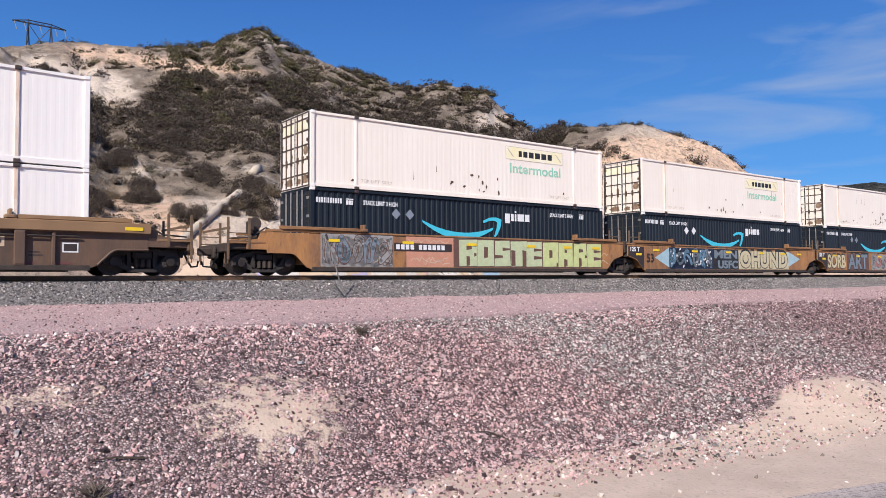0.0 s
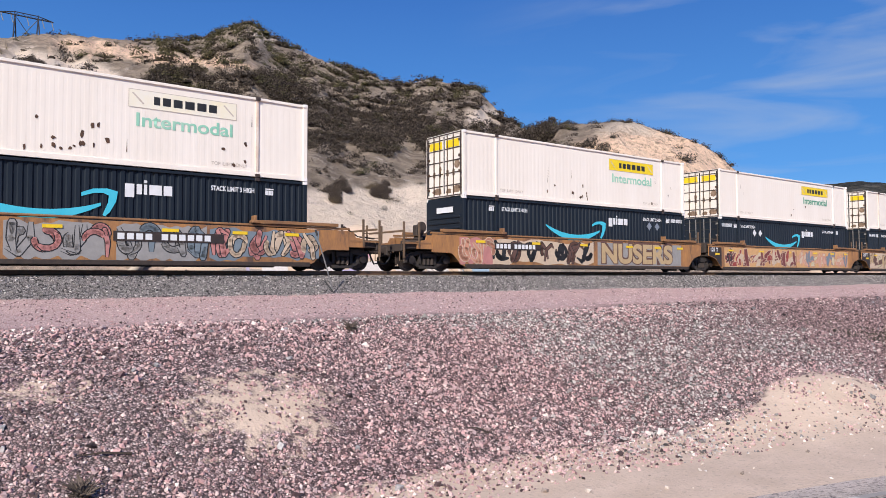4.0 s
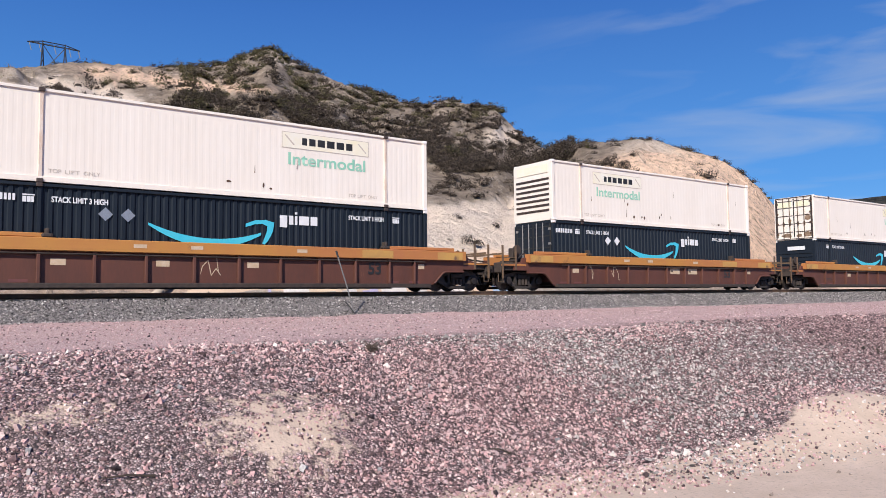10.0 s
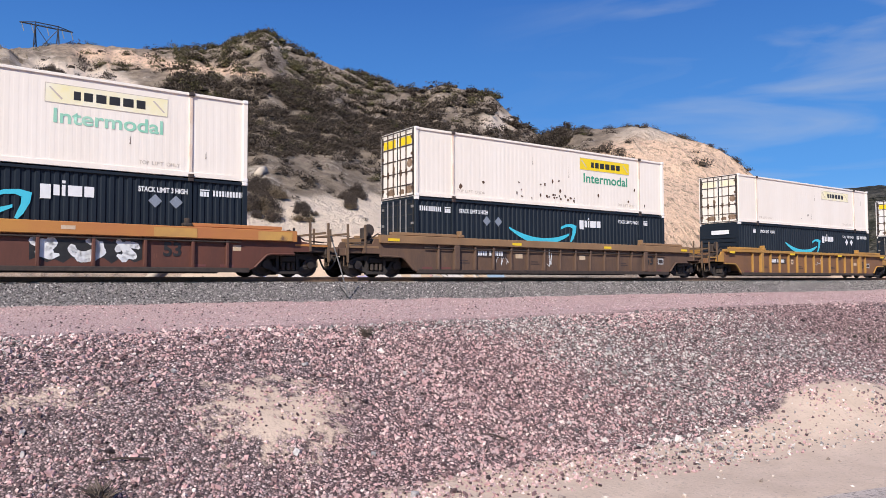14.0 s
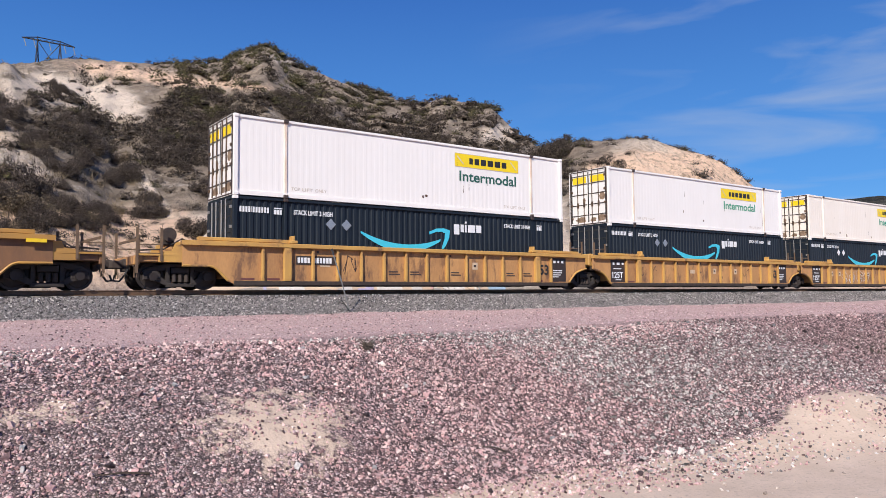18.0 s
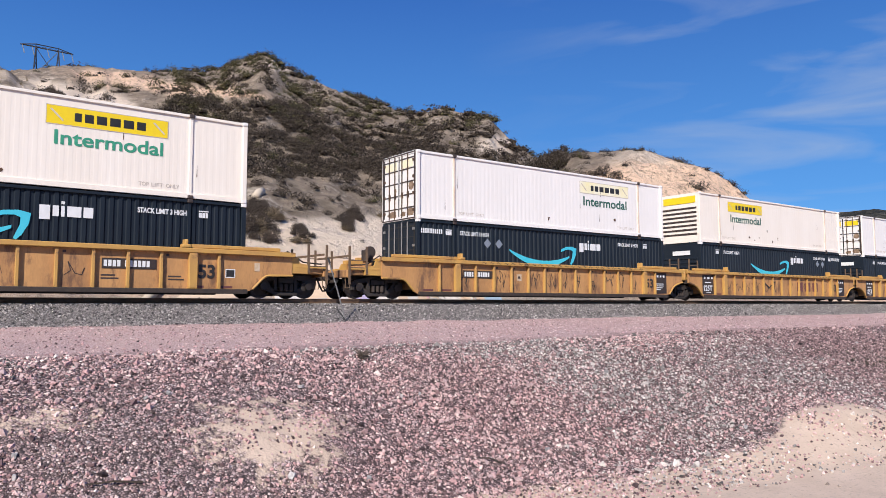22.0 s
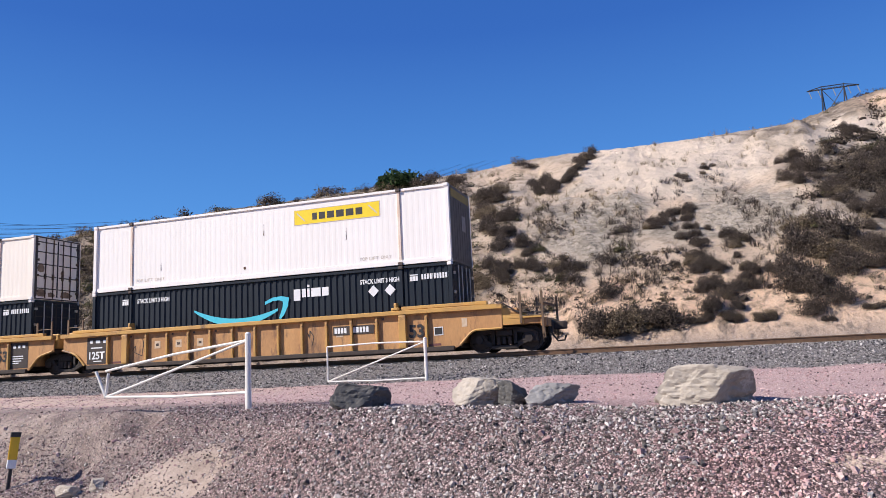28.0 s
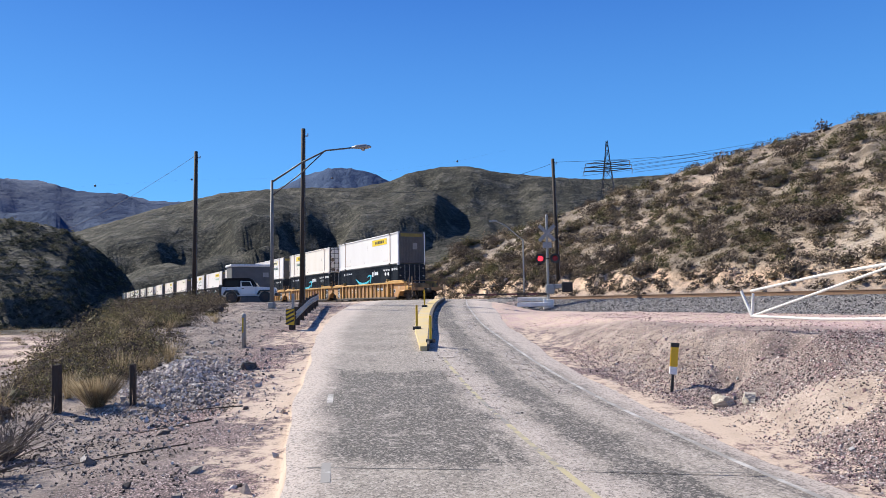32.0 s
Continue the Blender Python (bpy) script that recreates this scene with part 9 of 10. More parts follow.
def island():
    a, b = Vector((-21.0, -7.1)), Vector((-45.3, -14.2))
    n = 26
    KERB = mat("yellow_painted_kerb", (0.66, 0.48, 0.16), (0.55, 0.45, 0.3), 1.5, 0.8, 0, 0.3, 20, rust=(0.36, 0.31, 0.26), rust_amount=0.08, rust_scale=2.5)
    TAR = mat("tarry_kerb_face", (0.06, 0.055, 0.05), (0.12, 0.1, 0.09), 3, 0.85, 0, 0.3)
    ob = thing("traffic_island", "narrow raised traffic island with a worn yellow kerb", "traffic island", pose(0, 0, 0))
    pts = []
    for i in range(n + 1):
        t = i / n
        p = a.lerp(b, t) + Vector((0.3, -0.95)) * (math.sin(math.pi * t) * 0.4)
        zz = float(by_road(np.array([p.x]), np.array([p.y]))[1][0])
        w = 0.13 + 0.2 * min(1, t * 5)
        pts.append((p, zz + 0.03, w))
    side = Vector((-(b - a).y, (b - a).x)).normalized()

    def strip(o0, o1, h0, h1):
        bb = Build()
        v, f = [], []
        for p, zz, w in pts:
            for o, h in ((o0, h0), (o0, h1), (o1, h1), (o1, h0)):
                q = p + side * (o * w)
                v.append((q.x, q.y, zz + h))
        for i in range(n):
            for j in range(4):
                f.append((i * 4 + j, i * 4 + (j + 1) % 4, (i + 1) * 4 + (j + 1) % 4, (i + 1) * 4 + j))
        f += [(3, 2, 1, 0), tuple(4 * n + j for j in range(4))]
        bb.v, bb.f = v, f
        return bb
    part("kerb", strip(-0.55, 1.0, -0.1, 0.13), KERB, ob, "yellow-painted concrete kerb")
    part("kerb_face", strip(-1.0, -0.57, -0.1, 0.19), TAR, ob, "dark tarred kerb edge")
    for t, h in ((0.06, 0.95), (0.2, 1.0), (0.62, 1.0)):
        i = int(t * n)
        p, zz, w = pts[i]
        q = p + side * (0.25 if t != 0.06 else -0.2)
        po = part("delineator", Build().box(q.x - 0.05, q.x + 0.05, q.y - 0.03, q.y + 0.03, zz + 0.1, zz + h, 0.01), YEL, ob)
        part("foot", Build().box(q.x - 0.15, q.x + 0.15, q.y - 0.12, q.y + 0.12, zz + 0.1, zz + 0.22, 0.02), BLACK, po)


island()


# ---- parked off-roader and signal hut ----
def off_roader():
    x, y = at_az(121.9, 57.5)
    z = ground_z(x, y)
    CAR = mat("white_car_paint", (0.8, 0.8, 0.8), (0.76, 0.76, 0.76), 2, 0.3)
    SOFT_TOP = mat("black_soft_top", (0.012, 0.012, 0.013), (0.02, 0.02, 0.02), 6, 0.85, spec=0.1)
    GLASS = mat("dark_glass", (0.02, 0.024, 0.028), None, 5, 0.1)
    ob = thing("off_roader", "white two-door off-road car with black soft top", "car", pose(x, y, z, 0, 0, 121.9 - 8))
    # x forward (to the right of the view), y away
    part("body", Build().prism([(-1.95, 0.6), (-1.75, 0.48), (1.75, 0.5), (1.95, 0.62), (1.98, 0.95), (1.9, 1.12), (0.62, 1.2), (-1.92, 1.2)], -0.8, 0.8, 0.04), CAR, ob)
    part("soft_top", Build().prism([(-1.9, 1.21), (0.5, 1.21), (0.2, 1.78), (0.0, 1.86), (-1.7, 1.86), (-1.86, 1.75)], -0.79, 0.79, 0.03), SOFT_TOP, ob)
    door = part("door", Build().prism([(-0.55, 0.62), (0.55, 0.62), (0.55, 1.18), (0.36, 1.2), (0.16, 1.6), (-0.55, 1.62)], -0.84, -0.78, 0.01), CAR, ob)
    part("door_window", Build().prism([(-0.45, 1.24), (0.28, 1.24), (0.1, 1.57), (-0.48, 1.58)], -0.848, -0.82), GLASS, door)
    part("door_handle", Build().box(-0.45, -0.3, -0.85, -0.82, 1.05, 1.09), BLACK, door)
    part("rear_window", Build().prism([(-1.65, 1.28), (-0.68, 1.28), (-0.68, 1.66), (-1.6, 1.66)], -0.8, -0.78), GLASS, ob)
    part("windscreen", Build().prism([(0.6, 1.22), (0.66, 1.22), (0.3, 1.76), (0.24, 1.76)], -0.68, 0.68), GLASS, ob)
    for sx in (-1.2, 1.25):
        part("wheel_arch", Build().prism([(sx - 0.62, 0.62), (sx - 0.42, 0.95), (sx + 0.42, 0.95), (sx + 0.62, 0.62), (sx + 0.5, 0.6), (sx + 0.36, 0.86), (sx - 0.36, 0.86), (sx - 0.5, 0.6)], -0.95, 0.95, 0.02), BLACK, ob)
        for sy in (-0.78, 0.78):
            w = part("wheel", Build().tube([(sx, sy - 0.13, 0.42), (sx, sy + 0.13, 0.42)], 0.42, 20), BLACK, ob)
            part("rim", Build().tube([(sx, sy - 0.14 * (1 if sy < 0 else -1), 0.42), (sx, sy - 0.15 * (1 if sy < 0 else -1), 0.42)], 0.22, 14), CAST, w)
    part("spare_wheel", Build().tube([(-2.0, 0, 1.0), (-2.22, 0, 1.0)], 0.4, 18), BLACK, ob)
    part("front_bumper", Build().box(1.9, 2.15, -0.75, 0.75, 0.5, 0.72, 0.04), BLACK, ob)
    part("rear_bumper", Build().box(-2.1, -1.92, -0.75, 0.75, 0.5, 0.7, 0.04), BLACK, ob)
    part("side_step", Build().box(-0.65, 0.7, -0.92, -0.82, 0.42, 0.5, 0.02), BLACK, ob)
    part("mirror", Build().box(0.42, 0.52, -1.02, -0.82, 1.2, 1.4, 0.02), BLACK, ob)
    part("headlamp", Build().tube([(1.95, -0.5, 0.92), (2.0, -0.5, 0.92)], 0.11, 12), SILVER, ob)
    part("tail_lamp", Build().box(-1.99, -1.94, -0.78, -0.66, 0.9, 1.08), MAROON, ob)


off_roader()


def signal_hut():
    x, y = at_az(121.9, 68)
    z = ground_z(x, y)
    # wall grey is darkened: the shade on the hut's face is in the colour
    HUT = mat("shaded_hut_grey", (0.13, 0.13, 0.13), (0.09, 0.09, 0.09), 2, 0.6, 0, 0.1)
    ob = thing("signal_hut", "plain grey metal signal hut with a white roof beside the track", "hut", pose(x, y, z, 0, 0, 121.9 + 12))
    part("wall", Build().box(-1.8, 1.8, -1.2, 1.2, 0, 3.2, 0.03), HUT, ob)
    part("roof", Build().box(-1.9, 1.9, -1.3, 1.3, 3.2, 3.42, 0.05), WHITE_STEEL, ob)
    d = part("door", Build().box(-0.45, 0.45, -1.24, -1.2, 0.1, 2.1, 0.01), HUT, ob)
    part("handle", Build().box(0.3, 0.36, -1.28, -1.24, 1.0, 1.15), GALV, d)
    part("vent", Build().box(0.9, 1.4, -1.23, -1.2, 2.3, 2.7), GALV, ob)


signal_hut()


# ---- power line towers ----
LATTICE = mat("weathered_lattice_steel", (0.05, 0.05, 0.055), (0.09, 0.09, 0.09), 2, 0.6, 0.5)


def lattice_tower():
    x, y = at_az(94.3, 200)
    z = ground_z(x, y)
    h = 2.2 + 200 * math.tan(radians(12.0)) - z
    ob = thing("lattice_tower", "steel lattice power line tower with three pairs of arms", "power tower", pose(x, y, z, 0, 0, 94.3 - 6))
    w0, w1 = 4.2, 0.18

    def corner(k, t):
        w = w0 + (w1 - w0) * min(1, t * 1.02) ** 0.8
        return Vector(((-1, 1, 1, -1)[k] * w, (-1, -1, 1, 1)[k] * w, h * t))
    levels = [(2.2 + 200 * math.tan(radians(e)) - z) / h for e in (9.72, 10.02, 10.3)]
    for k in range(4):
        part("leg", Build().tube([corner(k, i / 8) for i in range(9)], 0.11, 4), LATTICE, ob)
    lv = [0, 0.16, 0.31, 0.45, 0.57, 0.67, 0.76, 0.84, 0.92, 1.0]
    for i in range(len(lv) - 1):
        for k in range(4):
            j = (k + 1) % 4
            for p, q in ((corner(k, lv[i]), corner(j, lv[i + 1])), (corner(j, lv[i]), corner(k, lv[i + 1])), (corner(k, lv[i]), corner(j, lv[i]))):
                part("brace", Build().tube([p, q], 0.06, 4), LATTICE, ob)
    for t, ln in zip(levels, (6.4, 6.2, 5.8)):
        for sg in (-1, 1):
            arm = part("cross_arm", Build().tube([(0, 0.4, h * t), (sg * ln, 0, h * t + 0.3)], 0.09, 4).tube([(0, -0.4, h * t), (sg * ln, 0, h * t + 0.3)], 0.09, 4).tube([(0, 0, h * t + 0.7), (sg * ln, 0, h * t + 0.3)], 0.09, 4), LATTICE, ob)
            part("insulator_string", Build().tube([(sg * ln, 0, h * t + 0.3), (sg * (ln - 0.1), 0, h * t - 1.1)], 0.1, 6), GALV, arm)
    return [Vector((x, y, z)) + Vector((math.cos(radians(88)) * 7 * sg, math.sin(radians(88)) * 7 * sg, h * t - 0.8)) for t in levels for sg in (-1, 1)]


for k, p in enumerate(lattice_tower()):
    tx, ty = at_az(60 - k, 330)
    cable(p, Vector((tx, ty, p.z + 55)), 8, "distant sagging power line", 0.04)


def h_tower():
    x, y = at_az(30.4, 192)
    z = ground_z(x, y)
    h = 2.2 + 192 * math.tan(radians(17.25)) - z
    ob = thing("line_tower", "twin-legged steel power line tower on the ridge", "power tower", pose(x, y, z, 0, 0, 30.4 + 12))
    for sg in (-1, 1):
        part("leg", Build().tube([(sg * 3.4, -0.8, 0), (sg * 2.4, 0, h)], 0.16, 4).tube([(sg * 1.4, 0.8, 0), (sg * 2.4, 0, h)], 0.16, 4), LATTICE, ob)
        part("peak", Build().tube([(sg * 2.4, 0, h), (sg * 2.4, 0, h + 0.9)], 0.12, 4), LATTICE, ob)
        for i in range(5):
            t0, t1 = i / 5, (i + 1) / 5
            part("brace", Build().tube([(sg * (3.4 - t0), -0.8 * (1 - t0), h * t0), (sg * (1.4 + t1), 0.8 * (1 - t1), h * t1)], 0.07, 4), LATTICE, ob)
    web = Build()
    for sg in (-1, 1):
        part("brace", Build().tube([(sg * 2.9, 0, h * 0.5), (-sg * 2.4, 0, h)], 0.08, 4), LATTICE, ob)
        part("brace", Build().tube([(sg * 3.2, 0, h * 0.2), (-sg * 2.9, 0, h * 0.5)], 0.08, 4), LATTICE, ob)
    for k in range(8):
        u = -5.2 + k * 1.3
        web.tube([(u, 0, h), (u + 0.65, 0, h + 0.5 * (1 - abs(u + 0.65) / 6)), (u + 1.3, 0, h)], 0.06, 4)
    part("cross_bracing", web, LATTICE, ob)
    part("cross_beam", Build().tube([(-5.6, 0, h), (5.6, 0, h)], 0.15, 4).tube([(-5.6, 0, h), (-2.4, 0, h + 0.7), (2.4, 0, h + 0.7), (5.6, 0, h)], 0.12, 4), LATTICE, ob)
    for u in (-5.2, -3.2, 0, 3.2, 5.2):
        part("insulator_string", Build().tube([(u, 0, h), (u + 0.5, 0, h - 1.9)], 0.1, 5), GALV, ob)


h_tower()


# ---- drain pipe, leaning rods, painted slope ----
def drain_pipe():
    PIPE = mat("chalky_pipe", (0.62, 0.53, 0.42), (0.46, 0.39, 0.31), 2, 0.75, 0, 0.2, rust=(0.3, 0.24, 0.2), rust_amount=0.02)
    b = on_slope(17.1, 6.0) + Vector((0, 0, 0.35))
    r = 26.0
    while beside(*(np.array([c]) for c in at_az(24.1, r)))[1][0] < 6.2:
        r += 0.1
    a = Vector((*at_az(24.1, r), 2.0))
    ob = thing("drain_pipe", "pale corrugated drain pipe lying down the slope", "pipe", pose(a.x, a.y, a.z))
    d = b - a
    n = 26
    pts, rad = [], []
    for i in range(n * 2 + 1):
        t = i / (2 * n)
        pts.append(d * t + Vector((0, 0, 0.2 * math.sin(math.pi * t))))
        rad.append(0.22 if i % 2 else 0.2)
    part("pipe_run", Build().tube(pts, rad, 14), PIPE, ob, smooth=True)
    e = d.normalized()
    part("mouth_bend", Build().tube([d, d + e * 0.4 + Vector((0, 0, -0.04)), d + e * 0.7 + Vector((0, 0, -0.2))], [0.23, 0.235, 0.23], 14), PIPE, ob, smooth=True)
    c, q = on_slope(16.0, 7.9) + Vector((0, 0, 0.1)), on_slope(15.5, 8.4) + Vector((0, 0, 0.12))
    o2 = thing("drain_pipe", "short pale pipe stub half buried in scrub", "pipe", pose(c.x, c.y, c.z))
    part("pipe_run", Build().tube([(0, 0, 0), (q - c) * 0.5 + Vector((0, 0, 0.1)), q - c], 0.25, 12), PIPE, o2, smooth=True)


drain_pipe()


def leaning_rods():
    x, y = at_az(8.95, 25.2)
    z = ground_z(x, y)
    u = Vector((-math.cos(radians(9)), -math.sin(radians(9)), 0))
    ob = thing("leaning_rod", "thin leaning metal rod and stick stuck in the ballast", "rod", pose(x, y, z))
    part("rod", Build().tube([(0, 0, -0.2), u * 0.32 + Vector((0, 0, 1.0)), u * 0.62 + Vector((0, 0, 2.0))], 0.024, 6), ARM_G, ob)
    part("rod_cap", Build().tube([u * 0.6 + Vector((0, 0, 1.95)), u * 0.66 + Vector((0, 0, 2.15))], 0.04, 6), BLACK, ob)
    part("stick", Build().tube([(0.02, -0.05, -0.05), u * 0.35 + Vector((0, 0, 0.42))], 0.022, 5), BLACK, ob)


leaning_rods()


def painted_slope():
    """A low sprayed-concrete facing at the foot of the hill, painted over, with dead branches on it."""
    CONC = mat("sprayed_concrete", (0.66, 0.51, 0.38), (0.54, 0.42, 0.32), 0.8, 0.9, 0, 0.8, 9, rust=(0.26, 0.21, 0.16), rust_amount=0.07, rust_scale=0.8)
    s0, s1, ns = -9.0, 62.0, 142
    rng = np.random.default_rng(5)
    ss = np.linspace(s0, s1, ns)
    prof = [(6.6, 1.6), (6.75, 2.3), (7.15, 3.1), (7.7, 3.9), (8.6, 4.6), (9.6, 4.9)]
    v, f = [], []
    for s in ss:
        fall = float(np.interp(s, [s0, -6.5, -2.0, 6.0, 30, s1], [0.05, 0.3, 0.55, 1, 1.05, 0.4]))
        w = 0.25 * noise.noise(Vector((s * 0.3, 0, 0))) + 0.12 * noise.noise(Vector((s * 1.1, 3, 0)))
        for n, z in prof:
            p = on_track(s, n + w)
            v.append((p.x, p.y, 1.6 + (z - 1.6) * fall * (1 + 0.12 * noise.noise(Vector((s * 0.5, z, 2))))))
    k = len(prof)
    for i in range(ns - 1):
        for j in range(k - 1):
            f.append((i * k + j, (i + 1) * k + j, (i + 1) * k + j + 1, i * k + j + 1))
    bb = Build()
    bb.v, bb.f = v, f
    wall = new("retaining_slope", bb.mesh("retaining_slope", CONC, True))
    tagged(wall, "low sprayed-concrete facing at the hill foot with faded graffiti", "wall", kind="structure")
    V = np.array(v).reshape(ns, k, 3)

    def surf(s, t):
        i = min(max((s - s0) / (s1 - s0) * (ns - 1), 0), ns - 1.001)
        j = min(max(t * (k - 1), 0), k - 1.001)
        a, b = int(i), int(j)
        u, w = i - a, j - b
        p = (V[a, b] * (1 - u) + V[a + 1, b] * u) * (1 - w) + (V[a, b + 1] * (1 - u) + V[a + 1, b + 1] * u) * w
        q = on_track(s, 0)
        d = Vector((q.x - p[0], q.y - p[1], 0)).normalized()
        return Vector(p) + d * 0.06 + Vector((0, 0, 0.02))
    rnd = random.Random(4)
    cols = [paint("wall_white", (0.7, 0.66, 0.64)), paint("wall_pink", (0.7, 0.36, 0.5)), paint("wall_lilac", (0.5, 0.45, 0.66)), paint("wall_blue", (0.36, 0.5, 0.66)), paint("wall_grey", (0.42, 0.39, 0.38))]
    s = 0.5
    while s < 52:
        w = rnd.uniform(0.4, 1.6)
        top = rnd.uniform(0.22, 0.38) if rnd.random() < 0.75 else rnd.uniform(0.38, 0.55)
        m = rnd.choices(cols, [2.5, 1.6, 2.2, 1.8, 1.2])[0]
        b = Build()
        n = 5
        sl = rnd.uniform(-0.4, 0.4)
        for i in range(n):
            t0, t1 = 0.06 + (top - 0.06) * i / n, 0.06 + (top - 0.06) * (i + 1) / n
            b.add([surf(s + sl * t0, t0), surf(s + w + sl * t0, t0), surf(s + w + sl * t1 * rnd.uniform(0.8, 1.2), t1), surf(s + sl * t1, t1)], [(0, 1, 2, 3)])
        part("painted_letter", b, m, wall, "faded painted letter")
        s += w * rnd.uniform(0.7, 1.5)
    # dark scrawl near the pipe
    b = Build()
    for i in range(6):
        u = -3.6 + i * 0.42
        b.add([surf(u, 0.22), surf(u + 0.07, 0.22), surf(u + 0.09, 0.4), surf(u + 0.02, 0.4)], [(0, 1, 2, 3)])
        b.add([surf(u + 0.05, 0.38), surf(u + 0.3, 0.24), surf(u + 0.32, 0.28), surf(u + 0.07, 0.42)], [(0, 1, 2, 3)])
    part("scrawl_bars", b, INK, wall, "black spray-painted scrawl")
    # pale drips run down from above
    for i in range(46):
        u, hi = rnd.uniform(1.0, 40.0), rnd.uniform(0.4, 0.72)
        lo, w = hi - rnd.uniform(0.15, 0.35), rnd.uniform(0.06, 0.22)
        b = Build().add([surf(u, lo), surf(u + w * 0.6, lo), surf(u + w, (lo + hi) / 2), surf(u + w, hi), surf(u, hi), surf(u - w * 0.2, (lo + hi) / 2)], [(0, 1, 2, 3, 4, 5)])
        part("paint_drip", b, cols[rnd.choice((0, 0, 1, 2, 3))], wall, "pale run of thinned paint")
    for i in range(90):
        u, t = rnd.uniform(6, 50), rnd.uniform(0.35, 0.95)
        a = surf(u, t)
        b2 = surf(u + rnd.uniform(0.6, 3.2) * rnd.choice((-1, 1, 1)), max(0.05, t - rnd.uniform(0.15, 0.5)))
        mid = (a + b2) / 2 + Vector((0, 0, rnd.uniform(0.0, 0.25)))
        br = thing("dead_branch", "bare dead branch lying on the concrete facing", "branch", pose(a.x, a.y, a.z), group="dead branches")
        part("limb", Build().tube([(0, 0, 0), mid - a, b2 - a], [0.02, 0.014, 0.006], 5), WOOD, br)
        tw = (mid - a) + Vector((rnd.uniform(-0.5, 0.5), rnd.uniform(-0.3, 0.1), rnd.uniform(0.1, 0.5)))
        part("twig", Build().tube([mid - a, tw], [0.02, 0.008], 4), WOOD, br)


painted_slope()


# ---- single plants near the camera ----
def near_plants():
    rng = np.random.default_rng(31)
    spots = [("dry_tuft", "grey dead weed tuft on the gravel slope", 26.5, 7.3, 0.2, "twigs"), ("dry_tuft", "thin dead weeds at the slope's crest", 7.7, 11.3, 0.17, "twigs"),
             ("bunch_grass", "round tuft of straw-coloured grass beside a post", 132.3, 17.9, 0.72, "grass"), ("dead_bush", "bare grey dead bush on the bank", 137.5, 13.6, 0.9, "twigs"), ("dead_bush", "bare grey dead bush on the bank", 139.0, 12.6, 0.8, "twigs")]
    for name, words, deg, r, size, kind in spots:
        x, y = at_az(deg, r)
        z = ground_z(x, y)
        ob = thing(name, words, "plant", pose(x, y, z, 0, 0, rng.uniform(0, 360)))
        if kind == "grass":
            o = new("blades", plant_mesh("blades", upright_cloud(900, rng, 0.75, 0.008) * size, STRAW))
        else:
            b = Build()
            for k in range(46):
                a, ln, up = rng.uniform(0, 6.28), rng.uniform(0.4, 1.0), rng.uniform(0.2, 1.0)
                m = Vector((math.cos(a) * ln * 0.45, math.sin(a) * ln * 0.45, up * 0.6)) * size
                t = Vector((math.cos(a + 0.3) * ln, math.sin(a + 0.3) * ln, up)) * size
                b.tube([(0, 0, -0.02), m, t], [0.012, 0.009, 0.003], 4)
                b.tube([m, m + Vector((rng.normal() * 0.25, rng.normal() * 0.25, 0.3)) * size], [0.006, 0.002], 4)
            o = new("twig", b.mesh("twig", TWIG))
        o.parent = ob
    for deg, r, ln, words in ((25.2, 7.75, 0.5, "dry curved stick on the gravel"), (-2.0, 9.3, 0.3, "short dry stick on the gravel"), (24.2, 7.2, 0.35, "dry stick on the gravel"), (127.5, 14.6, 1.6, "long thin dead branch on the bank"), (125.0, 16.0, 1.5, "long thin dead branch on the bank"), (131.0, 12.6, 2.2, "long thin dead branch on the bank")):
        x, y = at_az(deg, r)
        z = ground_z(x, y)
        a = radians(deg) + rng.uniform(-0.4, 0.4)
        u = Vector((-math.cos(a), -math.sin(a), 0))
        ends = [Vector((x, y, 0)) + u * ln * t for t in (-0.5, 0.0, 0.5)]
        pts = [Vector((p.x, p.y, ground_z(p.x, p.y) + h)) - Vector((x, y, z)) for p, h in zip(ends, (0.02, 0.05, 0.03))]
        ob = thing("stick", words, "stick", pose(x, y, z))
        part("limb", Build().tube(pts, [0.014, 0.011, 0.005], 5), WOOD, ob)


near_plants()


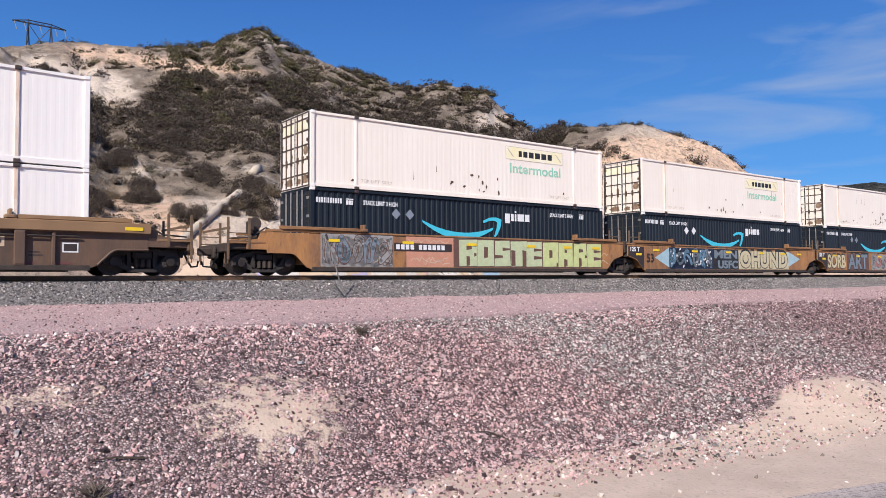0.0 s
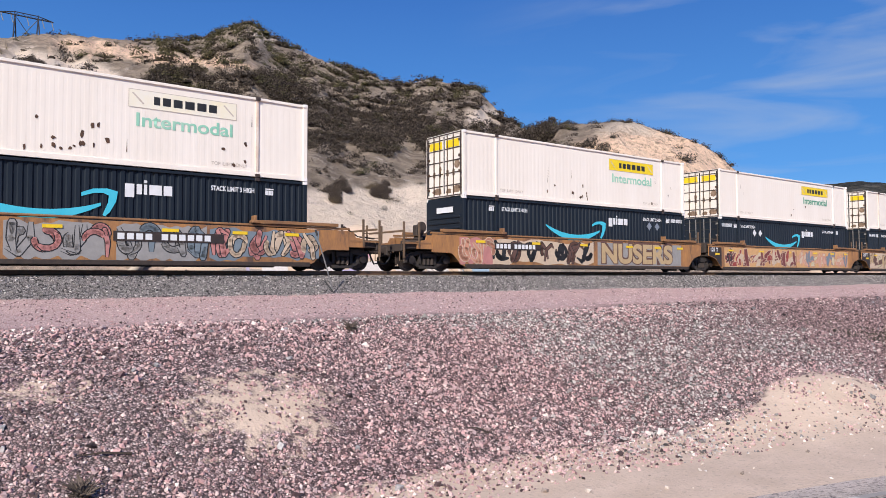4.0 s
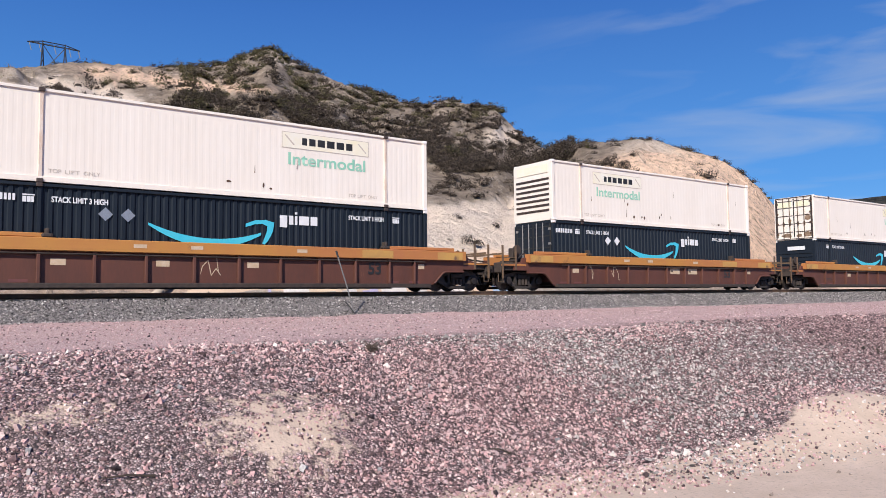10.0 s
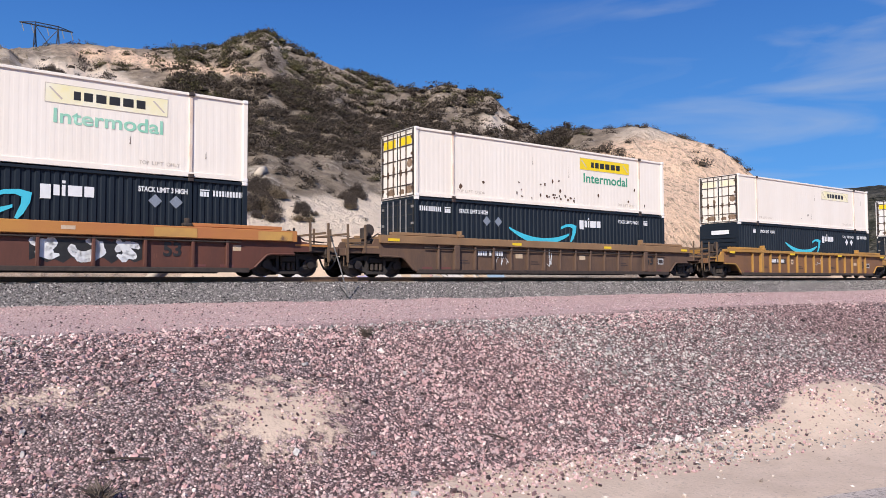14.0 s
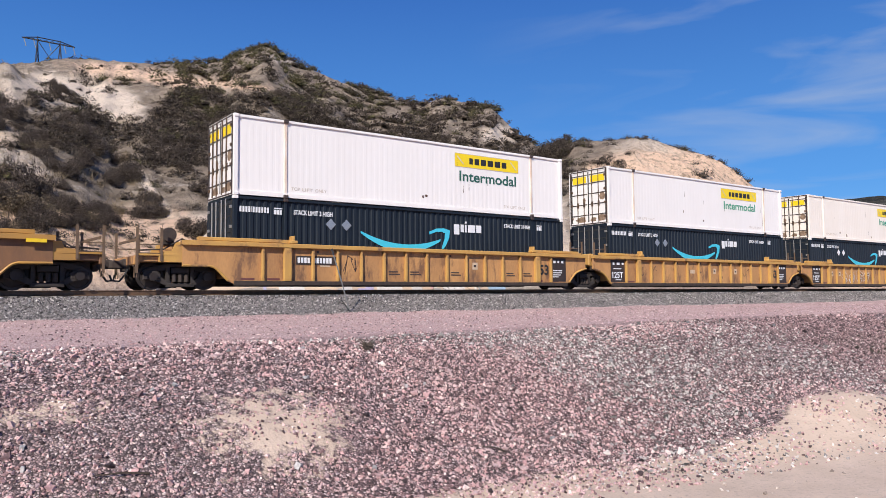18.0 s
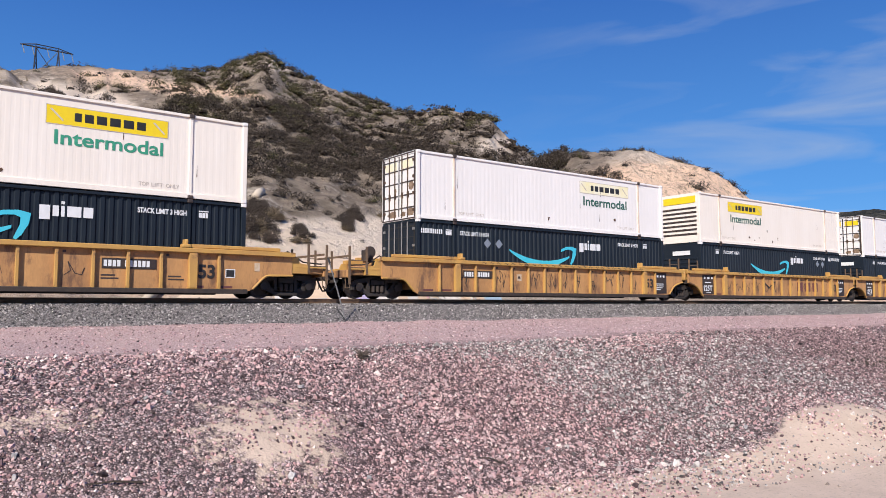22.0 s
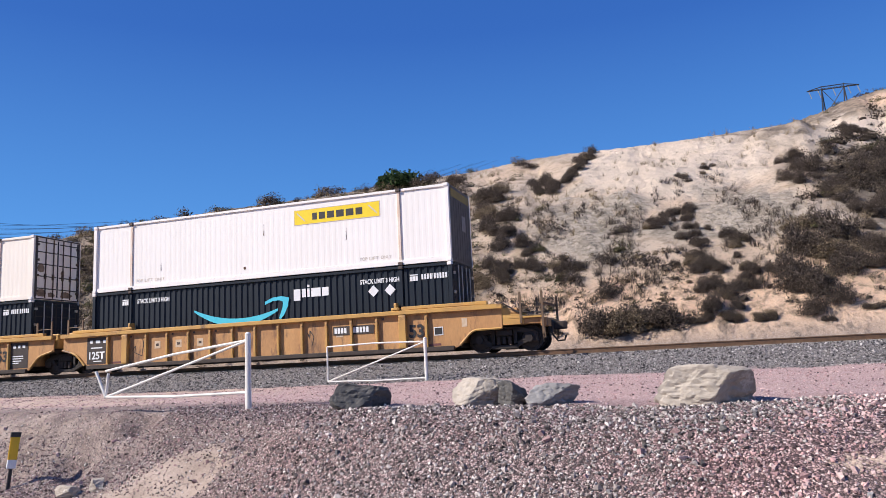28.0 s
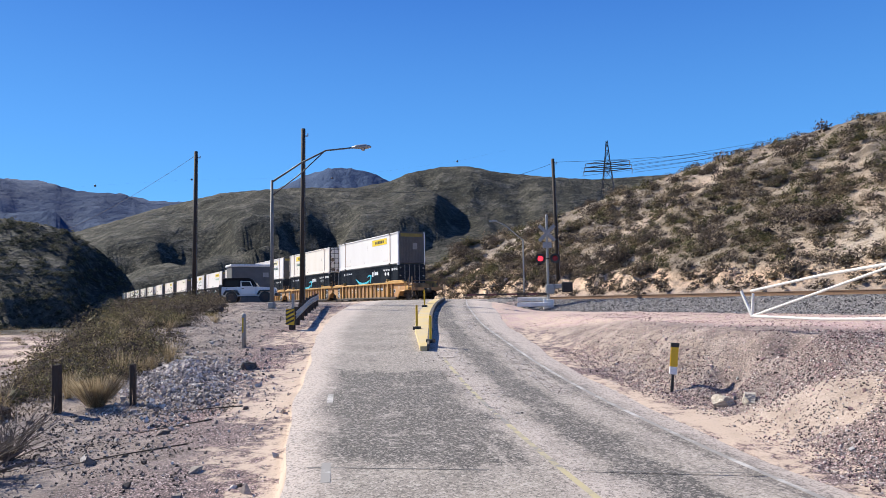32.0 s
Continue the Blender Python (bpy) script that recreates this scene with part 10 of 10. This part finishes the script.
# ---- worn road markings ----
def road_marks():
    MARK_Y = mat("worn_yellow_line", (0.5, 0.42, 0.22), (0.4, 0.35, 0.26), 2.5, 0.85, rust=(0.26, 0.24, 0.22), rust_amount=0.26, rust_scale=1.4)
    MARK_W = mat("worn_white_line", (0.62, 0.59, 0.55), (0.4, 0.37, 0.35), 2.5, 0.85, rust=(0.3, 0.28, 0.26), rust_amount=0.31, rust_scale=1.6)
    TAR = mat("tar_crack", (0.1, 0.095, 0.09), (0.16, 0.15, 0.14), 6, 0.8)

    def stripe(i0, i1, off, w, m, name, words):
        b = Build()
        v, f = [], []
        for i in range(i0, i1):
            c, h, z = ROADLINE[i, :2], ROADLINE[i, 2], ROADLINE[i, 3]
            left = np.array([-_rt[i, 1], _rt[i, 0]])
            for o in (off - w / 2, off + w / 2):
                p = c - left * o
                v.append((p[0], p[1], z + 0.034 - 0.02 * abs(o) / h))
        for i in range(i1 - i0 - 1):
            f.append((2 * i, 2 * i + 1, 2 * i + 3, 2 * i + 2))
        b.v, b.f = v, f
        tagged(new(name, b.mesh(name, m)), words, "road marking", kind="structure")
    near = [int(np.argmin(np.hypot(ROADLINE[:, 0] - a, ROADLINE[:, 1] - b))) for a, b in ((30, 15), (-20, -6.6), (-46, -15.4))]
    stripe(near[0], near[1], 0.3, 0.09, MARK_Y, "centre_line", "worn yellow centre line")
    stripe(near[0], near[2], 2.68, 0.09, MARK_W, "edge_line", "worn white edge line")
    for i in (near[1] - 24, near[1] - 13):
        stripe(i, i + 3, -2.65, 0.12, MARK_W, "edge_line", "short worn dash of a white edge line")
    for i, skew in ((near[1] - 24, 1.5), (near[1] + 10, 0.05), (near[1] + 16, 0.05)):
        b = Build()
        left = np.array([-_rt[i, 1], _rt[i, 0]])
        for o0, o1 in ((-2.9, -0.6), (0.5, 2.6)):
            q = [ROADLINE[i, :2] - left * o + _rt[i] * e for o, e in ((o0, -skew * o0 / 5.5), (o1, -skew * o1 / 5.5), (o1, 0.03 - skew * o1 / 5.5), (o0, 0.03 - skew * o0 / 5.5))]
            b.add([(p[0], p[1], ROADLINE[i, 3] + 0.036) for p in q], [(0, 1, 2, 3)])
        tagged(new("road_joint", b.mesh("road_joint", TAR)), "thin dark joint across the road", "joint", kind="structure")


road_marks()


# ---- aerial marker balls ----
def marker_balls():
    """Balls on a thin overhead line across the valley."""
    BALL = mat("dark_marker_ball", (0.05, 0.045, 0.045), (0.09, 0.07, 0.06), 2, 0.6)
    spots = [Vector((-math.sin(radians(d)) * 300, math.cos(radians(d)) * 300, EYE + 300 * math.tan(radians(e)))) for d, e in BALLS]
    ends = [spots[0] + (spots[0] - spots[1]) * 2] + spots + [spots[-1] + (spots[-1] - spots[-2]) * 0.4 + Vector((0, 0, 2))]
    line = new("overhead_line", Build().tube(ends, 0.006, 4).mesh("overhead_line", BLACK))
    tagged(line, "thin overhead power line across the valley", "cable")
    for p in spots:
        bm = bmesh.new()
        bmesh.ops.create_icosphere(bm, subdivisions=3, radius=0.42)
        me = bpy.data.meshes.new("marker_ball")
        bm.to_mesh(me)
        bm.free()
        me.materials.append(BALL)
        ob = new("marker_ball", me)
        ob.location = p
        tagged(ob, "dark round marker ball on an overhead line", "marker ball", group="marker balls")


BALLS = ((132.6, 8.55), (126.1, 9.3), (115.7, 9.65), (105.9, 10.9))
marker_balls()


# ---- movement ----
def motions():
    times = [float(t) for t in range(0, 33)]
    for ob, s0, up in TRAIN:
        walk(ob, [(t, track_pose(s0 - SPEED * t) @ Matrix.Translation((0, 0, up))) for t in times])
    # wheels roll; all turn alike, so each kind of seat on the truck shares one set of keys
    done = {}
    for w in WHEELSETS:
        key = round(w.location.x, 2)
        if key not in done:
            step = 1.0 / FPS
            rows = [(k * step, Matrix.Translation((key, 0, 0.445)) @ Matrix.Rotation(-SPEED * k * step / 0.445, 4, "Y")) for k in range(0, 32 * FPS + 1)]
            walk(w, rows)
            done[key] = w
        else:
            w.rotation_mode = "QUATERNION"
            a = w.animation_data_create()
            a.action = done[key].animation_data.action
            a.action_slot = done[key].animation_data.action_slot


motions()
